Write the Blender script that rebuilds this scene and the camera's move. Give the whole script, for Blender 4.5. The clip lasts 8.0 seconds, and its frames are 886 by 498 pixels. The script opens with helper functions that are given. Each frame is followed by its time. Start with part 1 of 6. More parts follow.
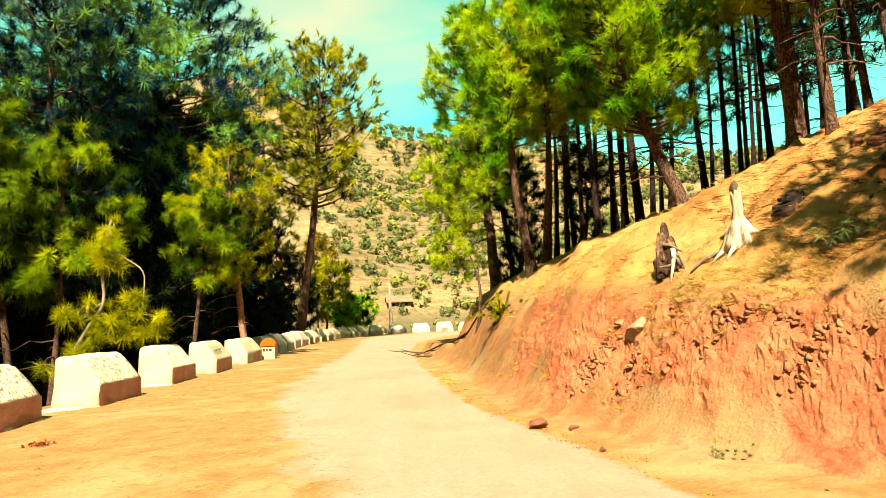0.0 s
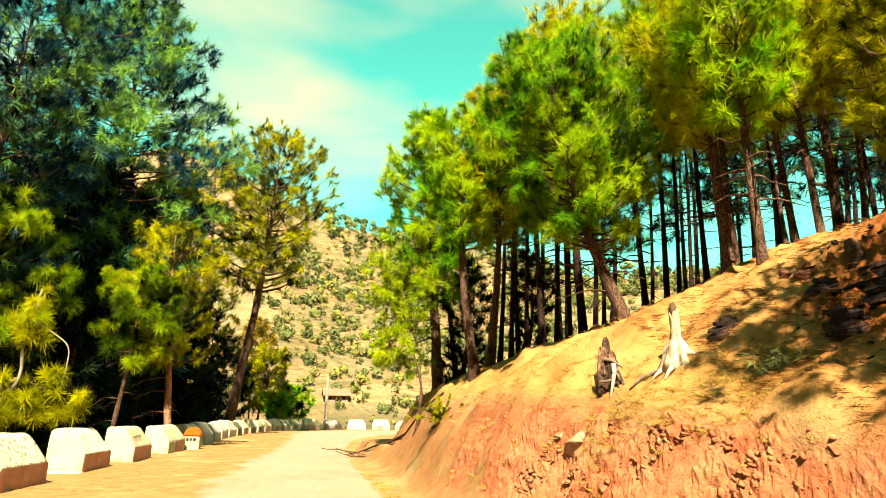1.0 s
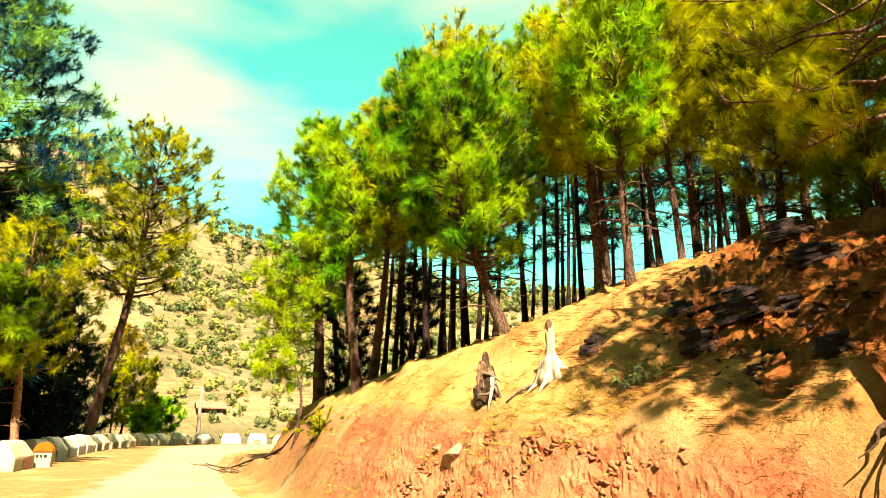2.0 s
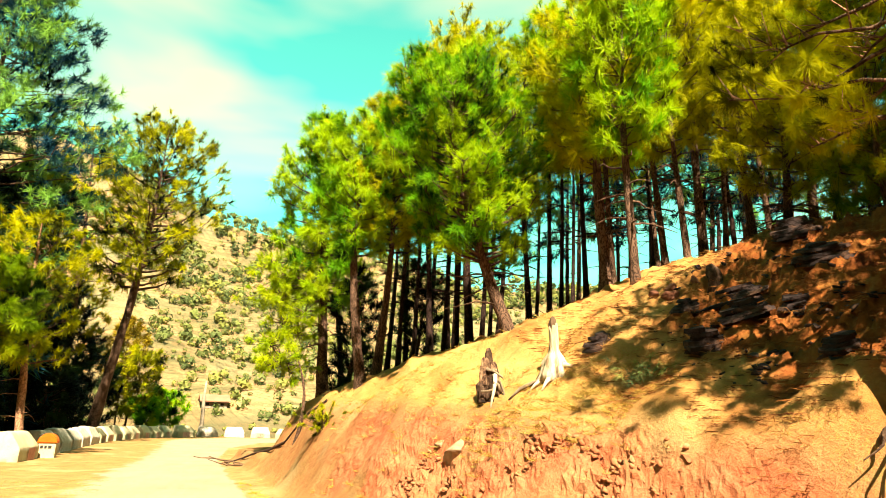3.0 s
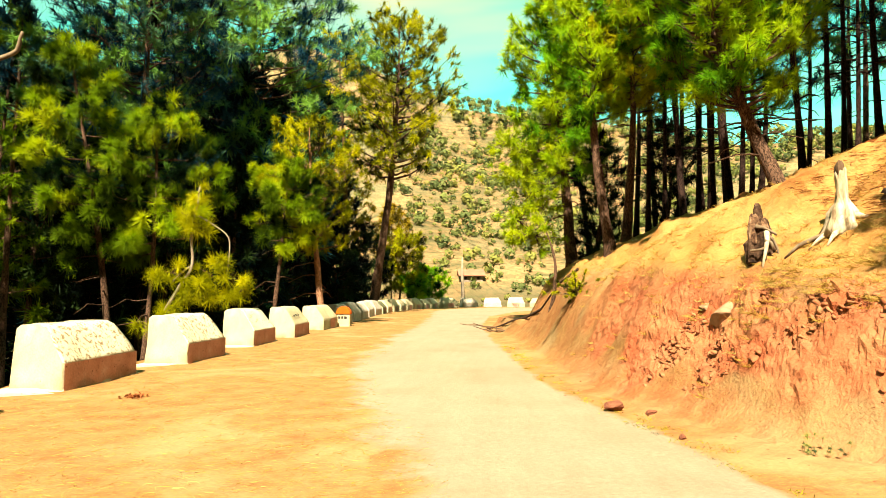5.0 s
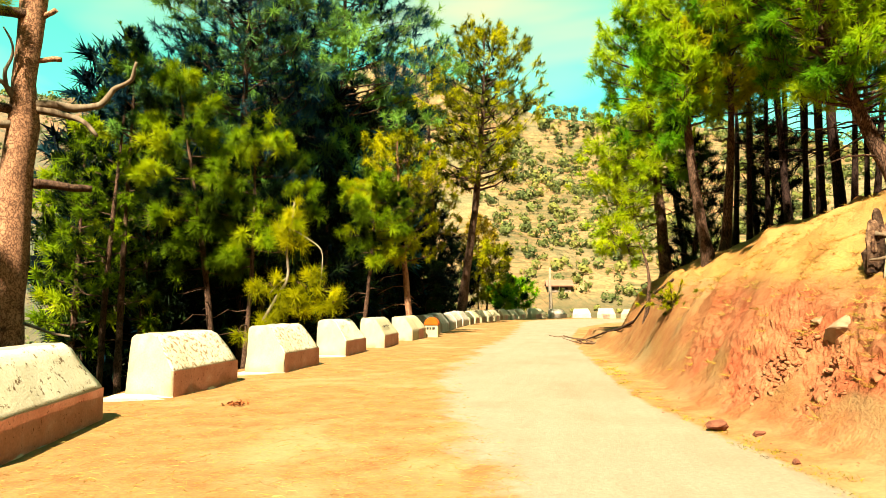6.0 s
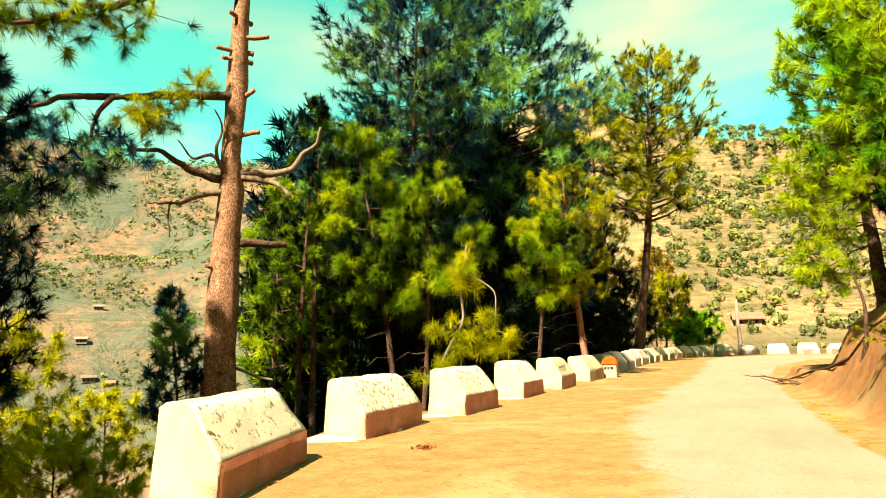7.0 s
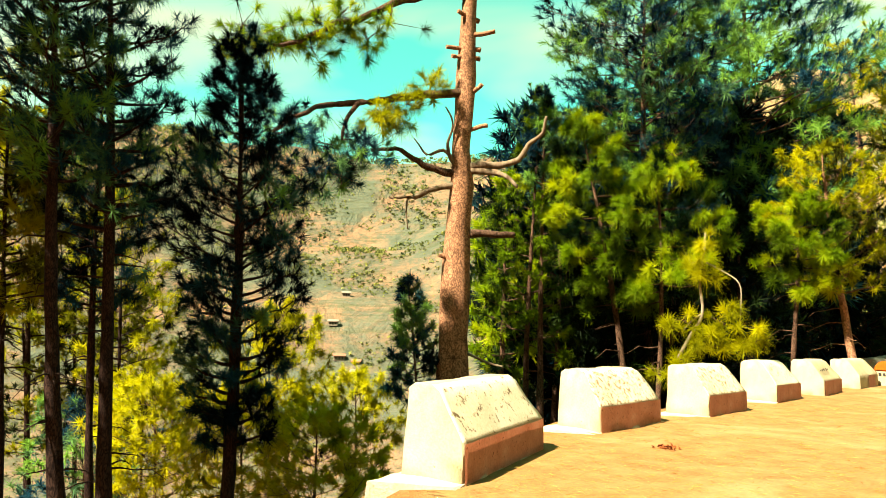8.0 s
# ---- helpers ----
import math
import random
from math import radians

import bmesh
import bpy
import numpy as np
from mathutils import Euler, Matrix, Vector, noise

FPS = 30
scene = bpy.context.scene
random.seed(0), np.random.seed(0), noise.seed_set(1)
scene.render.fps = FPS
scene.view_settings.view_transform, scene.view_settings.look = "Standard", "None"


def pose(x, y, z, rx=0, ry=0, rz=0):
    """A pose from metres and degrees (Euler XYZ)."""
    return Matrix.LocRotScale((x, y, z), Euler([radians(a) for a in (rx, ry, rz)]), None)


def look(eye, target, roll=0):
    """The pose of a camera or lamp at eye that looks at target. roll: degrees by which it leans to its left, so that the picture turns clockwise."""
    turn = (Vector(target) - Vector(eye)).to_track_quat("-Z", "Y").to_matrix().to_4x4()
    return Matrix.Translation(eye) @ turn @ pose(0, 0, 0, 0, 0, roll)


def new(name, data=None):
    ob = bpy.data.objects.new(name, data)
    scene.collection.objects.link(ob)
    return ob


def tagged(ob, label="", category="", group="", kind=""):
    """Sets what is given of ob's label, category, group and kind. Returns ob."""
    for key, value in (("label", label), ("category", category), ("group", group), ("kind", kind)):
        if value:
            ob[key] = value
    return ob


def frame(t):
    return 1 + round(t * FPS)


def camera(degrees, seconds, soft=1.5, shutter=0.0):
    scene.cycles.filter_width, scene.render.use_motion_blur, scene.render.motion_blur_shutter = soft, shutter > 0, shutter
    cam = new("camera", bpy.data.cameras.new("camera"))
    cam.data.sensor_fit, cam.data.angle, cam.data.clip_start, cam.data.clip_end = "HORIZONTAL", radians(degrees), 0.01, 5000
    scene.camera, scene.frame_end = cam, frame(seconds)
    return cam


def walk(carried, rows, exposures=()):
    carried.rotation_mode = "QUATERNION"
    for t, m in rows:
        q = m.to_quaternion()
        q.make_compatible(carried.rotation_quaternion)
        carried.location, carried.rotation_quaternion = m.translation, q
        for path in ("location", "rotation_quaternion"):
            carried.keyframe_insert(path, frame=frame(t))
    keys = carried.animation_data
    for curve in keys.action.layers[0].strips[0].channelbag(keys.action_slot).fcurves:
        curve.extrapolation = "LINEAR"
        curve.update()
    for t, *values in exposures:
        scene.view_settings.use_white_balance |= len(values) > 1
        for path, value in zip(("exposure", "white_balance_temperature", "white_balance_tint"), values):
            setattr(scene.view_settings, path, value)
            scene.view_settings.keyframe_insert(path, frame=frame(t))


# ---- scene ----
cam = camera(69.21, 8.0, 0.7)
# seconds, x, y, z, yaw, pitch, lean
ROWS = [
    (0.0, 0.037, -0.027, 1.395, -1.35, 6.05, 2.55),
    (0.5, 0.015, -0.016, 1.427, -1.92, 9.25, 1.72),
    (1.0, 0.010, -0.090, 1.452, -6.24, 14.51, -1.02),
    (1.5, 0.019, -0.108, 1.452, -8.31, 14.81, -1.53),
    (2.0, 0.025, -0.155, 1.444, -16.43, 15.78, -0.83),
    (2.2, 0.044, -0.157, 1.453, -19.15, 16.32, -1.15),
    (3.3, 0.039, -0.101, 1.434, -13.33, 13.97, -1.24),
    (3.5, 0.039, -0.080, 1.412, -11.15, 11.03, -0.84),
    (4.0, 0.035, -0.024, 1.401, -5.13, 6.33, 0.41),
    (4.5, 0.000, 0.000, 1.400, 0.00, 3.90, -0.00),
    (4.7, -0.014, 0.023, 1.403, 2.29, 3.76, 0.08),
    (6.0, -0.065, 0.079, 1.431, 12.92, 4.84, 0.11),
    (6.5, -0.148, 0.142, 1.483, 18.68, 5.15, 0.80),
    (7.0, -0.222, 0.072, 1.490, 27.72, 8.43, 1.27),
    (7.5, -0.338, 0.096, 1.487, 38.05, 8.22, 0.92),
    (8.0, -0.455, 0.086, 1.479, 47.48, 7.63, -0.99),
]
walk(cam, [(t, pose(x, y, z, 0, 0, yaw) @ pose(0, 0, 0, 90 + pitch) @ pose(0, 0, 0, 0, 0, -lean)) for t, x, y, z, yaw, pitch, lean in ROWS],
     [(0.0, 2.30, 7150, 6), (0.5, 2.38, 7150, 6), (1.0, 2.46, 7150, 6), (2.0, 2.68, 7150, 6), (3.5, 2.60, 7150, 6), (4.0, 2.44, 7150, 6), (4.5, 2.36, 7150, 6), (6.5, 2.34, 7150, 6), (8.0, 2.50, 7150, 6)])

# ---- light: late-morning sun from the valley side, clear turquoise sky with thin cloud ----
SUN_TO = Vector((-0.06, -0.998, 0.0)).normalized()
SUN_EL = radians(50)
sun = new("sun", bpy.data.lights.new("sun", "SUN"))
sun.data.energy, sun.data.angle, sun.data.color = 5.0, radians(0.55), (1.0, 0.91, 0.76)
sun.matrix_world = look((0, 0, 0), (-SUN_TO.x * math.cos(SUN_EL), -SUN_TO.y * math.cos(SUN_EL), -math.sin(SUN_EL)))
world = bpy.data.worlds.new("sky")
scene.world = world
world.use_nodes = True
wt = world.node_tree
wt.nodes.clear()


def wnode(kind, **values):
    n = wt.nodes.new(kind)
    for k, v in values.items():
        n.inputs[k].default_value = v
    return n


sky = wt.nodes.new("ShaderNodeTexSky")
sky.sky_type, sky.sun_disc, sky.sun_elevation = "NISHITA", False, SUN_EL
sky.sun_rotation = math.atan2(SUN_TO.x, SUN_TO.y)
sky.altitude, sky.air_density, sky.dust_density, sky.ozone_density = 1500, 1.0, 0.6, 1.0
tint = wt.nodes.new("ShaderNodeMix")
tint.data_type, tint.blend_type = "RGBA", "MULTIPLY"
tint.inputs[0].default_value = 1.0
tint.inputs[7].default_value = (0.49, 1.95, 0.90, 1)
geo_w = wt.nodes.new("ShaderNodeTexCoord")
stretch = wnode("ShaderNodeMapping", Scale=(1.3, 1.3, 4.6), Rotation=(0.16, 0.1, 0.35))
cloud_noise = wnode("ShaderNodeTexNoise", Scale=1.5, Detail=3.5, Roughness=0.5, Distortion=0.3)
cloud_amount = wt.nodes.new("ShaderNodeValToRGB")
cloud_amount.color_ramp.elements[0].position, cloud_amount.color_ramp.elements[1].position = 0.46, 0.84
cloud = wt.nodes.new("ShaderNodeMix")
cloud.data_type = "RGBA"
cloud.inputs[7].default_value = (4.3, 3.6, 2.3, 1)
back = wnode("ShaderNodeBackground", Strength=0.055)
out_w = wt.nodes.new("ShaderNodeOutputWorld")
for a, b in ((sky.outputs[0], tint.inputs[6]), (geo_w.outputs["Generated"], stretch.inputs[0]), (stretch.outputs[0], cloud_noise.inputs["Vector"]),
             (cloud_noise.outputs["Fac"], cloud_amount.inputs[0]), (cloud_amount.outputs[0], cloud.inputs[0]), (tint.outputs[2], cloud.inputs[6]),
             (cloud.outputs[2], back.inputs[0]), (back.outputs[0], out_w.inputs[0])):
    wt.links.new(a, b)

# ---- materials ----
def material(name):
    m = bpy.data.materials.new(name)
    m.use_nodes = True
    t = m.node_tree
    return m, t, t.nodes["Principled BSDF"]


def node(t, kind, **values):
    n = t.nodes.new(kind)
    for k, v in values.items():
        n.inputs[k.replace("_", " ")].default_value = v
    return n


def noise_at(t, scale, detail=5.0, rough=0.6, coord="Object", stretched=None, distortion=0.0):
    c = t.nodes.new("ShaderNodeTexCoord")
    n = node(t, "ShaderNodeTexNoise", Scale=scale, Detail=detail, Roughness=rough, Distortion=distortion)
    src = c.outputs[coord]
    if stretched:
        mp = node(t, "ShaderNodeMapping", Scale=stretched)
        t.links.new(src, mp.inputs[0])
        src = mp.outputs[0]
    t.links.new(src, n.inputs["Vector"])
    return n.outputs["Fac"]


def ramp(t, fac, stops):
    r = t.nodes.new("ShaderNodeValToRGB")
    e = r.color_ramp.elements
    while len(e) < len(stops):
        e.new(0.5)
    for el, (p, c) in zip(e, stops):
        el.position = p
        el.color = (*c, 1) if isinstance(c, tuple) else (c, c, c, 1)
    t.links.new(fac, r.inputs[0])
    return r.outputs[0]


def mix(t, fac, a, b, blend="MIX"):
    m = t.nodes.new("ShaderNodeMix")
    m.data_type, m.blend_type = "RGBA", blend
    for s, i in ((fac, 0), (a, 6), (b, 7)):
        if isinstance(s, (int, float)):
            m.inputs[i].default_value = s
        elif isinstance(s, tuple):
            m.inputs[i].default_value = (*s, 1)
        else:
            t.links.new(s, m.inputs[i])
    return m.outputs[2]


def attribute(t, name):
    a = t.nodes.new("ShaderNodeAttribute")
    a.attribute_name = name
    return a.outputs["Fac"]


def math_node(t, op, a, b):
    m = t.nodes.new("ShaderNodeMath")
    m.operation = op
    for s, i in ((a, 0), (b, 1)):
        if isinstance(s, (int, float)):
            m.inputs[i].default_value = s
        else:
            t.links.new(s, m.inputs[i])
    return m.outputs[0]


def bump(t, bsdf, height, strength=0.5, distance=0.02):
    b = node(t, "ShaderNodeBump", Strength=strength, Distance=distance)
    t.links.new(height, b.inputs["Height"])
    t.links.new(b.outputs[0], bsdf.inputs["Normal"])


def surface(name, stops, scale, rough=0.85, fine=40.0, relief=0.5, distance=0.02, coord="Object", stretched=None, wear=None):
    """A two-scale surface: broad colour variation, fine grain, fine relief, and optional stains."""
    m, t, b = material(name)
    col = ramp(t, noise_at(t, scale, 6, 0.6, coord, stretched, 0.3), stops)
    grain = noise_at(t, fine, 4, 0.65, coord, stretched)
    col = mix(t, 0.45, col, ramp(t, grain, [(0.3, 0.45), (0.7, 1.0)]), "MULTIPLY")
    if wear:
        col = mix(t, ramp(t, noise_at(t, wear[1], 5, 0.7, coord), [(wear[2], 0.0), (wear[2] + 0.06, 1.0)]), col, wear[0])
    t.links.new(col, b.inputs["Base Color"])
    b.inputs["Roughness"].default_value = rough
    b.inputs["Specular IOR Level"].default_value = 0.12
    bump(t, b, grain, relief, distance)
    return m


def foliage(name, dark, mid, bright, share=0.35):
    """Needles: colour by tuft and by needle, with light passing through."""
    m, t, b = material(name)
    g = t.nodes.new("ShaderNodeNewGeometry")
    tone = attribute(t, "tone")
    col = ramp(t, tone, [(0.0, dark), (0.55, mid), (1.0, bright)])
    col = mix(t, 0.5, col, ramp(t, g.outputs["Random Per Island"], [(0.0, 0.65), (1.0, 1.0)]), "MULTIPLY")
    b.inputs["Roughness"].default_value = 0.7
    b.inputs["Specular IOR Level"].default_value = 0.04
    t.links.new(col, b.inputs["Base Color"])
    tr = t.nodes.new("ShaderNodeBsdfTranslucent")
    t.links.new(col, tr.inputs[0])
    ms = t.nodes.new("ShaderNodeMixShader")
    ms.inputs[0].default_value = share
    t.links.new(b.outputs[0], ms.inputs[1])
    t.links.new(tr.outputs[0], ms.inputs[2])
    t.links.new(ms.outputs[0], t.nodes["Material Output"].inputs[0])
    return m


def bark_material(name, dark, light, ridge=9.0, gap=0.0, tall=0.36):
    m, t, b = material(name)
    c = t.nodes.new("ShaderNodeTexCoord")
    mp = node(t, "ShaderNodeMapping", Scale=(1, 1, tall))
    t.links.new(c.outputs["Object"], mp.inputs[0])
    v = node(t, "ShaderNodeTexVoronoi", Scale=ridge, Randomness=1.0)
    v.feature = "DISTANCE_TO_EDGE"
    wob = node(t, "ShaderNodeTexNoise", Scale=5.0, Detail=4.0)
    t.links.new(mp.outputs[0], wob.inputs["Vector"])
    t.links.new(mix(t, 0.36, mp.outputs[0], wob.outputs["Color"]), v.inputs["Vector"])
    plates = ramp(t, math_node(t, "MULTIPLY", v.outputs["Distance"], ramp(t, noise_at(t, 7, 4, 0.7), [(0.35, 0.35), (0.65, 1.0)])), [(0.0, gap), (0.12, 1.0)])
    fine = noise_at(t, 60, 4, 0.7)
    tone = ramp(t, noise_at(t, 2.2, 6, 0.65), [(0.34, tuple(0.3 * x for x in light)), (0.42, tuple(0.8 * x for x in light)), (0.6, light)])
    col = mix(t, plates, dark, tone)
    col = mix(t, 0.5, col, ramp(t, fine, [(0.3, 0.5), (0.7, 1.0)]), "MULTIPLY")
    t.links.new(col, b.inputs["Base Color"])
    b.inputs["Roughness"].default_value = 0.9
    b.inputs["Specular IOR Level"].default_value = 0.05
    bump(t, b, math_node(t, "ADD", plates, math_node(t, "MULTIPLY", fine, 0.4)), 0.6, 0.02)
    return m


def node_colour(t, scale):
    c = t.nodes.new("ShaderNodeTexCoord")
    n = node(t, "ShaderNodeTexNoise", Scale=scale, Detail=4.0)
    t.links.new(c.outputs["Object"], n.inputs["Vector"])
    return n.outputs["Color"]


def shoulder_colour(t, mid, straw_n):
    c = ramp(t, mid, [(0.28, (0.167, 0.0646, 0.0243)), (0.5, (0.217, 0.106, 0.0403)), (0.72, (0.239, 0.137, 0.057))])
    c = mix(t, ramp(t, straw_n, [(0.50, 0.0), (0.66, 0.75)]), c, (0.251, 0.156, 0.038))
    return mix(t, ramp(t, noise_at(t, 0.55, 4, 0.55, distortion=0.6), [(0.52, 0.0), (0.66, 0.8)]), c, (0.236, 0.167, 0.076))


def road_colour(t):
    c = ramp(t, noise_at(t, 0.5, 5, 0.6, distortion=0.4), [(0.28, (0.182, 0.135, 0.0855)), (0.5, (0.213, 0.167, 0.112)), (0.75, (0.224, 0.18, 0.127))])
    c = mix(t, 0.35, c, ramp(t, noise_at(t, 1.0, 5, 0.7, stretched=(2.4, 0.35, 1.0)), [(0.3, (0.16, 0.116, 0.0684)), (0.7, (0.228, 0.182, 0.122))]))
    return c


def verge_mask(t):
    """0 on the road, 1 on the shoulder, with ragged dusty patches between."""
    e = math_node(t, "ADD", attribute(t, "verge"), math_node(t, "MULTIPLY", math_node(t, "SUBTRACT", noise_at(t, 1.1, 6, 0.6, distortion=0.7), 0.5), 1.1))
    return ramp(t, e, [(0.40, 0.0), (0.62, 1.0)])


def ground_material():
    """Ochre shoulder with straw, red cut earth, needle-strewn slope and dry scrubby hills, by attributes of the
    terrain. Slope brown and wood floor hold painted shade.
    """
    m, t, b = material("earth")
    broad, mid, fine = noise_at(t, 0.35, 6, 0.6), noise_at(t, 2.3, 6, 0.65), noise_at(t, 26, 5, 0.7)
    straw_n = noise_at(t, 14, 4, 0.7, stretched=(1.0, 3.6, 1.0), distortion=1.2)
    shoulder = shoulder_colour(t, mid, straw_n)
    red = ramp(t, mid, [(0.22, (0.23, 0.045, 0.02)), (0.42, (0.285, 0.078, 0.033)), (0.60, (0.31, 0.11, 0.05)), (0.8, (0.335, 0.165, 0.08))])
    red = mix(t, ramp(t, noise_at(t, 7, 5, 0.7), [(0.33, 0.6), (0.5, 0.0)]), red, (0.17, 0.042, 0.019))
    red = mix(t, ramp(t, noise_at(t, 0.8, 5, 0.6), [(0.50, 0.0), (0.68, 0.55)]), red, (0.35, 0.165, 0.068))
    needles = ramp(t, noise_at(t, 1.2, 6, 0.65), [(0.25, (0.26, 0.105, 0.027)), (0.5, (0.345, 0.160, 0.050)), (0.75, (0.375, 0.208, 0.075))])
    needles = mix(t, ramp(t, straw_n, [(0.52, 0.0), (0.66, 0.7)]), needles, (0.274, 0.167, 0.038))
    # brown needle litter, with the slope's shade put into its colour
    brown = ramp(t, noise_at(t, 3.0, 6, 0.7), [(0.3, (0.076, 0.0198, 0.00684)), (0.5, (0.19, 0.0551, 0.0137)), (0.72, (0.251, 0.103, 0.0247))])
    needles = mix(t, attribute(t, "litter_shade"), needles, brown)
    hill_noise = noise_at(t, 0.045, 7, 0.65)
    hill = ramp(t, hill_noise, [(0.32, (0.0935, 0.081, 0.0374)), (0.43, (0.205, 0.127, 0.058)), (0.50, (0.315, 0.165, 0.072)), (0.72, (0.33, 0.178, 0.086))])
    hill = mix(t, ramp(t, noise_at(t, 0.25, 8, 0.75), [(0.47, 0.0), (0.54, 0.85)]), hill, (0.145, 0.108, 0.05))
    specks = noise_at(t, 0.9, 6, 0.75)
    hill = mix(t, ramp(t, specks, [(0.50, 0.0), (0.58, 0.7)]), hill, (0.0869, 0.0845, 0.0374))
    hill = mix(t, ramp(t, noise_at(t, 0.02, 5, 0.6), [(0.46, 0.0), (0.60, 0.45)]), hill, (0.15, 0.145, 0.08))
    valley = ramp(t, noise_at(t, 0.016, 6, 0.6), [(0.40, (0.235, 0.125, 0.07)), (0.50, (0.17, 0.105, 0.062)), (0.58, (0.08, 0.088, 0.058))])
    valley = mix(t, ramp(t, noise_at(t, 0.12, 8, 0.75), [(0.46, 0.0), (0.56, 0.8)]), valley, (0.068, 0.08, 0.055))
    valley = mix(t, ramp(t, noise_at(t, 0.6, 5, 0.7), [(0.5, 0.0), (0.6, 0.6)]), valley, (0.09, 0.085, 0.05))
    hill = mix(t, attribute(t, "valley"), hill, valley)
    levels = noise_at(t, 0.30, 4, 0.6, stretched=(0.05, 0.05, 1.0))
    hill = mix(t, math_node(t, "MULTIPLY", ramp(t, levels, [(0.47, 0.0), (0.50, 0.7), (0.55, 0.0)]), ramp(t, noise_at(t, 0.03, 3), [(0.42, 0.2), (0.55, 1.0)])), hill, (0.0623, 0.0654, 0.028))
    # near-black floor: shade under the trees put into the ground colour
    floor_shade = ramp(t, mid, [(0.3, (0.0095, 0.0076, 0.0038)), (0.7, (0.0266, 0.019, 0.0076))])
    shoulder = mix(t, verge_mask(t), road_colour(t), shoulder)
    col = mix(t, attribute(t, "red"), shoulder, red)
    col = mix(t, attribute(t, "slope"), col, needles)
    col = mix(t, attribute(t, "below"), col, floor_shade)
    col = mix(t, attribute(t, "far"), col, hill)
    col = mix(t, 0.4, col, ramp(t, fine, [(0.3, 0.5), (0.65, 1.0)]), "MULTIPLY")
    t.links.new(col, b.inputs["Base Color"])
    b.inputs["Roughness"].default_value = 0.95
    b.inputs["Specular IOR Level"].default_value = 0.03
    c = t.nodes.new("ShaderNodeTexCoord")
    mp = node(t, "ShaderNodeMapping", Scale=(1.0, 1.0, 1.9), Rotation=(0.5, 0.3, 0.2))
    t.links.new(c.outputs["Object"], mp.inputs[0])
    crack = node(t, "ShaderNodeTexVoronoi", Scale=6.5, Randomness=1.0)
    crack.feature = "F1"
    t.links.new(mix(t, 0.22, mp.outputs[0], node_colour(t, 2.2)), crack.inputs["Vector"])
    where = math_node(t, "MULTIPLY", attribute(t, "red"), ramp(t, noise_at(t, 0.9, 4, 0.6), [(0.46, 0.05), (0.62, 1.0)]))
    ledges = math_node(t, "MULTIPLY", crack.outputs["Distance"], math_node(t, "MULTIPLY", where, 1.5))
    spurs = math_node(t, "MULTIPLY", attribute(t, "far"), math_node(t, "MULTIPLY", noise_at(t, 0.032, 8, 0.62, distortion=0.5), 330.0))
    bump(t, b, math_node(t, "ADD", math_node(t, "ADD", math_node(t, "MULTIPLY", math_node(t, "ADD", math_node(t, "MULTIPLY", mid, 2.0), fine), math_node(t, "SUBTRACT", 1.0, math_node(t, "MULTIPLY", attribute(t, "dusty"), 0.72))), ledges), spurs), 0.85, 0.045)
    return m


EARTH = ground_material()


def road_material():
    """Cream dust over worn tar, thinning into the ochre shoulder at the ragged verges."""
    m, t, b = material("dusty_road")
    mid, fine = noise_at(t, 2.3, 6, 0.65), noise_at(t, 26, 5, 0.7)
    straw_n = noise_at(t, 14, 4, 0.7, stretched=(1.0, 3.6, 1.0), distortion=1.2)
    col = mix(t, verge_mask(t), road_colour(t), shoulder_colour(t, mid, straw_n))
    col = mix(t, 0.4, col, ramp(t, fine, [(0.3, 0.5), (0.65, 1.0)]), "MULTIPLY")
    t.links.new(col, b.inputs["Base Color"])
    b.inputs["Roughness"].default_value = 0.95
    b.inputs["Specular IOR Level"].default_value = 0.03
    bump(t, b, math_node(t, "MULTIPLY", math_node(t, "ADD", math_node(t, "MULTIPLY", mid, 2.0), fine), 0.28), 0.85, 0.045)
    return m


ROAD = road_material()
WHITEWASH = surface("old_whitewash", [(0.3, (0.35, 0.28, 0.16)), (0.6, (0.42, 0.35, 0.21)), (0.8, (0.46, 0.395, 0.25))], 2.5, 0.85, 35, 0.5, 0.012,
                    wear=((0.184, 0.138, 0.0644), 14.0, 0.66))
# sloping-face whitewash: real flakes and pits, base lightened to hold sunlight
FLAKED_SUNLIT = surface("sunlit_flaked_whitewash", [(0.3, (0.58, 0.49, 0.32)), (0.7, (0.66, 0.59, 0.42))], 3.0, 0.88, 30, 0.6, 0.018, wear=((0.20, 0.125, 0.06), 13.0, 0.52))
PITTED_SUNLIT = surface("sunlit_pitted_whitewash", [(0.3, (0.59, 0.51, 0.34)), (0.7, (0.67, 0.60, 0.43))], 3.0, 0.88, 30, 0.4, 0.012, wear=((0.14, 0.09, 0.045), 10.0, 0.57))
KERB_BROWN = surface("brown_front_concrete", [(0.3, (0.515, 0.258, 0.175)), (0.55, (0.626, 0.35, 0.248)), (0.8, (0.681, 0.46, 0.35))], 3.0, 0.85, 30, 0.6, 0.015,
                     wear=((0.129, 0.0552, 0.0276), 16.0, 0.62))
OLD_CONCRETE = surface("bare_grey_concrete", [(0.3, (0.304, 0.228, 0.167)), (0.7, (0.426, 0.35, 0.274))], 2.0, 0.9, 30, 0.6, 0.015, wear=((0.471, 0.426, 0.342), 5.0, 0.58))
PLINTH = surface("lime_footing", [(0.3, (0.397, 0.318, 0.212)), (0.7, (0.503, 0.437, 0.318))], 3.0, 0.9, 30, 0.6, 0.02)
ORANGE = surface("orange_paint", [(0.3, (0.46, 0.062, 0.004)), (0.7, (0.54, 0.095, 0.006))], 4.0, 0.6, 30, 0.3, 0.006)
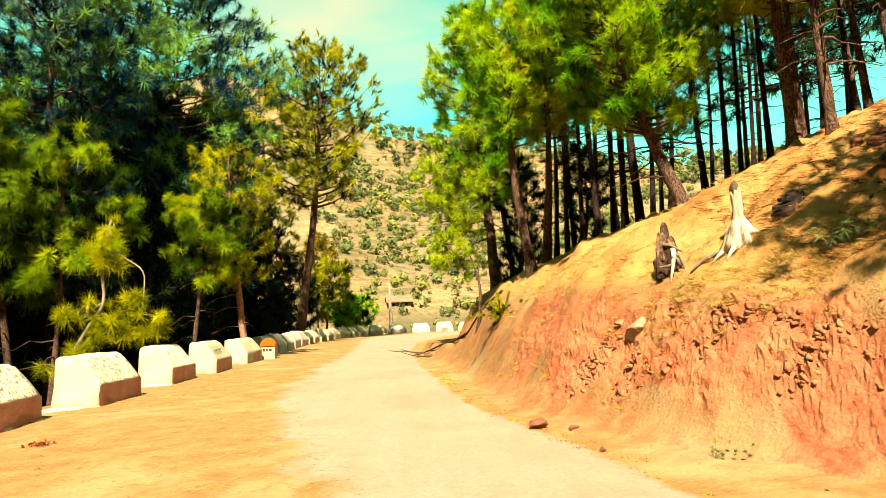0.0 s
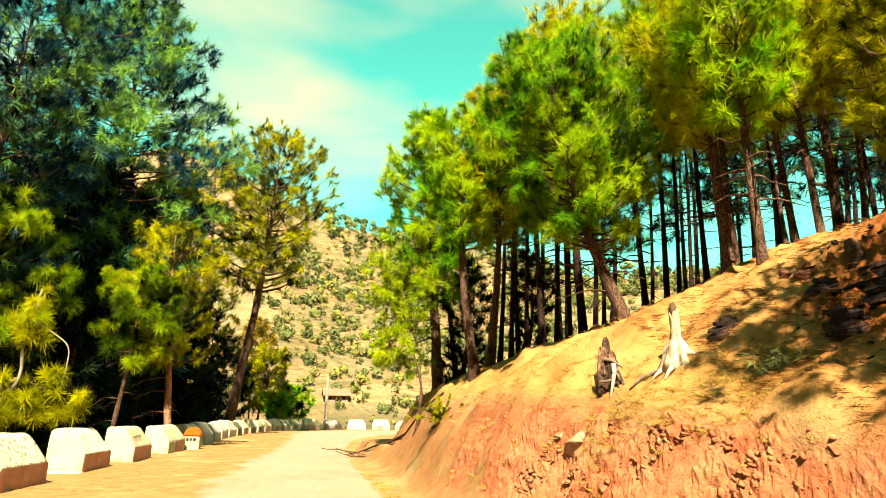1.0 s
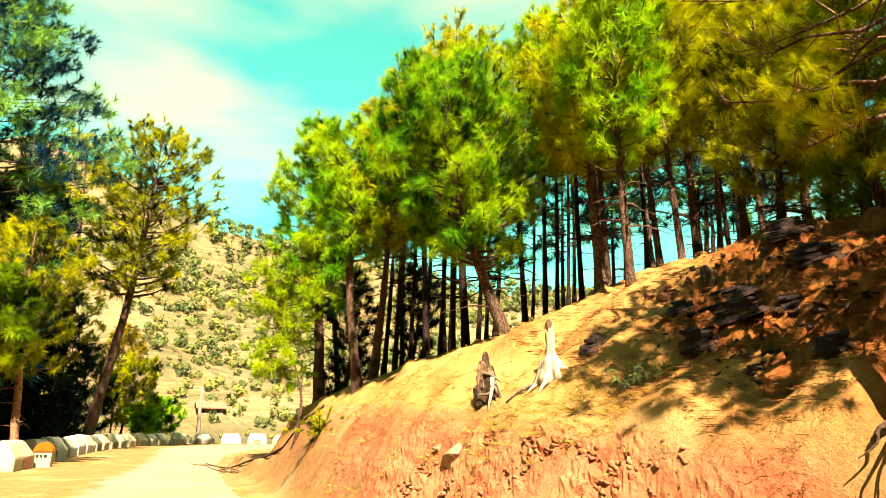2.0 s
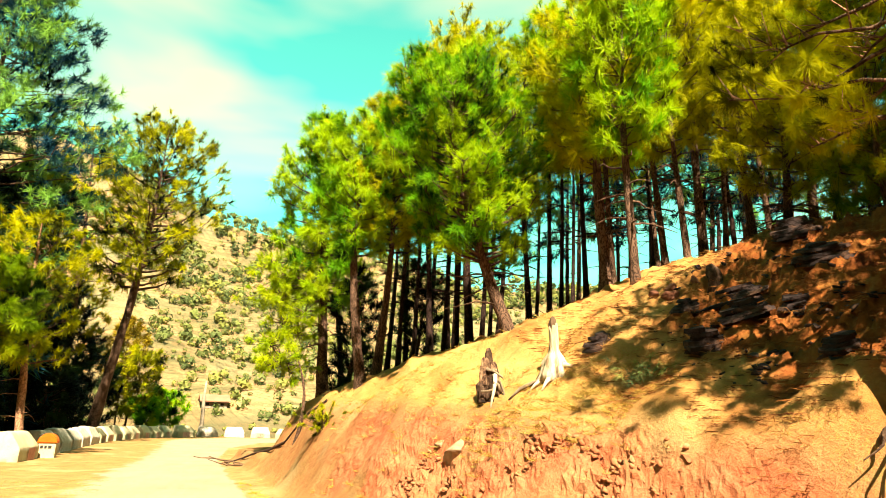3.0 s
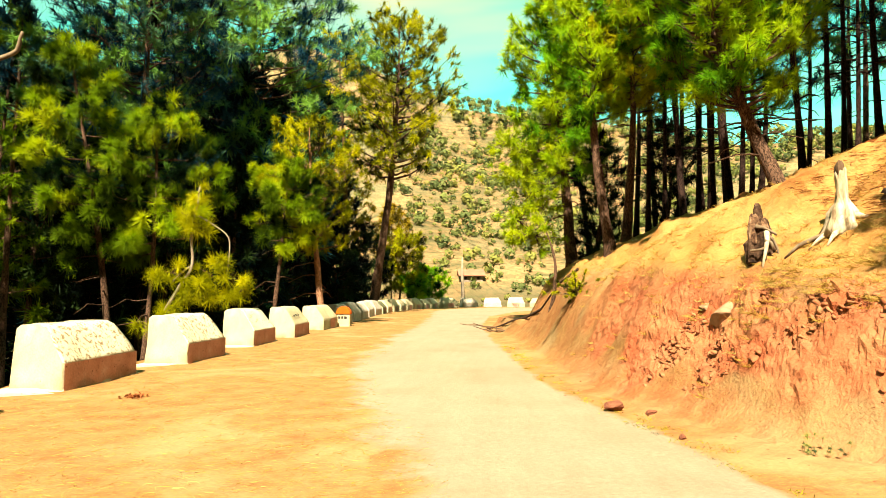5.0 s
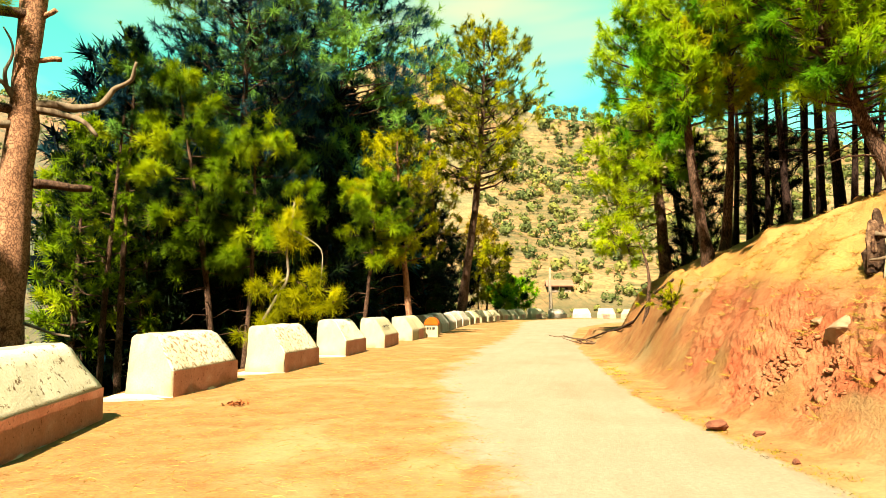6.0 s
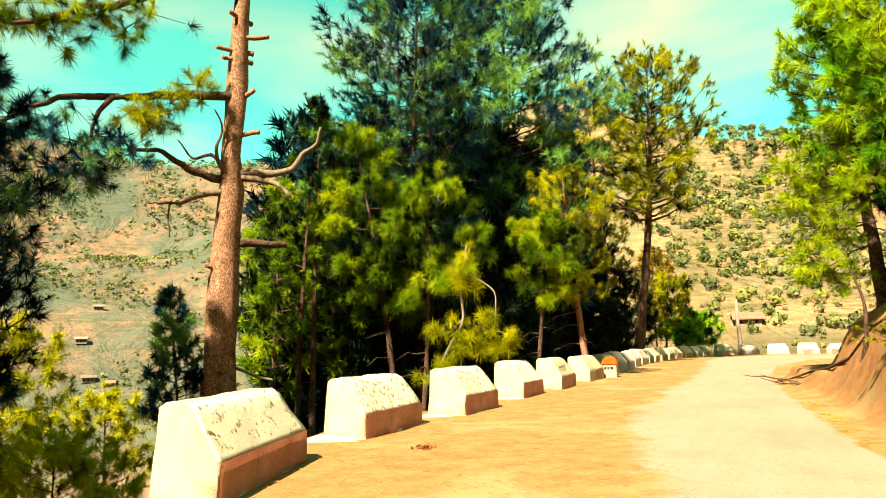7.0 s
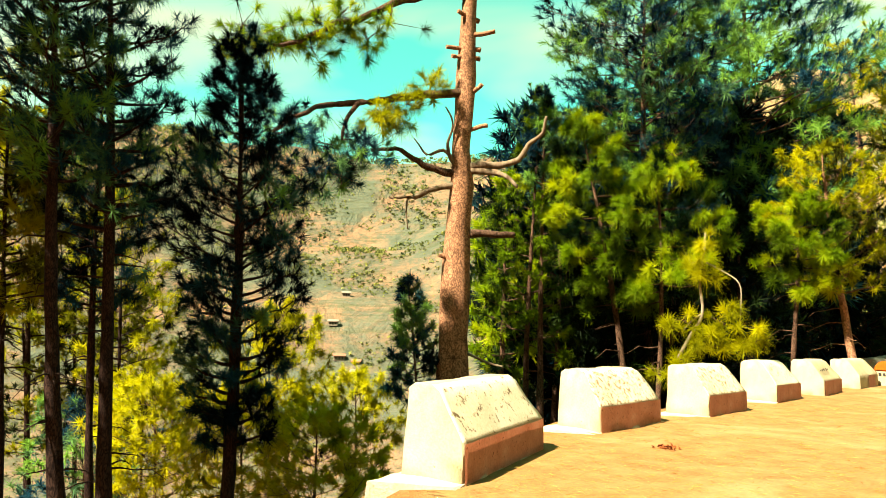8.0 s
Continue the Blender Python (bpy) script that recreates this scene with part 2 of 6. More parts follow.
INK = surface("faded_black_paint", [(0.3, (0.019, 0.0171, 0.0152)), (0.7, (0.038, 0.0342, 0.0304))], 10.0, 0.8, 40, 0.2, 0.004)
BARK = bark_material("pine_bark", (0.00836, 0.00418, 0.00266), (0.137, 0.076, 0.0475), 24.0, 0.1)
BARK_BIG = bark_material("plated_pine_bark", (0.038, 0.0152, 0.00836), (0.43, 0.215, 0.118), 15.0, 0.16, 0.75)
DEADWOOD = surface("weathered_deadwood", [(0.3, (0.0532, 0.0285, 0.0133)), (0.5, (0.152, 0.106, 0.0646)), (0.8, (0.236, 0.19, 0.129))], 6.0, 0.85, 40, 0.6, 0.015,
                   stretched=(1, 1, 0.25))
BLEACHED = surface("sun_bleached_stump_wood", [(0.32, (0.106, 0.0608, 0.0304)), (0.44, (0.334, 0.251, 0.152)), (0.60, (0.502, 0.41, 0.281))], 9.0, 0.85, 40, 0.7, 0.02,
                   stretched=(1, 1, 0.18))
ROTTEN = surface("half_rotten_stump_wood", [(0.36, (0.00912, 0.00456, 0.00304)), (0.46, (0.0532, 0.0243, 0.0137)), (0.56, (0.182, 0.0988, 0.0532)), (0.7, (0.319, 0.205, 0.122))], 7.0, 0.9, 35, 0.9, 0.03)
PALE_STEM = surface("pale_bare_stem", [(0.3, (0.19, 0.141, 0.0912)), (0.7, (0.281, 0.228, 0.163))], 6.0, 0.85, 40, 0.4, 0.008)
CHARRED = surface("dark_rotten_wood", [(0.3, (0.0114, 0.00608, 0.0038)), (0.5, (0.0494, 0.0247, 0.0133)), (0.7, (0.137, 0.0798, 0.0456))], 9.0, 0.9, 35, 0.9, 0.03)
TWIG = surface("dry_twig", [(0.3, (0.0532, 0.0285, 0.0152)), (0.7, (0.129, 0.076, 0.0418))], 6.0, 0.9, 40, 0.5, 0.01)
RUBBLE = surface("broken_red_shale", [(0.25, (0.167, 0.0418, 0.0182)), (0.45, (0.243, 0.0798, 0.0327)), (0.6, (0.281, 0.122, 0.0532)), (0.8, (0.304, 0.175, 0.0836))], 5.0, 0.92, 30, 0.6, 0.015)
RED_ROCK = surface("red_rock", [(0.3, (0.114, 0.0342, 0.019)), (0.55, (0.175, 0.0646, 0.0342)), (0.8, (0.22, 0.106, 0.0608))], 4.0, 0.9, 28, 0.9, 0.03)
PALE_ROCK = surface("pale_rock", [(0.3, (0.228, 0.129, 0.0684)), (0.7, (0.319, 0.205, 0.122))], 3.0, 0.9, 28, 0.8, 0.02)
DARK_ROCK = surface("dark_slate_rock", [(0.3, (0.0076, 0.00456, 0.00456)), (0.5, (0.0243, 0.0137, 0.0114)), (0.7, (0.0836, 0.038, 0.019))], 3.0, 0.85, 22, 0.9, 0.04)
# dark ends stand in for shade between sunlit tufts
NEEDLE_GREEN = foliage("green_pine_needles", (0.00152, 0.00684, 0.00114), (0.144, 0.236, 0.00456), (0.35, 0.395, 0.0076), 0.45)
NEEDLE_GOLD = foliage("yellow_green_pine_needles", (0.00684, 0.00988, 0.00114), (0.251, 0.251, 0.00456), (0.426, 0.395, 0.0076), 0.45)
# deep green with the blue and black of crown shade mixed in
NEEDLE_DEEP = foliage("deep_green_shaded_pine_needles", (0.0006, 0.0027, 0.0045), (0.008, 0.046, 0.070), (0.14, 0.28, 0.035), 0.3)
# near-black copy of the needles, shade put into the colour
NEEDLE_SHADE = foliage("shaded_pine_needles", (0.00038, 0.00114, 0.00076), (0.00152, 0.00494, 0.00228), (0.0152, 0.0304, 0.00456), 0.2)
NEEDLE_BRIGHT = foliage("bright_green_pine_needles", (0.00304, 0.0171, 0.00152), (0.114, 0.304, 0.00608), (0.304, 0.426, 0.00836), 0.45)
LEAF_YELLOW = foliage("yellow_leaves", (0.076, 0.0532, 0.0038), (0.19, 0.129, 0.0057), (0.266, 0.182, 0.0114))
SCRUB = foliage("dry_scrub", (0.05, 0.066, 0.025), (0.12, 0.136, 0.036), (0.20, 0.19, 0.042), 0.12)
# darkened copy of the pine bark, shade put into the trunk colour
SHADED_BARK = bark_material("shaded_pine_bark", (0.0038, 0.00228, 0.0019), (0.0418, 0.0228, 0.0171), 24.0, 0.1)
STRAW = foliage("dry_grass", (0.251, 0.129, 0.0209), (0.304, 0.186, 0.038), (0.327, 0.236, 0.0684), 0.1)
PLASTER = surface("house_plaster", [(0.3, (0.19, 0.141, 0.103)), (0.7, (0.236, 0.19, 0.144))], 0.8, 0.9, 8, 0.2, 0.01)
ROOF_RED = surface("red_tin_roof", [(0.3, (0.24, 0.095, 0.055)), (0.7, (0.30, 0.13, 0.08))], 0.8, 0.6, 8, 0.2, 0.01)
WINDOW_DARK = surface("dark_window", [(0.3, (0.0114, 0.0114, 0.0133)), (0.7, (0.0266, 0.0266, 0.0266))], 1.0, 0.3, 8, 0.1, 0.005)
LITTER = foliage("brown_fallen_needles", (0.076, 0.0209, 0.00684), (0.198, 0.0684, 0.0171), (0.289, 0.152, 0.0456), 0.1)
CONE = surface("brown_litter", [(0.3, (0.198, 0.0532, 0.0152)), (0.7, (0.289, 0.0988, 0.0304))], 8.0, 0.9, 50, 0.6, 0.01)

# ---- terrain ----
FOOT = [(7.0, -60), (5.6, -6), (4.9, 1.5), (4.1, 3.3), (3.3, 4.75), (2.87, 5.48), (2.41, 5.98), (2.04, 7.0), (1.38, 8.9), (0.88, 13.2), (0.46, 18.5),
        (-0.15, 22.5), (-0.58, 24.6), (-0.33, 26.0), (1.4, 28.5), (6, 31), (15, 34), (40, 40), (160, 60), (160, -60)]
EDGE = [(-3.9, -60), (-4.0, 2.2), (-4.4, 3.4), (-4.85, 4.15), (-5.75, 4.75), (-6.9, 7.0), (-7.25, 9.5), (-7.3, 13), (-7.6, 18), (-7.75, 27), (-8.7, 40), (-8.8, 47), (-8.2, 55), (-6.6, 62),
        (-3.0, 65), (2.0, 64.5), (9, 60), (22, 54), (70, 47), (300, 40), (300, -60)]
RIM = [(-180, 0.2), (-30, -0.1), (2.3, -0.036), (3.8, 0.016), (5.8, 0.042), (10.3, 0.072), (15.6, 0.105), (19.3, 0.124), (22.9, 0.150), (29.6, 0.200), (35.1, 0.236),
       (44, 0.272), (55, 0.283), (75, 0.32), (180, 0.2)]
# high end values are unseen ridges behind the viewer, added to block skylight
RIDGE = [(-180, 0.9), (-118, 0.85), (-94, 0.30), (-70, 0.30), (-62, 0.30), (-55, 0.272), (-43, 0.286), (-36, 0.288), (-28, 0.33), (-19, 0.395), (-12.5, 0.38), (-4, 0.307),
         (1, 0.29), (10, 0.26), (20, 0.219), (24, 0.225), (45, 0.2), (110, 0.85), (180, 0.9)]
PROFILE = [(-1, 0), (0, 0), (0.12, 0.06), (0.3, 0.22), (0.45, 0.44), (0.8, 1.0), (1.1, 1.42), (1.4, 1.72), (1.9, 2.06), (2.5, 2.5), (3.3, 3.03), (4.3, 3.75), (6, 4.9), (10, 7.6), (40, 22)]


ROAD_SIDE = [(-6, -6.0, 3.4), (0, -3.6, 2.9), (3, -1.2, 2.35), (4.5, -0.65, 1.98), (6, -1.0, 1.62), (8, -1.75, 1.12), (10, -2.25, 0.66), (12.2, -2.85, 0.34), (15.8, -3.1, 0.02),
             (18.5, -3.35, -0.25), (25, -3.4, -0.8), (28, -3.5, -0.9), (38, -4.2, -0.8), (48, -5.0, 1.0), (54, -4.6, 6.0), (58, -2.5, 12.0), (60.5, 0.5, 16.0)]


def table(v, pairs):
    a = np.array(pairs, float)
    return np.interp(v, a[:, 0], a[:, 1])


def inside_distance(x, y, poly):
    """Signed distance to a polygon's rim, positive inside."""
    p = np.array(poly, float)
    best = np.full(np.shape(x), 1e9)
    odd = np.zeros(np.shape(x), bool)
    for (ax, ay), (bx, by) in zip(p, np.roll(p, -1, 0)):
        dx, dy = bx - ax, by - ay
        k = np.clip(((x - ax) * dx + (y - ay) * dy) / (dx * dx + dy * dy), 0, 1)
        best = np.minimum(best, np.hypot(x - ax - k * dx, y - ay - k * dy))
        if dy:
            odd ^= ((ay > y) != (by > y)) & (x < (bx - ax) * (y - ay) / dy + ax)
    return np.where(odd, best, -best)


def value_noise(x, y, seed=0):
    xi, yi = np.floor(x).astype(np.int64), np.floor(y).astype(np.int64)
    fx, fy = x - xi, y - yi
    fx, fy = fx * fx * (3 - 2 * fx), fy * fy * (3 - 2 * fy)

    def h(a, b):
        n = (a * 374761393 + b * 668265263 + seed * 974711) & 0xFFFFFFFF
        n = ((n ^ (n >> 13)) * 1274126177) & 0xFFFFFFFF
        return ((n ^ (n >> 16)) & 0xFFFF) / 65535.0
    return (h(xi, yi) * (1 - fx) + h(xi + 1, yi) * fx) * (1 - fy) + (h(xi, yi + 1) * (1 - fx) + h(xi + 1, yi + 1) * fx) * fy - 0.5


def fbm(x, y, octaves=4, seed=0):
    return sum(value_noise(x * 2 ** k, y * 2 ** k, seed + k) * 0.5 ** k for k in range(octaves))


def smooth(v, a, b):
    k = np.clip((v - a) / (b - a), 0, 1)
    return k * k * (3 - 2 * k)


def terrain(x, y, rough=True):
    """Height of the ground, and the attributes of its surface, at x, y."""
    x, y = np.asarray(x, float), np.asarray(y, float)
    d, az = np.hypot(x, y) + 1e-6, np.degrees(np.arctan2(x, y))
    s = inside_distance(x, y, FOOT)
    q = -inside_distance(x, y, EDGE)
    wob = fbm(x * 0.7, y * 0.7, 3, 5) * 0.5
    sw = s + np.where(s > 0, wob * smooth(s, 0.1, 1.0), 0) if rough else s
    steep = 1 + 0.10 * smooth(y, 8.5, 14)
    bank = table(sw, PROFILE)
    bank = np.where(s < 2.2, bank * steep, bank + (steep - 1) * 2.2)
    cap = 1.46 + d * table(az, RIM) - 0.010 * np.maximum(d - 11, 0)
    # unseen hillside behind the viewer, steepened to cut skylight
    cap = np.where(y < -2, 1.4 + d * 0.55, cap)
    cap = np.maximum(cap, np.minimum(bank, 0.5))
    k = 0.18
    hill = np.minimum(bank, cap) - k * np.exp(-np.abs(bank - cap) / k) * 0.2
    hill = np.maximum(hill, 0)
    near = np.where(s > 0, hill, 0.0)
    # valley side and the hills opposite
    floor_z = table(az, [(-180, -30), (-100, -34), (-50, -30), (-25, -14), (-10, -5), (10, -4), (60, -4), (180, -30)])
    start = table(az, [(-180, 150), (-60, 140), (-40, 130), (-25, 95), (-10, 78), (25, 80), (180, 150)])
    crest = table(az, [(-180, 420), (-60, 430), (-40, 380), (-25, 300), (-12, 250), (10, 240), (40, 260), (180, 420)])
    top = 1.4 + crest * table(az, RIDGE)
    rise = np.clip((d - start) / (crest - start), 0, 1)
    rise = 0.30 * rise + 0.70 * rise ** 1.35
    gully = fbm(x * 0.012 + 3, y * 0.012, 5, 11)
    far = floor_z + (top - floor_z) * rise + gully * np.minimum(34, 0.2 * np.maximum(d - start, 0)) * (1 - 0.75 * smooth(rise, 0.75, 1.0))
    far = np.where(d > crest, top - (d - crest) * 0.10, far)
    drop = -0.72 * np.maximum(q - 0.35, 0) + fbm(x * 0.25, y * 0.25, 3, 23) * np.clip(q * 0.25, 0, 1.2)
    down = np.maximum(drop, floor_z)
    out = np.where(d > start, np.maximum(far, floor_z + gully * 3), down)
    z = np.where(q > 0, np.where(q < 4, drop, out), near)
    rag = fbm(x * 1.7 + 4, y * 1.7, 4, 15)
    cut = smooth(bank + rag * 0.9 + 0.35 * (1 - smooth(y, 5.2, 7.2)), 0.18, 0.62) * (1 - smooth(s + wob * 1.2 + rag * 0.7 - 0.25 * smooth(y, 5, 9), 0.85, 1.5))
    red = np.where(s > 0, np.maximum(cut, 0.4 * (1 - smooth(s, 0.2, 0.6))), 0.4 * smooth(s, -0.75, -0.02)) * (q < 0) * (1 - 0.75 * smooth(y + wob * 3, 10.5, 14))
    slope = np.where(s > 0, smooth(s + wob * 1.2 - 0.25 * smooth(y, 5, 9), 0.9, 1.5), 0)
    if rough:
        cutn = np.abs(fbm(x * 2.6 + 7, y * 2.6 + z * 2.0, 4, 31)) * 0.8 + np.abs(fbm(x * 1.5 + y * 3.2, z * 6.0 + y * 1.1, 3, 37)) * 0.15
        crag = smooth(fbm(x * 0.9 + 2, y * 0.9, 3, 71), -0.15, 0.2)
        near_k = smooth(40 - d, 0, 10)
        z = z + np.where(s > 0, (red * (cutn - 0.2) * (0.012 + 0.03 * crag) + slope * (fbm(x * 1.4, y * 1.4, 4, 41) * 0.28 - smooth(x, 4.5, 5.6) * (np.abs(fbm(x * 2.6 + y, y * 4.5, 3, 43)) - 0.1) * 0.22)) * near_k * smooth(s, 0.0, 0.4), 0)
        shelf = smooth(x, 4.7, 5.6) * smooth(9.5 - x, 0, 1.2) * smooth(y, 3.8, 4.8) * smooth(8.2 - y, 0, 1.0)
        step = fbm(x * 0.8 + z, y * 1.1 + z * 2.2, 3, 91) * 3.0
        z = z + shelf * (0.24 * (step - np.floor(step)) + 0.10 * np.abs(fbm(x * 3.1, y * 3.1, 3, 93)))
        z = z + np.where(q <= 0, fbm(x * 1.1, y * 1.1, 3, 51) * 0.02 * (1 - smooth(s, -0.2, 0.3)), 0)
        z = z + 0.05 * smooth(s, -0.9, 0.1) * (1 - smooth(s, 0.12, 0.6)) * (q <= 0) * (1 + fbm(x * 3, y * 3, 3, 57))
    # where the ground past the road edge is darkened for shade
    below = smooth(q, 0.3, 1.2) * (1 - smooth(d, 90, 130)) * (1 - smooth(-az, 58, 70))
    # added unseen slopes are coloured near black so they bounce little light
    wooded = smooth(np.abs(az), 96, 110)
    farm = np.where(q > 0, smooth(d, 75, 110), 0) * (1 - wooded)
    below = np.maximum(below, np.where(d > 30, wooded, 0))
    # mask of the litter brown, laid where the slope should be shaded
    litter_shade = slope * smooth(x + 1.5 * fbm(x * 0.8, y * 0.8, 3, 47), 4.2, 5.1) * (1 - smooth(y - 0.35 * x, 5.3, 6.0))
    litter_shade = np.maximum(litter_shade, slope * smooth(bank - cap + 1.2 * fbm(x * 0.9, y * 0.9, 3, 49), 0.15, 0.7) * smooth(x, 3.2, 4.2))
    dusty = np.where(q < 0, 1 - smooth(s, -0.25, 0.35), 0)
    return z, dict(red=red, slope=slope, below=below, far=farm, dusty=dusty, litter_shade=litter_shade, valley=farm * smooth(-az, 27, 36))


def verge_at(x, y):
    """0 well on the road, 1 well off it."""
    left, right = table(y, [(a, b) for a, b, _ in ROAD_SIDE]), table(y, [(a, c) for a, _, c in ROAD_SIDE])
    v = np.maximum(smooth(left + 0.35 - x, -0.9, 1.6), smooth(x - right + 0.1, -0.25, 0.45))
    return np.where((y > 60) | (y < -5), 1.0, v)


def height(x, y):
    return float(terrain(np.array([x]), np.array([y]))[0][0])


def graded(spans, low, high, growth=1.12):
    """Grid lines: even steps inside the spans, widening steps out to low and high."""
    v = []
    for a, b, step in spans:
        v += list(np.arange(a, b - 1e-6, step))
    v.append(spans[-1][1])
    step, p = spans[-1][2], v[-1]
    while p < high:
        step *= growth
        p += step
        v.append(p)
    step, p = spans[0][2], v[0]
    while p > low:
        step *= growth
        p -= step
        v.insert(0, p)
    return np.array(v)


def mesh_object(name, verts, faces, mat, smooth_shade=True):
    """One mesh from arrays of vertices and of equal-sized faces."""
    me = bpy.data.meshes.new(name)
    verts, faces = np.asarray(verts, np.float32), np.asarray(faces, np.int32)
    me.vertices.add(len(verts))
    me.vertices.foreach_set("co", verts.ravel())
    me.loops.add(faces.size)
    me.loops.foreach_set("vertex_index", faces.ravel())
    me.polygons.add(len(faces))
    me.polygons.foreach_set("loop_start", np.arange(0, faces.size, faces.shape[1], dtype=np.int32))
    if smooth_shade:
        me.polygons.foreach_set("use_smooth", np.ones(len(faces), bool))
    me.update(calc_edges=True)
    if mat:
        me.materials.append(mat)
    return new(name, me)


def point_attribute(ob, name, values):
    ob.data.attributes.new(name, "FLOAT", "POINT").data.foreach_set("value", np.asarray(values, np.float32).ravel())


def grid_faces(nx, ny):
    i = (np.arange(ny - 1)[:, None] * nx + np.arange(nx - 1)[None, :]).ravel()
    return np.stack([i, i + 1, i + nx + 1, i + nx], 1)


gx = graded([(-10, -0.6, 0.15), (-0.6, 1.3, 0.065), (1.3, 4.7, 0.03), (4.7, 9.0, 0.065), (9.0, 16.0, 0.25)], -1500, 1500)
gy = graded([(2.5, 4.4, 0.065), (4.4, 9.8, 0.032), (9.8, 13.0, 0.065), (13.0, 30.0, 0.22), (30.0, 70.0, 0.8)], -900, 1700)
GX, GY = np.meshgrid(gx, gy)
GZ, zones = terrain(GX, GY)


def crumbled(x, y):
    """How far the cut bank is broken into loose shale: most along a band across it, some everywhere."""
    t = np.clip(((x - 2.2) * 1.25 + (y - 8.7) * -3.3) / 12.45, -0.15, 1.1)
    off = np.hypot(x - 2.2 - 1.25 * t, y - 8.7 + 3.3 * t)
    return np.clip(0.22 * smooth(fbm(x * 1.3 + 2, y * 1.3, 3, 71), -0.02, 0.28) + np.exp(-(off / 0.48) ** 2) * (0.75 + fbm(x * 2.2, y * 2.2, 3, 72)), 0, 1)


def chunks(x, y, z, where):
    """Relief of broken shale: angular blocks of two sizes with recessed joints, in tilted beds."""
    total = np.zeros(np.shape(x))
    for i in np.flatnonzero(where.ravel() > 0.03):
        p = Vector((x.flat[i], y.flat[i], z.flat[i]))
        p += noise.noise_vector(p * 2.5) * 0.05
        bed = Vector((p.x * 0.86 + p.y * 0.50, (p.x * 0.42 - p.y * 0.71 - p.z * 0.57) * 0.75, (p.x * 0.29 - p.y * 0.49 + p.z * 0.82) * 1.5))
        h = 0.0
        for size, amount in ((0.20, 0.60), (0.085, 0.40)):
            far, near = noise.voronoi(bed / size)
            tall = noise.cell(near[0] * 7.3)
            h += amount * (0.25 + 0.75 * tall) * min(1.0, (far[1] - far[0]) * 3.5)
        total.flat[i] = h
    return total


loose = zones["red"] * crumbled(GX, GY) * smooth(14 - np.hypot(GX, GY), 0, 3) * smooth(inside_distance(GX, GY, FOOT), 0.08, 0.3)
shove = loose * (chunks(GX, GY, GZ, loose) - 0.3) * 0.11 + zones["red"] * smooth(14 - np.hypot(GX, GY), 0, 3) * fbm(GX * 5 + GZ * 3, GY * 5 - GZ * 3, 4, 83) * 0.03
slope_y, slope_x = np.gradient(GZ, gy, gx)
steep = np.sqrt(1 + slope_x ** 2 + slope_y ** 2)
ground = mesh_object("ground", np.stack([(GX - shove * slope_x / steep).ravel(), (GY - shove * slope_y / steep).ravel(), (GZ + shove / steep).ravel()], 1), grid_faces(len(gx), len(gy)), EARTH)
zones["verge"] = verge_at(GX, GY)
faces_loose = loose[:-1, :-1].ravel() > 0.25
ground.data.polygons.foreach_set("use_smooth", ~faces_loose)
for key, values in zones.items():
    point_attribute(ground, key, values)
tagged(ground, "ochre road shoulder, red cut bank and dry wooded hills", "ground", kind="structure")

# the dusty road, a thin worn sheet with ragged sides
ys = np.concatenate([np.arange(-5, 14, 0.12), np.arange(14, 60.4, 0.4)])
left, right = table(ys, [(a, b) for a, b, _ in ROAD_SIDE]), table(ys, [(a, c) for a, _, c in ROAD_SIDE])
kk = np.linspace(0, 1, 41)
RX = (left - 1.4)[:, None] * (1 - kk) + (right + 0.12)[:, None] * kk
RY = np.repeat(ys[:, None], 41, 1)
RX = np.minimum(RX, (table(ys, [(b, a) for a, b in FOOT[1:13]]) - 0.05)[:, None] + np.where(ys > 25, 30, 0)[:, None])
RZ = 0.008 + 0.012 * np.sin(np.pi * kk)[None, :] + fbm(RX * 1.1, RY * 1.1, 3, 51) * 0.02
RZ[:, 0] = RZ[:, -1] = -0.03
verge = verge_at(RX, RY)
road = mesh_object("road", np.stack([RX.ravel(), RY.ravel(), RZ.ravel()], 1), grid_faces(41, len(ys)), ROAD)
point_attribute(road, "verge", verge)
tagged(road, "sunlit cream-coloured dusty hill road with ragged verges", "road", kind="structure")

# ---- building helpers ----
def part(name, bm, mat, parent, label=""):
    """Link a bmesh as one mesh under a thing or a part."""
    me = bpy.data.meshes.new(name)
    bm.to_mesh(me)
    bm.free()
    if mat:
        me.materials.append(mat)
    ob = new(name, me)
    ob.parent = parent
    if label:
        tagged(ob, label)
    return ob


def thing(name, place, label, category, group="", turn=0.0):
    e = new(name)
    e.empty_display_size = 0.2
    e.matrix_basis = pose(*place, 0, 0, turn)
    return tagged(e, label, category, group)


def prism(outline, ends, seg=6):
    """A solid with the outline (y, z), swept along x; ends(y, z) gives the two x of each outline corner."""
    bm = bmesh.new()
    rings = []
    for k in range(seg + 1):
        ring = []
        for y, z in outline:
            a, b = ends(y, z)
            ring.append(bm.verts.new((a + (b - a) * k / seg, y, z)))
        rings.append(ring)
    n = len(outline)
    for r0, r1 in zip(rings, rings[1:]):
        for i in range(n):
            bm.faces.new((r0[i], r0[(i + 1) % n], r1[(i + 1) % n], r1[i]))
    bm.faces.new(rings[0][::-1])
    bm.faces.new(rings[-1])
    bmesh.ops.recalc_face_normals(bm, faces=bm.faces)
    return bm


def roughen(bm, amount, scale, seed=0.0, smooth_shade=True):
    for v in bm.verts:
        n = noise.noise_vector(v.co * scale + Vector((seed, seed * 1.7, -seed)))
        v.co += n * amount
    if smooth_shade:
        for f in bm.faces:
            f.smooth = True


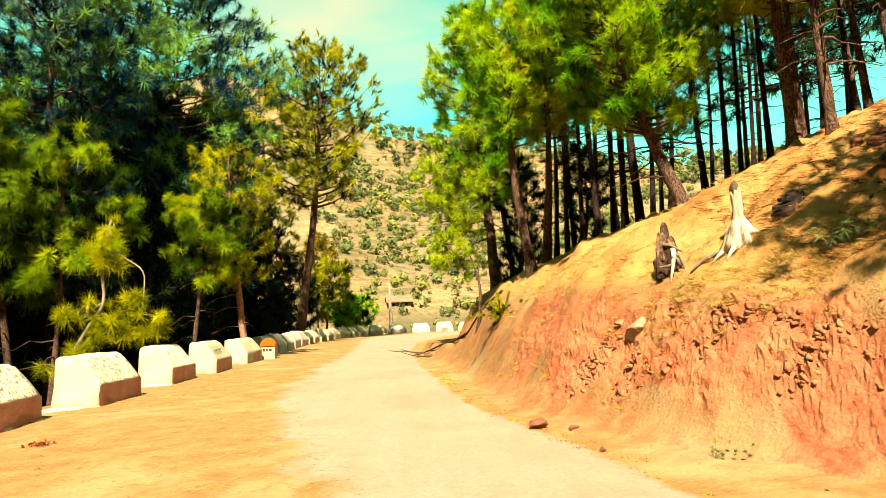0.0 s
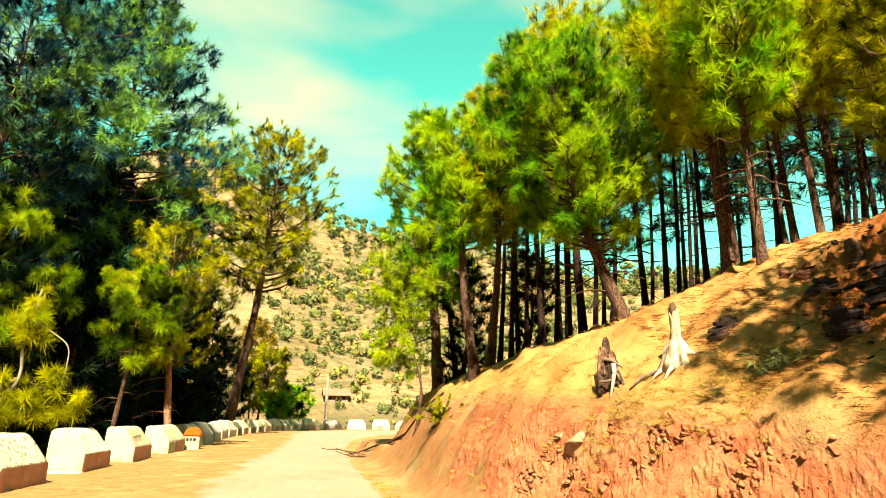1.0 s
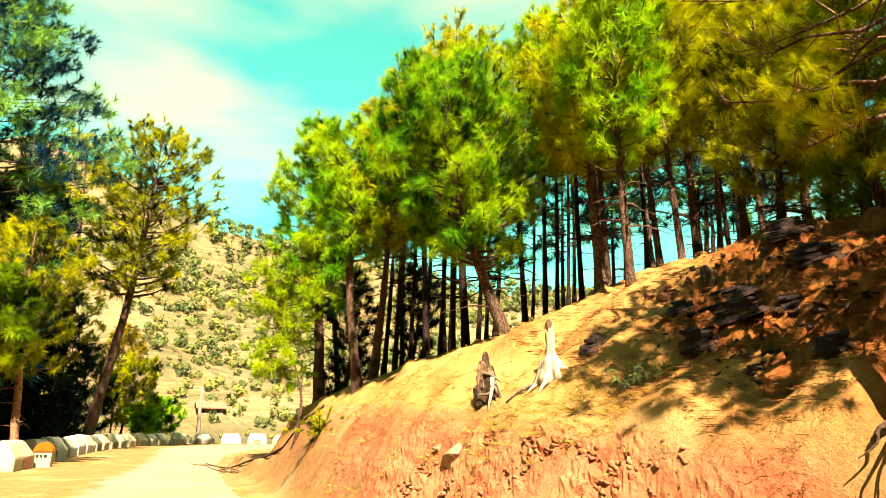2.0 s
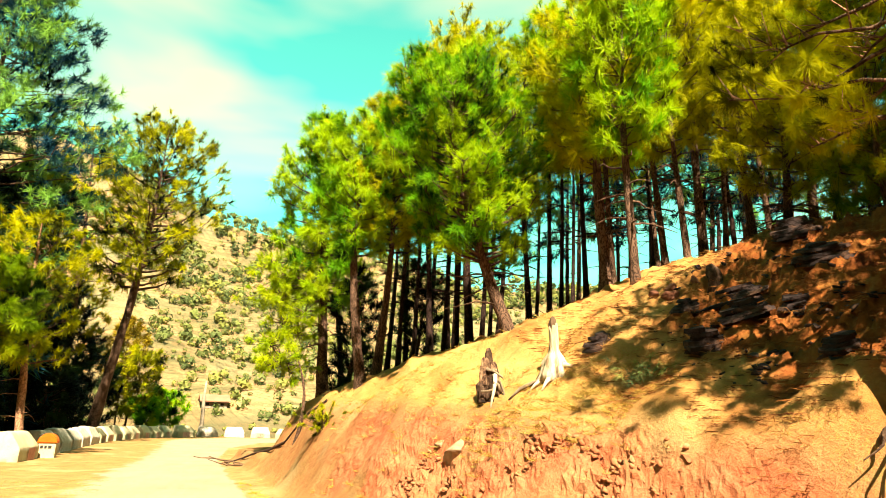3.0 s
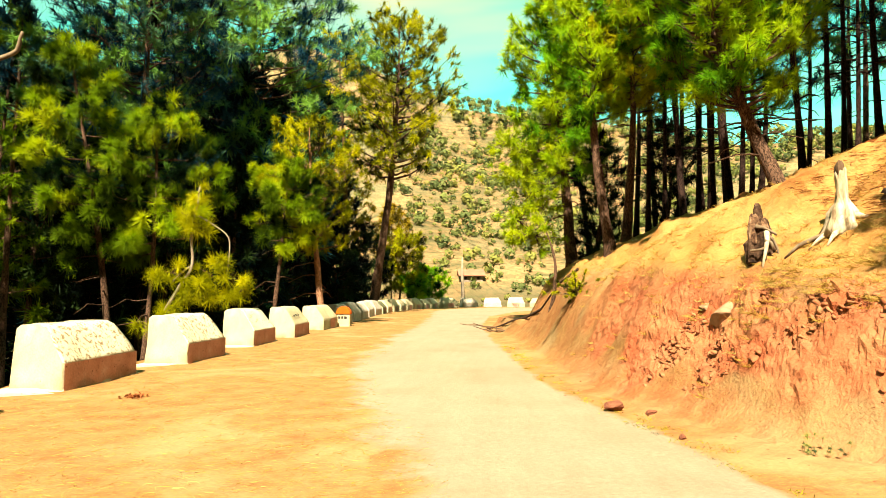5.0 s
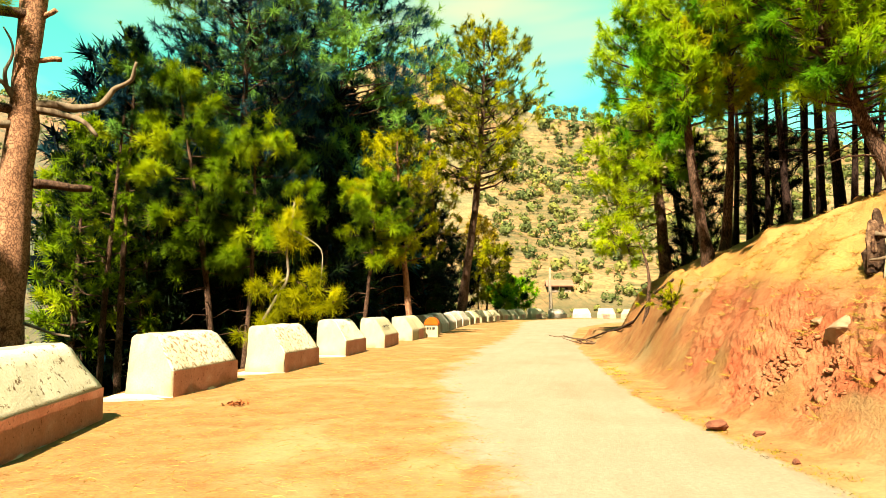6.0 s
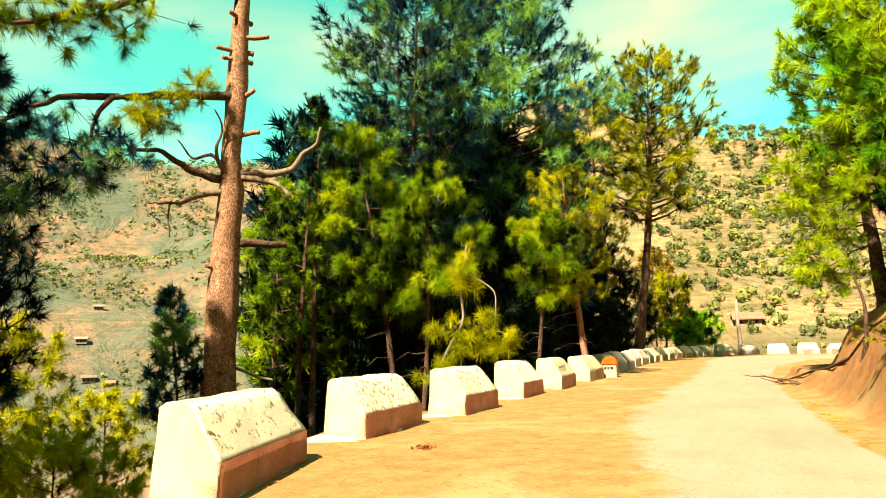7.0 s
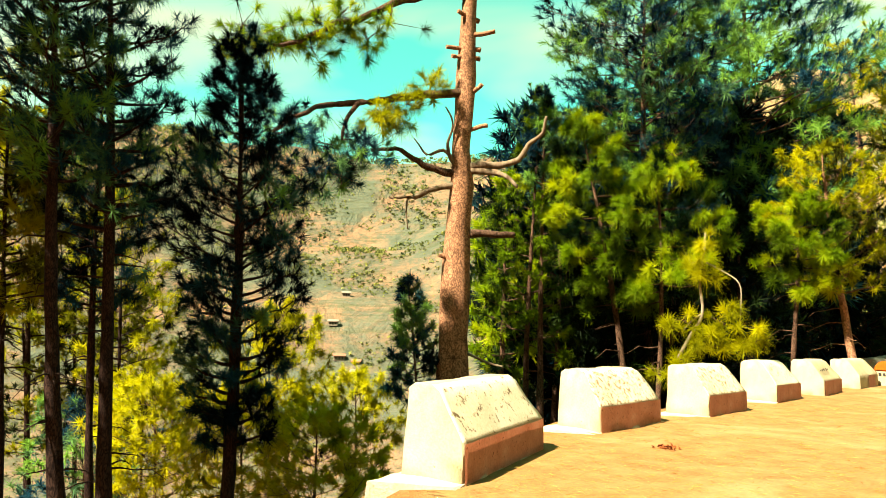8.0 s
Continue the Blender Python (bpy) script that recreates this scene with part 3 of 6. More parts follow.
def rock_mesh(size, seed, cuts=3, angular=0.35):
    """An angular stone: a subdivided cube pulled about by noise and cut flat on some sides."""
    rng = random.Random(seed)
    bm = bmesh.new()
    bmesh.ops.create_icosphere(bm, subdivisions=cuts, radius=1.0)
    planes = []
    for _ in range(12):
        n = Vector((rng.uniform(-1, 1), rng.uniform(-1, 1), rng.uniform(-0.8, 1))).normalized()
        planes.append((n, rng.uniform(0.32, 0.72)))
    for v in bm.verts:
        for n, dd in planes:
            over = v.co.dot(n) - dd
            if over > 0:
                v.co -= n * over
        v.co += noise.noise_vector(v.co * 2.3 + Vector((seed * 3.1, 0, seed))) * angular * 0.25
        v.co += noise.noise_vector(v.co * 6.0 + Vector((seed, 5, 0))) * angular * 0.10
        v.co = Vector((v.co.x * size[0], v.co.y * size[1], v.co.z * size[2]))
    return bm


def rock(name, place, size, mat, label, seed, turn=0.0, group="", sink=0.3, angular=0.35):
    bm = rock_mesh(size, seed, 3, angular)
    for f in bm.faces:
        f.smooth = angular < 0.2
    me = bpy.data.meshes.new(name)
    bm.to_mesh(me)
    bm.free()
    me.materials.append(mat)
    ob = new(name, me)
    x, y = place[:2]
    z = place[2] if len(place) > 2 else height(x, y) + size[2] * (0.7 - sink * 1.4)
    ob.matrix_basis = pose(x, y, z, 0, 0, turn)
    return tagged(ob, label, "rock", group)


def tube_mesh(bm, points, radii, seg=8, closed=True, wobble=0.0, seed=0):
    """A tapered tube along points, added to bm."""
    rng = random.Random(seed)
    pts = [Vector(p) for p in points]
    rings = []
    for i, p in enumerate(pts):
        d = (pts[min(i + 1, len(pts) - 1)] - pts[max(i - 1, 0)]).normalized()
        side = d.cross(Vector((0.31, 0.95, 0.1))).normalized()
        other = d.cross(side)
        rings.append([bm.verts.new(p + (side * math.cos(a) + other * math.sin(a)) * radii[i] * (1 + rng.uniform(-wobble, wobble)))
                      for a in (math.tau * k / seg for k in range(seg))])
    for r0, r1 in zip(rings, rings[1:]):
        for k in range(seg):
            f = bm.faces.new((r0[k], r0[(k + 1) % seg], r1[(k + 1) % seg], r1[k]))
            f.smooth = True
    if closed:
        bm.faces.new(rings[0][::-1])
        bm.faces.new(rings[-1])
    return bm


# ---- parapet blocks along the valley edge ----
def parapet_block(a, b, width, tall, seed, body_mat, face_mat, label, far_cut=0.42, marks=0, band=(0.0, 1.0), tilt=0.0, footing=False):
    """A road-edge block from its front corner a to its front corner b: upright front to 0.41 m, sloping face above it, blunt far end."""
    a, b = Vector((*a, 0)), Vector((*b, 0))
    length = (b - a).length
    turn = math.degrees(math.atan2(b.y - a.y, b.x - a.x))
    block = thing("parapet_block", (a.x, a.y, 0), label, "parapet block", "blocks along the road edge", turn)
    if tilt:
        block.matrix_basis = block.matrix_basis @ pose(0, 0, 0, tilt, tilt * 0.6, 0)
    low = 0.41
    outline = [(0, -0.12), (0, low), (0.04, low + 0.07), (0.30, tall - 0.07), (0.40, tall), (width - 0.10, tall), (width - 0.03, tall - 0.05), (width, -0.12)]

    def ends(y, z):
        k = max(0.0, (z - low) / (tall - low))
        return 0.07 * k + 0.03 * max(z, 0), length - far_cut * k ** 1.2 - 0.02 * max(z, 0)
    bm = prism(outline, ends, 10)
    bmesh.ops.subdivide_edges(bm, edges=bm.edges[:], cuts=1, use_grid_fill=True)
    bmesh.ops.triangulate(bm, faces=[f for f in bm.faces if len(f.verts) > 4])
    bmesh.ops.subdivide_edges(bm, edges=[e for e in bm.edges if e.calc_length() > 0.16], cuts=1)
    bmesh.ops.triangulate(bm, faces=[f for f in bm.faces if len(f.verts) > 4])
    roughen(bm, 0.018, 2.6, seed, False)
    roughen(bm, 0.007, 11.0, seed + 5, True)
    body = part("body", bm, body_mat, block)
    # flaked and pitted sloping faces are coloured lighter, as if sunlit
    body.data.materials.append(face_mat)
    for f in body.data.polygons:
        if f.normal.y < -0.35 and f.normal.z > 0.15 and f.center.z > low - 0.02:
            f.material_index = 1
    if band[1] > band[0]:
        strip = bmesh.new()
        x0, x1 = 0.012 + band[0] * length, band[1] * length - 0.03
        n = 14
        rows = []
        for z in (0.0, low * 0.33, low * 0.66, low - 0.01):
            rows.append([strip.verts.new((x0 + (x1 - x0) * k / n, -0.034, z + (0.010 * noise.noise(Vector((k * 1.3, seed, 0))) if z else -0.05))) for k in range(n + 1)])
        for r0, r1 in zip(rows, rows[1:]):
            for k in range(n):
                strip.faces.new((r0[k], r0[k + 1], r1[k + 1], r1[k]))
        bmesh.ops.solidify(strip, geom=strip.faces[:], thickness=-0.03)
        bmesh.ops.recalc_face_normals(strip, faces=strip.faces)
        roughen(strip, 0.002, 12.0, seed + 9, False)
        part("front_band", strip, KERB_BROWN, block, "brown lower front face")
    for k in range(marks):
        m = bmesh.new()
        bmesh.ops.create_cube(m, size=1.0, matrix=Matrix.Translation((0.35 + 0.22 * k, 0.135, low + 0.27)) @ Matrix.Rotation(radians(-62), 4, "X") @ Matrix.Diagonal((0.05 + 0.05 * (k % 2), 0.06 + 0.03 * (k % 3), 0.012, 1)))
        part("painted_mark", m, INK, body, "small faded black painted mark")
    if footing:
        m = prism([(-0.06, -0.4), (-0.05, -0.03), (-0.02, 0.015), (width + 0.06, 0.04), (width + 0.22, -0.9)], lambda y, z: (-0.2 - 0.3 * (y > 0.3), length + 0.15), 16)
        roughen(m, 0.05, 4.0, seed + 3, False)
        part("footing", m, PLINTH, block, "rough pale lime-plastered footing")
    return block


NEAR_LABEL = "whitewashed concrete parapet block with flaking black-spotted sloping face"
parapet_block((-5.18, 4.72), (-6.02, 7.03), 0.70, 0.97, 1.0, WHITEWASH, PITTED_SUNLIT, "whitewashed concrete parapet block with brown lower front and pitted top", 0.22, footing=True)
parapet_block((-6.34, 8.84), (-6.50, 10.98), 0.78, 0.96, 2.0, WHITEWASH, FLAKED_SUNLIT, NEAR_LABEL, 0.20, footing=True)
parapet_block((-6.28, 12.40), (-6.39, 14.41), 0.85, 0.97, 3.0, WHITEWASH, FLAKED_SUNLIT, NEAR_LABEL, 0.26, footing=True)
parapet_block((-6.60, 16.65), (-6.72, 18.60), 0.85, 0.98, 4.0, WHITEWASH, PITTED_SUNLIT, "whitewashed concrete parapet block with short brown front band", 0.35, band=(0.0, 1.0), footing=True)
parapet_block((-6.60, 20.05), (-6.72, 21.95), 0.85, 0.96, 5.0, WHITEWASH, WHITEWASH, "whitewashed concrete parapet block with small black painted marks", 0.30, marks=4)
parapet_block((-6.76, 23.95), (-6.88, 26.55), 0.85, 0.92, 6.0, WHITEWASH, WHITEWASH, "whitewashed concrete parapet block behind the kilometre stone", 0.30, band=(0.42, 0.78))
LINE = [Vector(p) for p in ((-6.95, 27.9), (-7.9, 40), (-8.05, 46), (-7.55, 53), (-6.0, 60.2), (-2.7, 63.0), (2, 62.3), (8, 57.5), (14, 54))]


def along(s):
    for p, q in zip(LINE, LINE[1:]):
        if s <= (q - p).length:
            return p + (q - p) * s / (q - p).length
        s -= (q - p).length
    return LINE[-1]


s, i = 0.0, 0
while s < 53:
    gap, size = (0.45, 2.5) if s < 13 else (0.55, 1.75)
    # the second grey stretch stands in for blocks lying in tree shade
    grey = s < 13 or 34 < s < 39.5
    p, q = along(s), along(s + size)
    parapet_block(p, q, 0.8, 0.90 + 0.05 * math.sin(i * 2.1), 10.0 + i, OLD_CONCRETE if grey else WHITEWASH, OLD_CONCRETE if grey else WHITEWASH,
                  "grey parapet block, bare concrete near, shade-toned at the bend" if grey else "far whitewashed concrete parapet block at the bend", 0.35,
                  band=(0, 0) if grey else (0.28, 0.72), tilt=(4 * math.sin(i * 3.3) if grey else 0))
    s, i = s + size + gap, i + 1

# kilometre stone with an orange cap
stone = thing("kilometre_stone", (-6.72, 26.95, 0), "white kilometre stone with rounded orange cap beside the parapet", "milestone", turn=0)
bm = bmesh.new()
bmesh.ops.create_cube(bm, size=1.0, matrix=Matrix.Translation((0, 0, 0.24)) @ Matrix.Diagonal((0.46, 0.30, 0.60, 1)))
bmesh.ops.bevel(bm, geom=bm.edges[:], offset=0.02, segments=2, affect="EDGES")
stone_body = part("body", bm, WHITEWASH, stone)
bm = bmesh.new()
ring = [(0.25 * math.cos(math.pi * k / 14), 0.545 + 0.36 * math.sin(math.pi * k / 14)) for k in range(15)]
fr, bk = [bm.verts.new((x, -0.17, z)) for x, z in ring], [bm.verts.new((x, 0.17, z)) for x, z in ring]
bm.faces.new(fr[::-1]), bm.faces.new(bk)
for k in range(15):
    bm.faces.new((fr[k], fr[(k + 1) % 15], bk[(k + 1) % 15], bk[k]))
bmesh.ops.recalc_face_normals(bm, faces=bm.faces)
bmesh.ops.bevel(bm, geom=[e for e in bm.edges if abs(e.verts[0].co.y - e.verts[1].co.y) < 0.01], offset=0.025, segments=2, affect="EDGES")
part("cap", bm, ORANGE, stone, "bright orange painted rounded cap")
for k, (x, w) in enumerate(((-0.12, 0.07), (-0.02, 0.06), (0.09, 0.09))):
    bm = bmesh.new()
    bmesh.ops.create_cube(bm, size=1.0, matrix=Matrix.Translation((x, -0.152, 0.40)) @ Matrix.Diagonal((w, 0.008, 0.11, 1)))
    part("painted_mark", bm, INK, stone_body, "worn black painted bar")
stone.scale = (1.25, 1.2, 0.93)


def shards(name, at, size, flat, mat, label, category, seed, lie=None, tilt=0.5):
    """Many broken angular stone chips, lying more or less along one direction, as one mesh."""
    rng = np.random.default_rng(seed)
    n = len(at)
    box = np.array([[x, y, z] for z in (-1, 1) for y in (-1, 1) for x in (-1, 1)], float)
    v = box[None] * (0.75 + 0.5 * rng.uniform(-1, 1, (n, 8, 3)) * np.array([0.9, 0.9, 0.8])) * np.stack([size, size * rng.uniform(0.45, 0.9, n), size * flat * rng.uniform(0.6, 1.3, n)], 1)[:, None]
    up = np.array([0, 0, 1.0]) if lie is None else np.array(lie, float)
    w = up[None] + tilt * rng.normal(size=(n, 3))
    w /= np.linalg.norm(w, axis=1, keepdims=True)
    u = np.cross(w, rng.normal(size=(n, 3)))
    u /= np.linalg.norm(u, axis=1, keepdims=True)
    p = np.cross(w, u)
    v = v[..., :1] * u[:, None] + v[..., 1:2] * p[:, None] + v[..., 2:] * w[:, None] + np.asarray(at)[:, None]
    f = np.array([[0, 2, 3, 1], [4, 5, 7, 6], [0, 1, 5, 4], [2, 6, 7, 3], [0, 4, 6, 2], [1, 3, 7, 5]])
    ob = mesh_object(name, v.reshape(-1, 3), (f[None] + 8 * np.arange(n)[:, None, None]).reshape(-1, 4), mat, False)
    return tagged(ob, label, category, kind="stuff")

# ---- pines ----
def unit(v):
    return v / np.maximum(np.linalg.norm(v, axis=-1, keepdims=True), 1e-9)


def needle_mesh(name, centres, axes, size, count, width, mat, parent, rng, spread=0.85, tones=None, droop=0.30):
    """Tufts of single needles: count needles about each centre, fanned round its axis."""
    n = len(centres)
    ax = np.repeat(axes, count, 0)
    rnd = unit(rng.normal(size=(n * count, 3)))
    along_axis = rng.uniform(-0.42, 0.10, (n * count, 1))
    d = unit(ax * rng.uniform(0.0, 0.95, (n * count, 1)) + rnd * spread)
    sz = np.repeat(size, count)[:, None] * rng.uniform(0.78, 1.06, (n * count, 1))
    base = np.repeat(centres, count, 0) + ax * along_axis * sz * 0.9
    tip = base + d * sz
    tip[:, 2] -= (sz * droop)[:, 0] * rng.uniform(0, 1.6, n * count)
    side = unit(np.cross(d, unit(ax + np.array([0, -0.25, 0.35]) + 0.55 * rnd[:, [1, 2, 0]]))) * width * 0.5
    v = np.stack([base - side, base + side, tip], 1).reshape(-1, 3)
    ob = mesh_object(name, v, np.arange(len(v)).reshape(-1, 3), mat, False)
    t = rng.uniform(0, 1, n) if tones is None else tones
    point_attribute(ob, "tone", np.repeat(t, count * 3))
    ob.parent = parent
    return ob


def twigs(starts, ends, r, mat, parent):
    """Fine three-sided twigs tapering to a point, joined into one part."""
    d = unit(ends - starts)
    a = unit(np.cross(d, np.array([0.3, 0.2, 0.93])))
    b = np.cross(d, a)
    v = np.stack([starts + (a * math.cos(math.tau * k / 3) + b * math.sin(math.tau * k / 3)) * r for k in range(3)] + [ends], 1)
    f = np.arange(len(starts))[:, None, None] * 4 + np.array([[[0, 1, 3], [1, 2, 3], [2, 0, 3]]])
    ob = mesh_object("twigwork", v.reshape(-1, 3), f.reshape(-1, 3), mat)
    ob.parent = parent
    return tagged(ob, kind="stuff")


def rods(starts, ends, r0, r1):
    """Three-sided twigs from starts to ends, as vertices and faces."""
    d = unit(ends - starts)
    a = unit(np.cross(d, np.array([0.3, 0.2, 0.93])))
    b = np.cross(d, a)
    ring = []
    for k in range(3):
        c, s = math.cos(math.tau * k / 3), math.sin(math.tau * k / 3)
        ring.append(a * c + b * s)
    v = np.stack([starts + ring[k] * r0 for k in range(3)] + [ends + ring[k] * r1 for k in range(3)], 1)
    i = np.arange(len(starts))[:, None] * 6
    f = np.concatenate([i + np.array([[k, (k + 1) % 3, 3 + (k + 1) % 3, 3 + k]]) for k in range(3)], 0)
    return v.reshape(-1, 3), f


def tube_arrays(pts, radii, seg):
    pts = np.asarray(pts, float)
    d = unit(np.gradient(pts, axis=0))
    a = unit(np.cross(d, np.array([0.31, 0.9, 0.23])))
    b = np.cross(d, a)
    ang = np.arange(seg) * math.tau / seg
    ring = a[:, None] * np.cos(ang)[None, :, None] + b[:, None] * np.sin(ang)[None, :, None]
    v = pts[:, None] + ring * np.asarray(radii)[:, None, None]
    n = len(pts)
    i, k = np.meshgrid(np.arange(n - 1), np.arange(seg), indexing="ij")
    f = np.stack([i * seg + k, i * seg + (k + 1) % seg, (i + 1) * seg + (k + 1) % seg, (i + 1) * seg + k], -1).reshape(-1, 4)
    return v.reshape(-1, 3), f


class Soup:
    """Collects arrays of quads into one mesh."""
    def __init__(self):
        self.v, self.f, self.n = [], [], 0

    def add(self, v, f):
        self.v.append(v), self.f.append(f + self.n)
        self.n += len(v)

    def made(self, name, mat, parent):
        ob = mesh_object(name, np.concatenate(self.v), np.concatenate(self.f), mat)
        ob.parent = parent
        return ob


SHAPES = {
    "cone": lambda u: 0.16 + 0.84 * (1 - u) ** 0.75,
    "round": lambda u: np.sin(np.pi * np.clip(0.16 + 0.80 * u, 0, 1)) ** 0.7,
    "tower": lambda u: np.minimum(1.0, 0.55 + u) * np.clip((1 - u) * 2.2, 0.12, 1) ** 0.6,
    "flat": lambda u: 0.55 + 0.45 * np.sin(np.pi * u),
}
PINE_COUNT = [0]


def pine(x, y, top, low, radius, lean=(0.0, 0.0), trunk=0.16, mat=None, shape="round", limbs=34, tufts=9, size=0.34, needles=34, width=0.018, label="", bend=0.25,
         bark=None, base=None, dead=6, rise=0.25, sag=0.0, spread=0.8, name="pine_tree", group="pines", limb_parts=False, bow=(0.0, 0.0), tone=0.0, fine=False):
    """A long-needled pine: curved tapered trunk, limbs with twigs, and tufts of needles. top, low: heights of the crown's top and foot."""
    PINE_COUNT[0] += 1
    far_off = math.hypot(x, y)
    width = max(width * 0.75, far_off * (0.0009 if fine else 0.0010 if far_off < 14 else 0.0013))
    tufts, needles, size = tufts * 1.0, int(needles * (1.5 if fine else 1.15 if far_off < 14 else 0.80)), size * (0.74 if fine else 0.70)
    seed = PINE_COUNT[0]
    rng = np.random.default_rng(seed)
    z0 = (height(x, y) if base is None else base) - 0.25
    tree = thing(name, (x, y, z0), label or "tall long-needled pine with bare lower trunk", "tree", group)
    h, lo = top - z0, low - z0
    k = np.linspace(0, 1, 22)
    ph = rng.uniform(0, 6.28, 2)
    sway = bend * np.sin(np.pi * k)[:, None] * np.array([[math.cos(ph[0]), math.sin(ph[0])]]) + 0.25 * bend * np.stack([np.sin(5 * k + ph[0]) - np.sin(ph[0]), np.sin(5 * k + ph[1]) - np.sin(ph[1])], 1) * k[:, None] + np.array([bow]) * np.sin(np.pi * k)[:, None]
    axis = np.column_stack([np.array(lean)[None] * k[:, None] + sway, h * k])
    rad = trunk * (1 - 0.88 * k ** 1.1)
    rad[:3] *= np.array([1.45, 1.15, 1.04])
    v, f = tube_arrays(axis, rad, 12)
    lump = np.array([noise.noise(Vector(p) * 3.0 + Vector((seed, 0, 0))) for p in v])
    v += unit(v - np.repeat(axis, 12, 0)) * (lump * trunk * 0.25)[:, None]
    t_ob = mesh_object("trunk", v, f, bark or BARK)
    t_ob.parent = tree

    def on_axis(z):
        return np.array([np.interp(z, axis[:, 2], axis[:, j]) for j in range(3)])
    soup, tw0, tw1, cen, axs, lit = Soup(), [], [], [], [], []
    ga = rng.uniform(0, 6.28)
    for i in range(limbs):
        u = (i + rng.uniform(0, 0.9)) / limbs
        z = lo + (h - lo) * u * 0.97
        ga += 2.4 + rng.uniform(-0.35, 0.35)
        reach = radius * float(SHAPES[shape](np.array(u))) * rng.uniform(0.72, 1.08)
        p0 = on_axis(z)
        up = (rise + 0.5 * u) * reach
        out = np.array([math.cos(ga), math.sin(ga), 0])
        kk = np.linspace(0, 1, 5)[:, None]
        wig = rng.normal(size=(5, 3)) * 0.05 * reach * kk
        path = p0 + out * reach * kk + np.array([0, 0, 1]) * (up * kk ** 1.5 - sag * reach * kk * (1 - 0.6 * kk)) + wig
        r = max(0.012, trunk * 0.30 * (1 - 0.75 * u))
        if limb_parts:
            lv, lf = tube_arrays(path, r * (1 - 0.8 * kk[:, 0]), 6)
            mesh_object("limb", lv, lf, BARK if bark is BARK_BIG else bark or BARK).parent = tree
        else:
            soup.add(*tube_arrays(path[[0, 2, 3, 4]], (r * (1 - 0.8 * kk[:, 0]))[[0, 2, 3, 4]], 3))
        n = max(3, int(tufts * (0.45 + 0.75 * reach / radius)))
        a = np.sqrt(rng.uniform(0.10, 1.0, n))
        a[0] = 1.0
        at = np.stack([np.interp(a, kk[:, 0], path[:, j]) for j in range(3)], 1)
        side = np.array([-out[1], out[0], 0])
        off = side * rng.uniform(-1, 1, (n, 1)) * (0.42 * reach * (1.15 - a[:, None] * 0.7)) + out * rng.uniform(0, 0.16, (n, 1)) * reach + np.array([0, 0, 1]) * rng.uniform(-0.06, 0.26, (n, 1)) * np.minimum(reach, 1.8)
        off[0] *= 0.3
        c = at + off
        tw0.append(at), tw1.append(c), cen.append(c), lit.append(np.full(n, rng.uniform(0, 1)))
        axs.append(unit(off * 0.8 / (np.linalg.norm(off, axis=1, keepdims=True) + 1e-6) + out * 0.6 + np.array([0, 0, 0.75]) + rng.normal(size=(n, 3)) * 0.25))
    for i in range(dead):
        z = lo * rng.uniform(0.45, 0.98)
        p0, g = on_axis(z), rng.uniform(0, 6.28)
        reach = rng.uniform(0.25, 0.75) * radius
        kk = np.linspace(0, 1, 5)[:, None]
        path = p0 + np.array([math.cos(g), math.sin(g), 0]) * reach * kk + np.array([0, 0, 1]) * reach * (0.15 * kk - 0.35 * kk ** 2) + rng.normal(size=(5, 3)) * 0.05 * reach * kk
        soup.add(*tube_arrays(path, 0.03 * (1 - 0.8 * kk[:, 0]), 3))
    crown_top = on_axis(h)[None] + rng.normal(size=(5, 3)) * 0.12 * min(radius, 1.5)
    cen.append(crown_top), axs.append(np.repeat([[0, 0, 1.0]], 5, 0)), tw0.append(np.repeat(on_axis(h * 0.97)[None], 5, 0)), tw1.append(crown_top)
    cen, axs = np.concatenate(cen), np.concatenate(axs)
    if far_off < 32:
        twigs(np.concatenate(tw0), np.concatenate(tw1), 0.013, bark or BARK, tree)
    if soup.v:
        tagged(soup.made("branchwork", bark or BARK, tree), kind="stuff")
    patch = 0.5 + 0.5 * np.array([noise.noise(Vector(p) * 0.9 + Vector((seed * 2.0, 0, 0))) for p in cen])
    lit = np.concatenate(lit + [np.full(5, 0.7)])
    # strong tuft contrast puts sunlit and shaded foliage into the needle colour
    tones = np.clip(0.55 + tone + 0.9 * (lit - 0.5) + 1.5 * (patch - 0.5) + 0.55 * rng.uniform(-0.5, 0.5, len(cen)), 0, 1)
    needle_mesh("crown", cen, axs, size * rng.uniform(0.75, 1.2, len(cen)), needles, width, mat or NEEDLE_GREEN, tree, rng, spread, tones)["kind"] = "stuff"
    return tree

# each tree at its place
big_pine = pine(-15.44, 14.08, 19.80, 14.64, 4.09, (0.61, 0.62), trunk=0.60, mat=NEEDLE_GREEN, bark=BARK_BIG, limbs=22, tufts=12, size=0.5, needles=60, dead=0, bend=0.1, label='big pine with plated orange-brown trunk and broken limbs', limb_parts=True)
pine(-14.98, 35.14, 25.82, 2.29, 6.26, (0.99, 0.40), trunk=0.28, mat=NEEDLE_DEEP, tone=0.15, shape='tower', limbs=176, tufts=22, size=0.80, needles=40, width=0.06, label='broad dark blue-green pine behind the parapet', rise=0.1, limb_parts=True)
pine(-12.34, 19.68, 9.37, 2.41, 2.06, (-1.22, -0.85), trunk=0.15, mat=NEEDLE_GREEN, shape='tower', limbs=36, tufts=10, size=0.55, needles=90, width=0.016, fine=True, tone=-0.2, label='young sunlit pine at the valley edge', rise=0.0, sag=0.2)
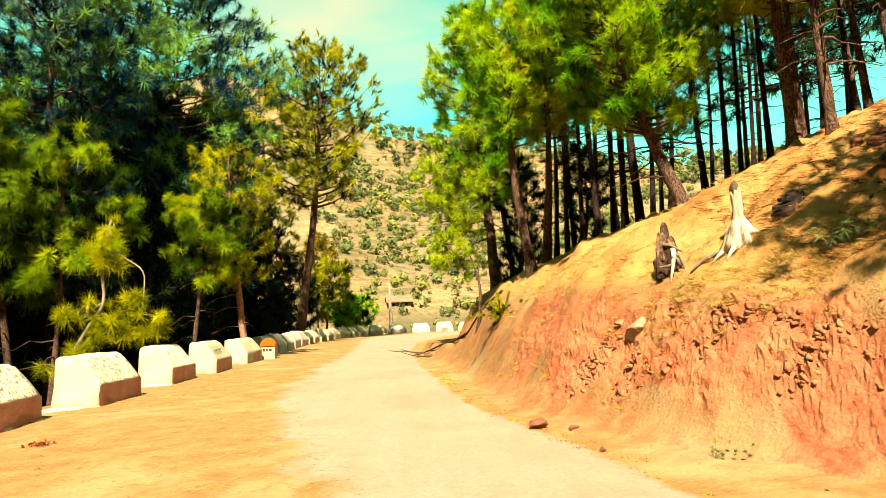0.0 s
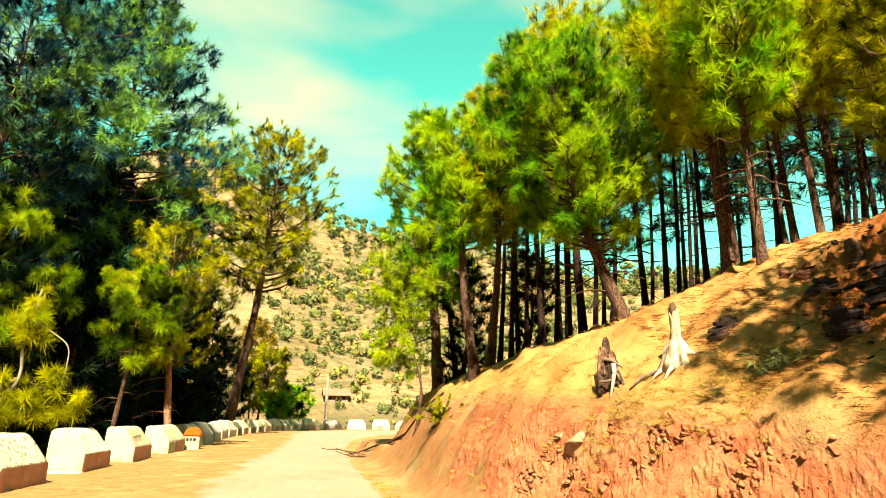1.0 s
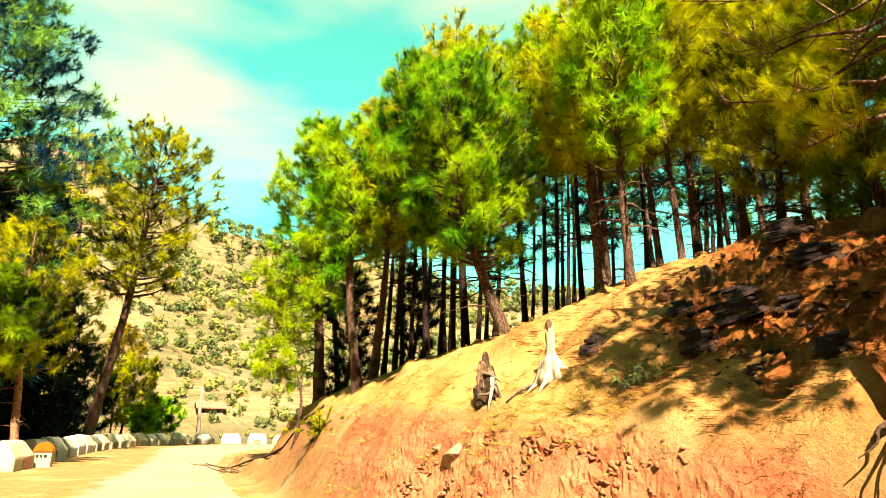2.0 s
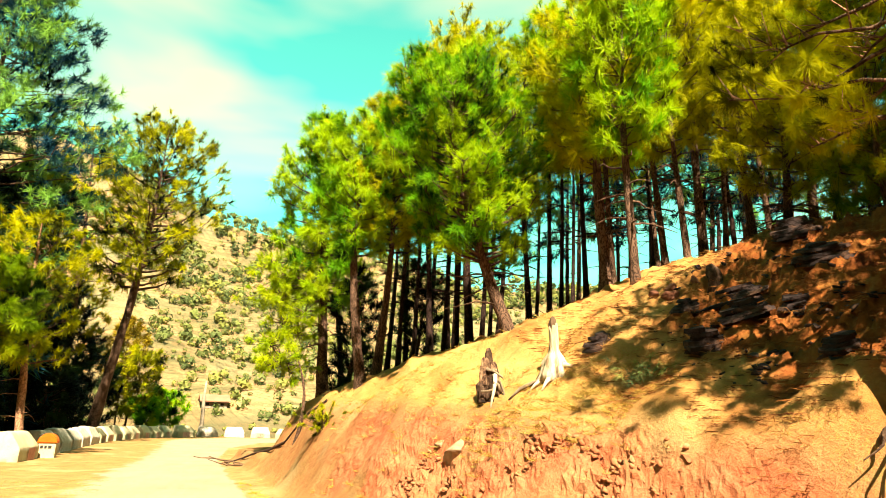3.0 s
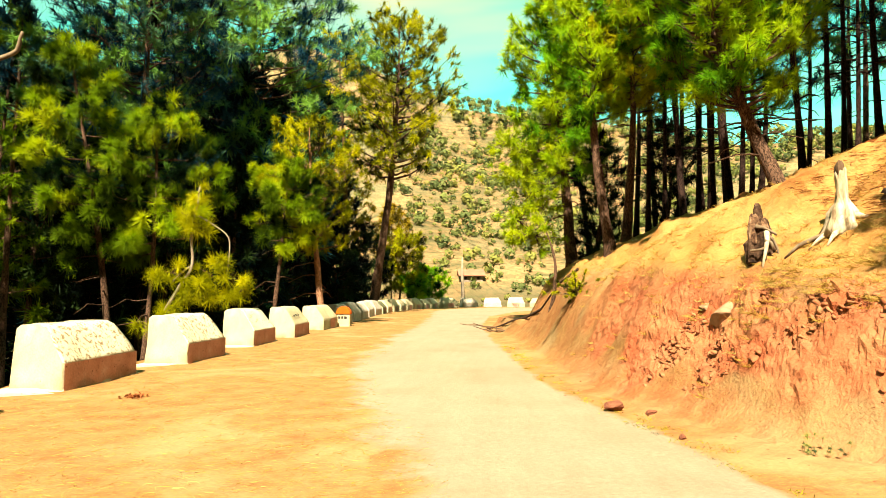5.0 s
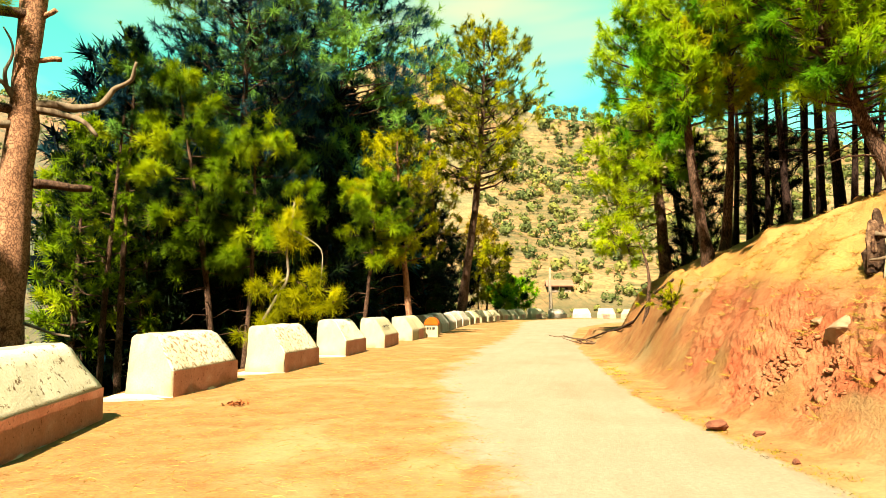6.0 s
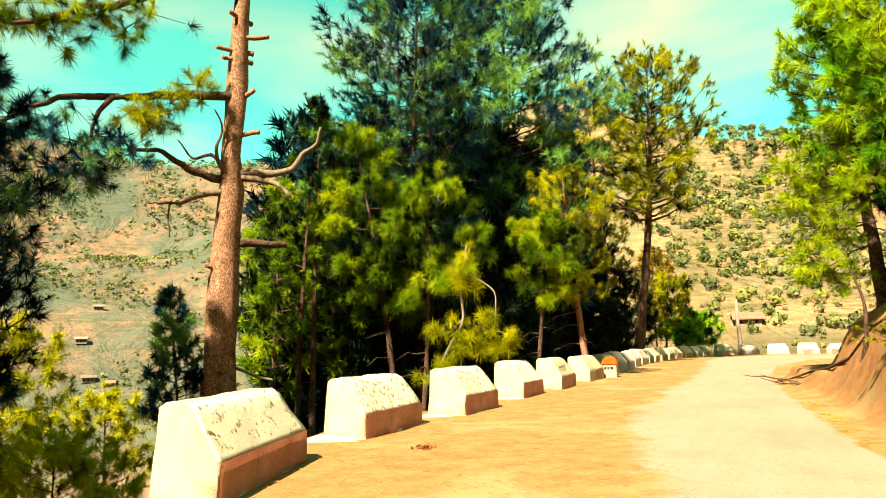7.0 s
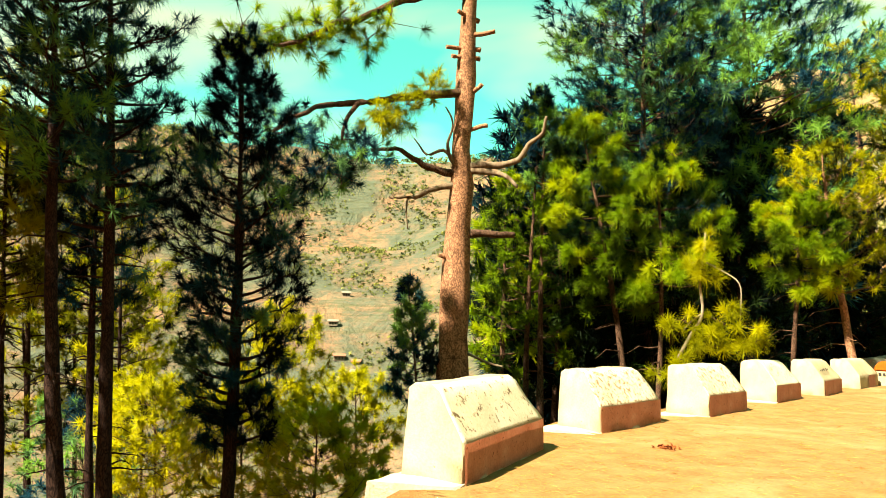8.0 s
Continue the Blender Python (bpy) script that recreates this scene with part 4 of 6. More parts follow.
pine(-11.54, 19.55, 7.64, 2.77, 2.24, (0.34, 0.19), trunk=0.12, mat=NEEDLE_GREEN, shape='tower', limbs=30, tufts=9, size=0.55, needles=90, width=0.016, fine=True, tone=-0.25, rise=0.0, sag=0.2)
pine(-9.40, 25.51, 7.09, 3.23, 2.02, (0.56, 0.20), trunk=0.12, mat=NEEDLE_GREEN, shape='tower', limbs=26, tufts=9, size=0.55, needles=80, width=0.02, fine=True, tone=-0.25, rise=0.0, sag=0.2)
pine(-14.66, 25.25, 20.91, 5.16, 4.19, (0.13, 0.07), trunk=0.22, mat=NEEDLE_DEEP, shape='round', limbs=126, tufts=22, size=0.66, needles=42, width=0.05, label='tall dark blue-green pine behind the parapet', rise=0.1)
pine(-16.46, 19.09, 11.32, 1.27, 1.75, (0.47, 0.39), trunk=0.15, mat=NEEDLE_GREEN, tone=-0.3, shape='cone', limbs=44, tufts=11, size=0.42, needles=50)
pine(-7.63, 26.94, 8.77, 3.01, 2.24, (-0.60, -0.18), trunk=0.16, bark=BARK_BIG, tone=-0.02, mat=NEEDLE_GOLD, shape='round', limbs=34, tufts=11, size=0.48, needles=50, width=0.028, label='slim pale-trunked pine with golden needles', limb_parts=True)
pine(-9.91, 47.99, 22.72, 9.8, 4.60, (2.18, 0.40), trunk=0.36, mat=NEEDLE_GOLD, tone=-0.15, shape='tower', limbs=76, tufts=14, size=0.85, needles=36, width=0.07, bend=0.7, label='tall open-crowned golden-green pine with curved trunk', rise=0.35, limb_parts=True)
pine(-12.40, 50.50, 22.64, 5.77, 3.79, (-0.73, -0.19), trunk=0.26, mat=NEEDLE_GOLD, tone=0.2, shape='tower', limbs=44, tufts=12, size=0.66, needles=40, width=0.045)
pine(-13.61, 39.74, 15.63, 3.80, 3.17, (0.22, 0.07), trunk=0.24, mat=NEEDLE_GREEN, shape='tower', limbs=44, tufts=12, size=0.6, needles=40, width=0.04)
pine(-10.83, 65.11, 6.77, 1.31, 2.64, (0.94, 0.15), trunk=0.15, mat=NEEDLE_GOLD, shape='flat', limbs=34, tufts=10, size=0.9, needles=34, width=0.08, label='small pale-trunked tree by the bend')
pine(-7.73, 68.57, 3.83, 0.70, 1.93, (-0.06, -0.01), trunk=0.1, mat=NEEDLE_BRIGHT, shape='round', limbs=30, tufts=9, size=0.85, needles=34, width=0.08, label='low bright green bush-like pine by the bend')
pine(-8.92, 65.39, 3.14, 0.74, 1.49, (-0.05, -0.01), trunk=0.1, mat=NEEDLE_BRIGHT, shape='round', limbs=30, tufts=9, size=0.85, needles=34, width=0.08, label='low bright green bush-like pine by the bend')
pine(-11.30, 66.04, 10.53, 3.04, 2.09, (-0.17, -0.03), trunk=0.12, mat=LEAF_YELLOW, shape='round', limbs=40, tufts=10, size=0.85, needles=32, width=0.10, label='small yellow-leaved tree behind the pine', name='yellow_tree', group='yellow trees')
# needles of these back pines are near black to stand for shade
pine(-21.27, 24.19, 7.23, -0.81, 2.08, (-0.28, -0.25), trunk=0.2, mat=NEEDLE_SHADE, shape='tower', limbs=44, tufts=10, size=0.95, needles=22, width=0.12, label='pine with shade-darkened needles on the steep slope below the road', rise=0.1)
pine(-19.52, 28.10, 8.64, -1.65, 2.72, (-0.89, -0.65), trunk=0.2, mat=NEEDLE_SHADE, shape='tower', limbs=44, tufts=10, size=0.95, needles=22, width=0.12, label='pine with shade-darkened needles on the steep slope below the road', rise=0.1)
pine(-18.56, 31.08, 10.82, -1.96, 3.42, (-0.08, -0.05), trunk=0.2, mat=NEEDLE_SHADE, shape='tower', limbs=44, tufts=10, size=0.95, needles=22, width=0.12, label='pine with shade-darkened needles on the steep slope below the road', rise=0.1)
pine(-16.35, 32.30, 11.25, -2.06, 3.47, (0.77, 0.37), trunk=0.2, mat=NEEDLE_SHADE, shape='tower', limbs=44, tufts=10, size=0.95, needles=22, width=0.12, label='pine with shade-darkened needles on the steep slope below the road', rise=0.1)
pine(-13.80, 35.61, 12.15, -1.68, 3.52, (0.82, 0.30), trunk=0.2, mat=NEEDLE_SHADE, shape='tower', limbs=44, tufts=10, size=0.95, needles=22, width=0.12, label='pine with shade-darkened needles on the steep slope below the road', rise=0.1)
pine(-15.30, 27.19, 7.35, -1.53, 2.55, (0.65, 0.35), trunk=0.2, mat=NEEDLE_SHADE, shape='tower', limbs=44, tufts=10, size=0.95, needles=22, width=0.12, label='pine with shade-darkened needles on the steep slope below the road', rise=0.1)
pine(-12.67, 29.59, 7.56, -1.43, 2.67, (0.07, 0.03), trunk=0.2, mat=NEEDLE_SHADE, shape='tower', limbs=44, tufts=10, size=0.95, needles=22, width=0.12, label='pine with shade-darkened needles on the steep slope below the road', rise=0.1)
pine(-16.16, 24.32, 5.13, -1.24, 2.21, (-0.09, -0.06), trunk=0.2, mat=NEEDLE_SHADE, shape='tower', limbs=44, tufts=10, size=0.95, needles=22, width=0.12, label='pine with shade-darkened needles on the steep slope below the road', rise=0.1)
pine(-12.90, 33.62, 10.85, -1.56, 2.95, (-0.89, -0.36), trunk=0.2, mat=NEEDLE_SHADE, shape='tower', limbs=44, tufts=10, size=0.95, needles=22, width=0.12, label='pine with shade-darkened needles on the steep slope below the road', rise=0.1)
pine(-12.06, 42.35, 9.47, -0.49, 2.96, (-2.03, -0.67), trunk=0.2, mat=NEEDLE_SHADE, shape='tower', limbs=44, tufts=10, size=0.95, needles=22, width=0.12, label='pine with shade-darkened needles on the steep slope below the road', rise=0.1)
pine(-13.00, 52.41, 10.14, -0.51, 2.77, (-0.20, -0.05), trunk=0.2, mat=NEEDLE_SHADE, shape='tower', limbs=44, tufts=10, size=0.95, needles=22, width=0.12, label='pine with shade-darkened needles on the steep slope below the road', rise=0.1)
pine(-12.91, 60.64, 7.73, -0.80, 2.67, (-0.17, -0.04), trunk=0.2, mat=NEEDLE_SHADE, shape='tower', limbs=44, tufts=10, size=0.95, needles=22, width=0.12, label='pine with shade-darkened needles on the steep slope below the road', rise=0.1)
pine(-19.41, 20.60, 8.38, -0.27, 1.9, (0.33, 0.30), trunk=0.2, mat=NEEDLE_GREEN, tone=-0.3, shape='tower', limbs=44, tufts=10, size=0.75, needles=36, width=0.06, label='dark green pine on the steep slope below the road', rise=0.1)
pine(-18.57, 22.66, 9.14, -0.37, 2.41, (0.75, 0.57), trunk=0.2, mat=NEEDLE_GREEN, tone=-0.35, shape='tower', limbs=44, tufts=10, size=0.75, needles=36, width=0.06, label='dark green pine on the steep slope below the road', rise=0.1)
pine(-15.53, 23.62, 8.28, -0.34, 2.20, (0.36, 0.23), trunk=0.2, mat=NEEDLE_SHADE, shape='tower', limbs=44, tufts=10, size=0.95, needles=22, width=0.12, label='pine with shade-darkened needles on the steep slope below the road', rise=0.1)
pine(-11.00, 43.64, 4.78, -0.18, 2.29, (-0.94, -0.26), trunk=0.2, mat=NEEDLE_SHADE, shape='tower', limbs=44, tufts=10, size=0.95, needles=22, width=0.12, label='pine with shade-darkened needles on the steep slope below the road', rise=0.1)
# needle tone lowered so the wood's shade sits in the colour
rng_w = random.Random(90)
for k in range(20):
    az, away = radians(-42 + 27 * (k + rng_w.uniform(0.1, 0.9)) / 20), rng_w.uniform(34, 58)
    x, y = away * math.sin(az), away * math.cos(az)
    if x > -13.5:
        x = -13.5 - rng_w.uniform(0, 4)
    pine(x, y, 1.4 + away * rng_w.uniform(0.26, 0.40), -3.5 - rng_w.uniform(0, 3), rng_w.uniform(2.8, 3.6), (0.2, 0.1), trunk=0.2, mat=NEEDLE_DEEP, tone=-0.4, bark=SHADED_BARK, shape='tower', limbs=64, tufts=9,
         size=1.4, needles=19, width=0.20, label='pine with shade-darkened needles in the dense wood below the road', rise=0.05)
# valley pines: crowns and trunks carry shade in their colour
pine(-14.74, 3.98, 11.49, 4.33, 1.56, (-0.55, -1.68), bark=SHADED_BARK, trunk=0.19, mat=NEEDLE_DEEP, shape='round', limbs=58, tufts=12, size=0.47, needles=46, width=0.02, dead=18, label='slim pine with shade-darkened trunk on the valley slope', limb_parts=True)
pine(-15.78, 4.77, 13.17, 3.50, 1.85, (-0.33, -1.39), bark=SHADED_BARK, trunk=0.20, mat=NEEDLE_DEEP, tone=-0.3, shape='round', limbs=62, tufts=13, size=0.47, needles=46, width=0.02, dead=18, label='slim pine with shade-darkened trunk on the valley slope', limb_parts=True)
pine(-15.90, 7.18, 9.29, -1.44, 1.82, (-0.11, -0.25), bark=SHADED_BARK, trunk=0.22, mat=NEEDLE_DEEP, tone=-0.45, shape='tower', limbs=86, tufts=14, size=0.54, needles=52, width=0.026, dead=8, label='pine with shade-darkened crown on the valley slope', limb_parts=True)
pine(-18.13, 3.66, 6.53, 1.74, 1.43, (-0.18, -1.27), bark=SHADED_BARK, trunk=0.17, tone=-0.2, mat=NEEDLE_GOLD, shape='round', limbs=52, tufts=11, size=0.5, needles=50, dead=10)
pine(-19.10, 5.64, 8.54, 1.84, 1.67, (-0.29, -0.97), bark=SHADED_BARK, trunk=0.16, mat=NEEDLE_DEEP, tone=-0.3, shape='round', limbs=40, tufts=12, size=0.54, needles=50, dead=10)
pine(-28.75, 6.75, 12.98, 1.07, 2.37, (-0.39, -2.38), bark=SHADED_BARK, trunk=0.16, tone=-0.25, mat=NEEDLE_GOLD, shape='round', limbs=44, tufts=10, size=0.46, needles=44, dead=10, width=0.02)
pine(-30.42, 8.28, 13.36, -1.69, 2.82, (-0.50, -2.41), trunk=0.14, bark=SHADED_BARK, tone=-0.3, mat=NEEDLE_GOLD, shape='tower', limbs=44, tufts=10, size=0.48, needles=46, width=0.02)
pine(-25.13, 8.39, 6.70, -2.02, 2.24, (-0.39, -1.40), trunk=0.14, bark=SHADED_BARK, tone=-0.2, mat=NEEDLE_GOLD, shape='tower', limbs=40, tufts=10, size=0.48, needles=46, width=0.02)
pine(-29.78, 6.62, 3.90, -3.64, 2.30, (-0.29, -1.71), trunk=0.13, bark=SHADED_BARK, tone=-0.35, mat=NEEDLE_GOLD, shape='tower', limbs=40, tufts=10, size=0.5, needles=44, width=0.03)
pine(-30.23, 8.83, 4.86, -3.99, 2.47, (-0.40, -1.66), trunk=0.13, bark=SHADED_BARK, tone=-0.35, mat=NEEDLE_GOLD, shape='tower', limbs=40, tufts=10, size=0.5, needles=44, width=0.03)
pine(-30.51, 11.14, 3.61, -4.33, 2.65, (-0.44, -1.38), trunk=0.13, bark=SHADED_BARK, tone=-0.35, mat=NEEDLE_GOLD, shape='tower', limbs=40, tufts=10, size=0.5, needles=44, width=0.03)
# golden young pines toned up, sunlight put into their needles
pine(-22.47, 11.93, 2.40, -3.06, 2.08, (0.12, 0.22), trunk=0.12, mat=NEEDLE_GOLD, shape='tower', limbs=44, tufts=11, size=0.5, needles=56, width=0.024, tone=0.5, label='young golden-green pine below the road')
pine(-20.03, 13.97, 0.06, -4.28, 1.82, (-0.08, -0.12), trunk=0.1, mat=NEEDLE_GOLD, shape='tower', limbs=36, tufts=10, size=0.48, needles=56, width=0.024, tone=0.5, label='young golden-green pine below the road')
pine(-16.34, 13.83, 3.35, -0.63, 1.09, (-0.35, -0.42), trunk=0.1, mat=NEEDLE_DEEP, shape='cone', limbs=36, tufts=10, size=0.44, needles=56, label='young dark pine beside the big trunk')
pine(-21.05, 7.84, -0.34, -3.85, 2.05, (-0.22, -0.65), trunk=0.1, mat=NEEDLE_GOLD, shape='round', limbs=40, tufts=10, size=0.5, needles=50, width=0.024, tone=0.5, label='young golden-green pine below the road')
pine(-20.94, 10.55, -0.64, -4.64, 2.24, (-0.22, -0.45), trunk=0.1, mat=NEEDLE_GOLD, shape='round', limbs=40, tufts=10, size=0.5, needles=50, width=0.024, tone=0.5, label='young golden-green pine below the road')
pine(-17.30, 10.87, -1.04, -4.41, 2.00, (-0.14, -0.22), trunk=0.1, mat=NEEDLE_GOLD, shape='round', limbs=40, tufts=10, size=0.48, needles=56, width=0.024, tone=0.5, label='young golden-green pine below the road')
pine(-23.51, 6.80, -0.99, -5.00, 1.97, (-0.21, -0.83), trunk=0.1, mat=NEEDLE_DEEP, shape='round', limbs=36, tufts=9, size=0.5, needles=44, width=0.024, label='young pine below the road')
pine(-15.52, 18.77, 10.90, 7.11, 0.95, (0.14, 0.11), trunk=0.15, mat=NEEDLE_DEEP, shape='cone', limbs=28, tufts=8, size=0.45, needles=46, label='narrow dark pine top behind the dead limbs')
corner_pine = pine(2.28, 21.30, 12.28, 5.20, 1.80, (-0.48, 0.04), trunk=0.19, mat=NEEDLE_BRIGHT, shape='tower', limbs=64, tufts=14, size=0.52, needles=56, limb_parts=True, label='bright green pine at the bank corner with dry side limbs', tone=0.15, rise=0.1, sag=0.2)
pine(1.26, 17.30, 3.10, 3.10, 0.12, (-0.13, 0.01), trunk=0.07, mat=NEEDLE_GREEN, limbs=3, tufts=2, dead=2, size=0.2, label='thin broken dead pine trunk', bark=BARK)
pine(2.69, 16.23, 9.64, 5.57, 1.30, (-0.25, 0.04), trunk=0.14, tone=0.3, mat=NEEDLE_BRIGHT, shape='round', limbs=54, tufts=13, size=0.42, needles=50, rise=0.3)
pine(3.07, 16.47, 10.50, 5.84, 1.25, (0.00, -0.00), trunk=0.12, tone=0.3, mat=NEEDLE_GOLD, shape='round', limbs=50, tufts=13, size=0.42, needles=50, rise=0.3)
pine(5.30, 12.51, 9.75, 4.86, 1.76, (-1.44, 0.50), trunk=0.135, tone=0.12, mat=NEEDLE_BRIGHT, shape='round', limbs=110, tufts=17, size=0.36, needles=50, width=0.020, limb_parts=True, bend=0.05, bow=(-0.35, 0.0), label='leaning round-crowned bright green pine on the rim', rise=0.3)
# rear grove trunks take the bark with canopy shade in its colour
pine(4.07, 18.41, 11.76, 6.77, 1.42, (-0.00, 0.00), trunk=0.078, mat=NEEDLE_GREEN, shape='round', limbs=50, tufts=12, size=0.42, needles=34, width=0.026, dead=12, bark=SHADED_BARK, rise=0.3, bend=0.15, tone=0.45)
pine(4.62, 18.80, 12.50, 7.12, 1.46, (-0.00, 0.00), trunk=0.072, mat=NEEDLE_GOLD, shape='tower', limbs=50, tufts=12, size=0.42, needles=34, width=0.026, dead=12, bark=SHADED_BARK, rise=0.3, bend=0.15, tone=0.45)
pine(5.00, 18.19, 13.55, 7.00, 1.70, (0.00, -0.00), trunk=0.102, mat=NEEDLE_GOLD, shape='round', limbs=50, tufts=12, size=0.42, needles=34, width=0.026, dead=12, bark=SHADED_BARK, rise=0.3, bend=0.15, tone=0.45)
pine(5.62, 19.05, 14.67, 7.50, 1.70, (0.00, -0.00), trunk=0.078, mat=NEEDLE_GREEN, shape='round', limbs=50, tufts=12, size=0.42, needles=34, width=0.026, dead=12, bark=SHADED_BARK, rise=0.3, bend=0.15, tone=0.45)
pine(5.54, 17.51, 14.45, 7.24, 1.75, (0.00, -0.00), trunk=0.108, mat=NEEDLE_GOLD, shape='tower', limbs=50, tufts=12, size=0.42, needles=34, width=0.026, dead=12, bark=SHADED_BARK, rise=0.3, bend=0.15, tone=0.45)
pine(5.62, 16.43, 13.03, 6.93, 1.49, (0.00, -0.00), trunk=0.120, mat=NEEDLE_GREEN, shape='round', limbs=50, tufts=12, size=0.42, needles=34, width=0.026, dead=12, bark=SHADED_BARK, rise=0.3, bend=0.15, tone=0.45)
pine(7.68, 20.48, 16.53, 8.14, 1.89, (0.00, -0.00), trunk=0.072, mat=NEEDLE_GREEN, shape='round', limbs=50, tufts=12, size=0.42, needles=34, width=0.026, dead=12, bark=SHADED_BARK, rise=0.3, bend=0.15, tone=0.45)
pine(6.52, 14.47, 12.03, 6.78, 1.23, (0.00, -0.00), trunk=0.084, mat=NEEDLE_GREEN, shape='tower', limbs=50, tufts=12, size=0.42, needles=34, width=0.026, dead=12, bark=SHADED_BARK, rise=0.3, bend=0.15, tone=0.45)
pine(7.39, 15.17, 13.45, 8.28, 1.39, (0.00, -0.00), trunk=0.072, mat=NEEDLE_BRIGHT, shape='round', limbs=50, tufts=12, size=0.42, needles=34, width=0.026, dead=12, bark=SHADED_BARK, rise=0.3, bend=0.15, tone=0.45)
pine(8.56, 16.83, 15.06, 9.08, 1.10, (0.00, -0.00), trunk=0.066, mat=NEEDLE_BRIGHT, shape='round', limbs=50, tufts=12, size=0.42, needles=34, width=0.026, dead=12, bark=SHADED_BARK, rise=0.3, bend=0.15, tone=0.45)
pine(8.26, 14.72, 12.96, 8.24, 1.31, (0.00, -0.00), trunk=0.078, mat=NEEDLE_GREEN, shape='tower', limbs=50, tufts=12, size=0.42, needles=34, width=0.026, dead=12, bark=SHADED_BARK, rise=0.3, bend=0.15, tone=0.45)
pine(6.46, 10.69, 10.63, 6.58, 1.32, (0.00, -0.00), trunk=0.120, mat=NEEDLE_GOLD, shape='round', limbs=50, tufts=12, size=0.42, needles=34, width=0.026, dead=12, rise=0.3, bend=0.15, tone=0.45)
pine(7.82, 12.67, 12.01, 7.40, 1.29, (0.00, -0.00), trunk=0.084, mat=NEEDLE_GOLD, shape='round', limbs=50, tufts=12, size=0.42, needles=34, width=0.026, dead=12, rise=0.3, bend=0.15, tone=0.45)
pine(6.39, 9.55, 10.09, 6.37, 1.20, (0.00, -0.00), trunk=0.090, mat=NEEDLE_BRIGHT, shape='tower', limbs=50, tufts=12, size=0.42, needles=34, width=0.026, dead=12, rise=0.3, bend=0.15, tone=0.45)
pine(8.81, 12.02, 12.65, 7.74, 1.41, (0.00, -0.00), trunk=0.084, mat=NEEDLE_GOLD, shape='round', limbs=50, tufts=12, size=0.42, needles=34, width=0.026, dead=12, rise=0.3, bend=0.15, tone=0.45)
pine(8.58, 10.94, 12.24, 7.54, 1.44, (0.00, -0.00), trunk=0.078, mat=NEEDLE_GOLD, shape='round', limbs=50, tufts=12, size=0.42, needles=34, width=0.026, dead=12, rise=0.3, bend=0.15, tone=0.45)
pine(10.71, 13.08, 14.42, 8.95, 1.75, (0.00, -0.00), trunk=0.120, mat=NEEDLE_GOLD, shape='tower', limbs=50, tufts=12, size=0.42, needles=34, width=0.026, dead=12, rise=0.3, bend=0.15, tone=0.45)
pine(11.75, 13.52, 14.29, 9.16, 1.50, (0.00, -0.00), trunk=0.078, mat=NEEDLE_GREEN, shape='round', limbs=50, tufts=12, size=0.42, needles=34, width=0.026, dead=12, rise=0.3, bend=0.15, tone=0.45)
pine(13.25, 14.86, 15.62, 9.59, 1.65, (0.00, -0.00), trunk=0.072, mat=NEEDLE_GREEN, shape='round', limbs=50, tufts=12, size=0.42, needles=34, width=0.026, dead=12, bark=SHADED_BARK, rise=0.3, bend=0.15, tone=0.45)
pine(10.91, 11.58, 12.67, 7.90, 1.45, (0.00, -0.00), trunk=0.102, mat=NEEDLE_GOLD, shape='tower', limbs=50, tufts=12, size=0.42, needles=34, width=0.026, dead=12, rise=0.3, bend=0.15, tone=0.45)
pine(12.51, 11.40, 12.21, 7.62, 1.63, (0.00, -0.00), trunk=0.120, mat=NEEDLE_GOLD, shape='round', limbs=50, tufts=12, size=0.42, needles=34, width=0.026, dead=12, rise=0.3, bend=0.15, tone=0.45)
pine(10.58, 9.06, 9.87, 6.45, 1.31, (0.00, -0.00), trunk=0.096, mat=NEEDLE_GOLD, shape='round', limbs=50, tufts=12, size=0.42, needles=34, width=0.026, dead=12, rise=0.3, bend=0.15, tone=0.45)
pine(10.17, 8.00, 10.40, 5.24, 1.29, (0.00, -0.00), trunk=0.096, mat=NEEDLE_GOLD, shape='tower', limbs=50, tufts=12, size=0.42, needles=34, width=0.026, dead=12, rise=0.3, bend=0.15, tone=0.45)
pine(9.56, 7.15, 9.46, 4.90, 1.18, (0.00, -0.00), trunk=0.090, mat=NEEDLE_GREEN, shape='round', limbs=50, tufts=12, size=0.42, needles=34, width=0.026, dead=12, rise=0.3, bend=0.15, tone=0.45)
pine(9.62, 9.36, 10.42, 5.83, 1.31, (0.00, -0.00), trunk=0.090, mat=NEEDLE_GOLD, shape='round', limbs=50, tufts=12, size=0.42, needles=34, width=0.026, dead=12, rise=0.3, bend=0.15, tone=0.45)
pine(11.18, 21.10, 18.04, 10.83, 1.85, (0.00, -0.00), trunk=0.072, mat=NEEDLE_GREEN, shape='tower', limbs=50, tufts=12, size=0.42, needles=34, width=0.026, dead=12, bark=SHADED_BARK, rise=0.3, bend=0.15, tone=0.45)
pine(12.55, 17.94, 16.25, 10.08, 1.66, (0.00, -0.00), trunk=0.072, mat=NEEDLE_GREEN, shape='round', limbs=50, tufts=12, size=0.42, needles=34, width=0.026, dead=12, bark=SHADED_BARK, rise=0.3, bend=0.15, tone=0.45)
pine(3.20, 23.64, 11.46, 6.48, 1.54, (-0.56, 0.07), trunk=0.11, mat=NEEDLE_GREEN, shape='round', limbs=36, tufts=10, size=0.5, needles=32, width=0.04, dead=12, bark=SHADED_BARK, rise=0.3)
pine(5.14, 25.34, 13.55, 7.96, 1.70, (-0.00, 0.00), trunk=0.11, mat=NEEDLE_GREEN, shape='round', limbs=36, tufts=10, size=0.5, needles=32, width=0.04, dead=12, bark=SHADED_BARK, rise=0.3)
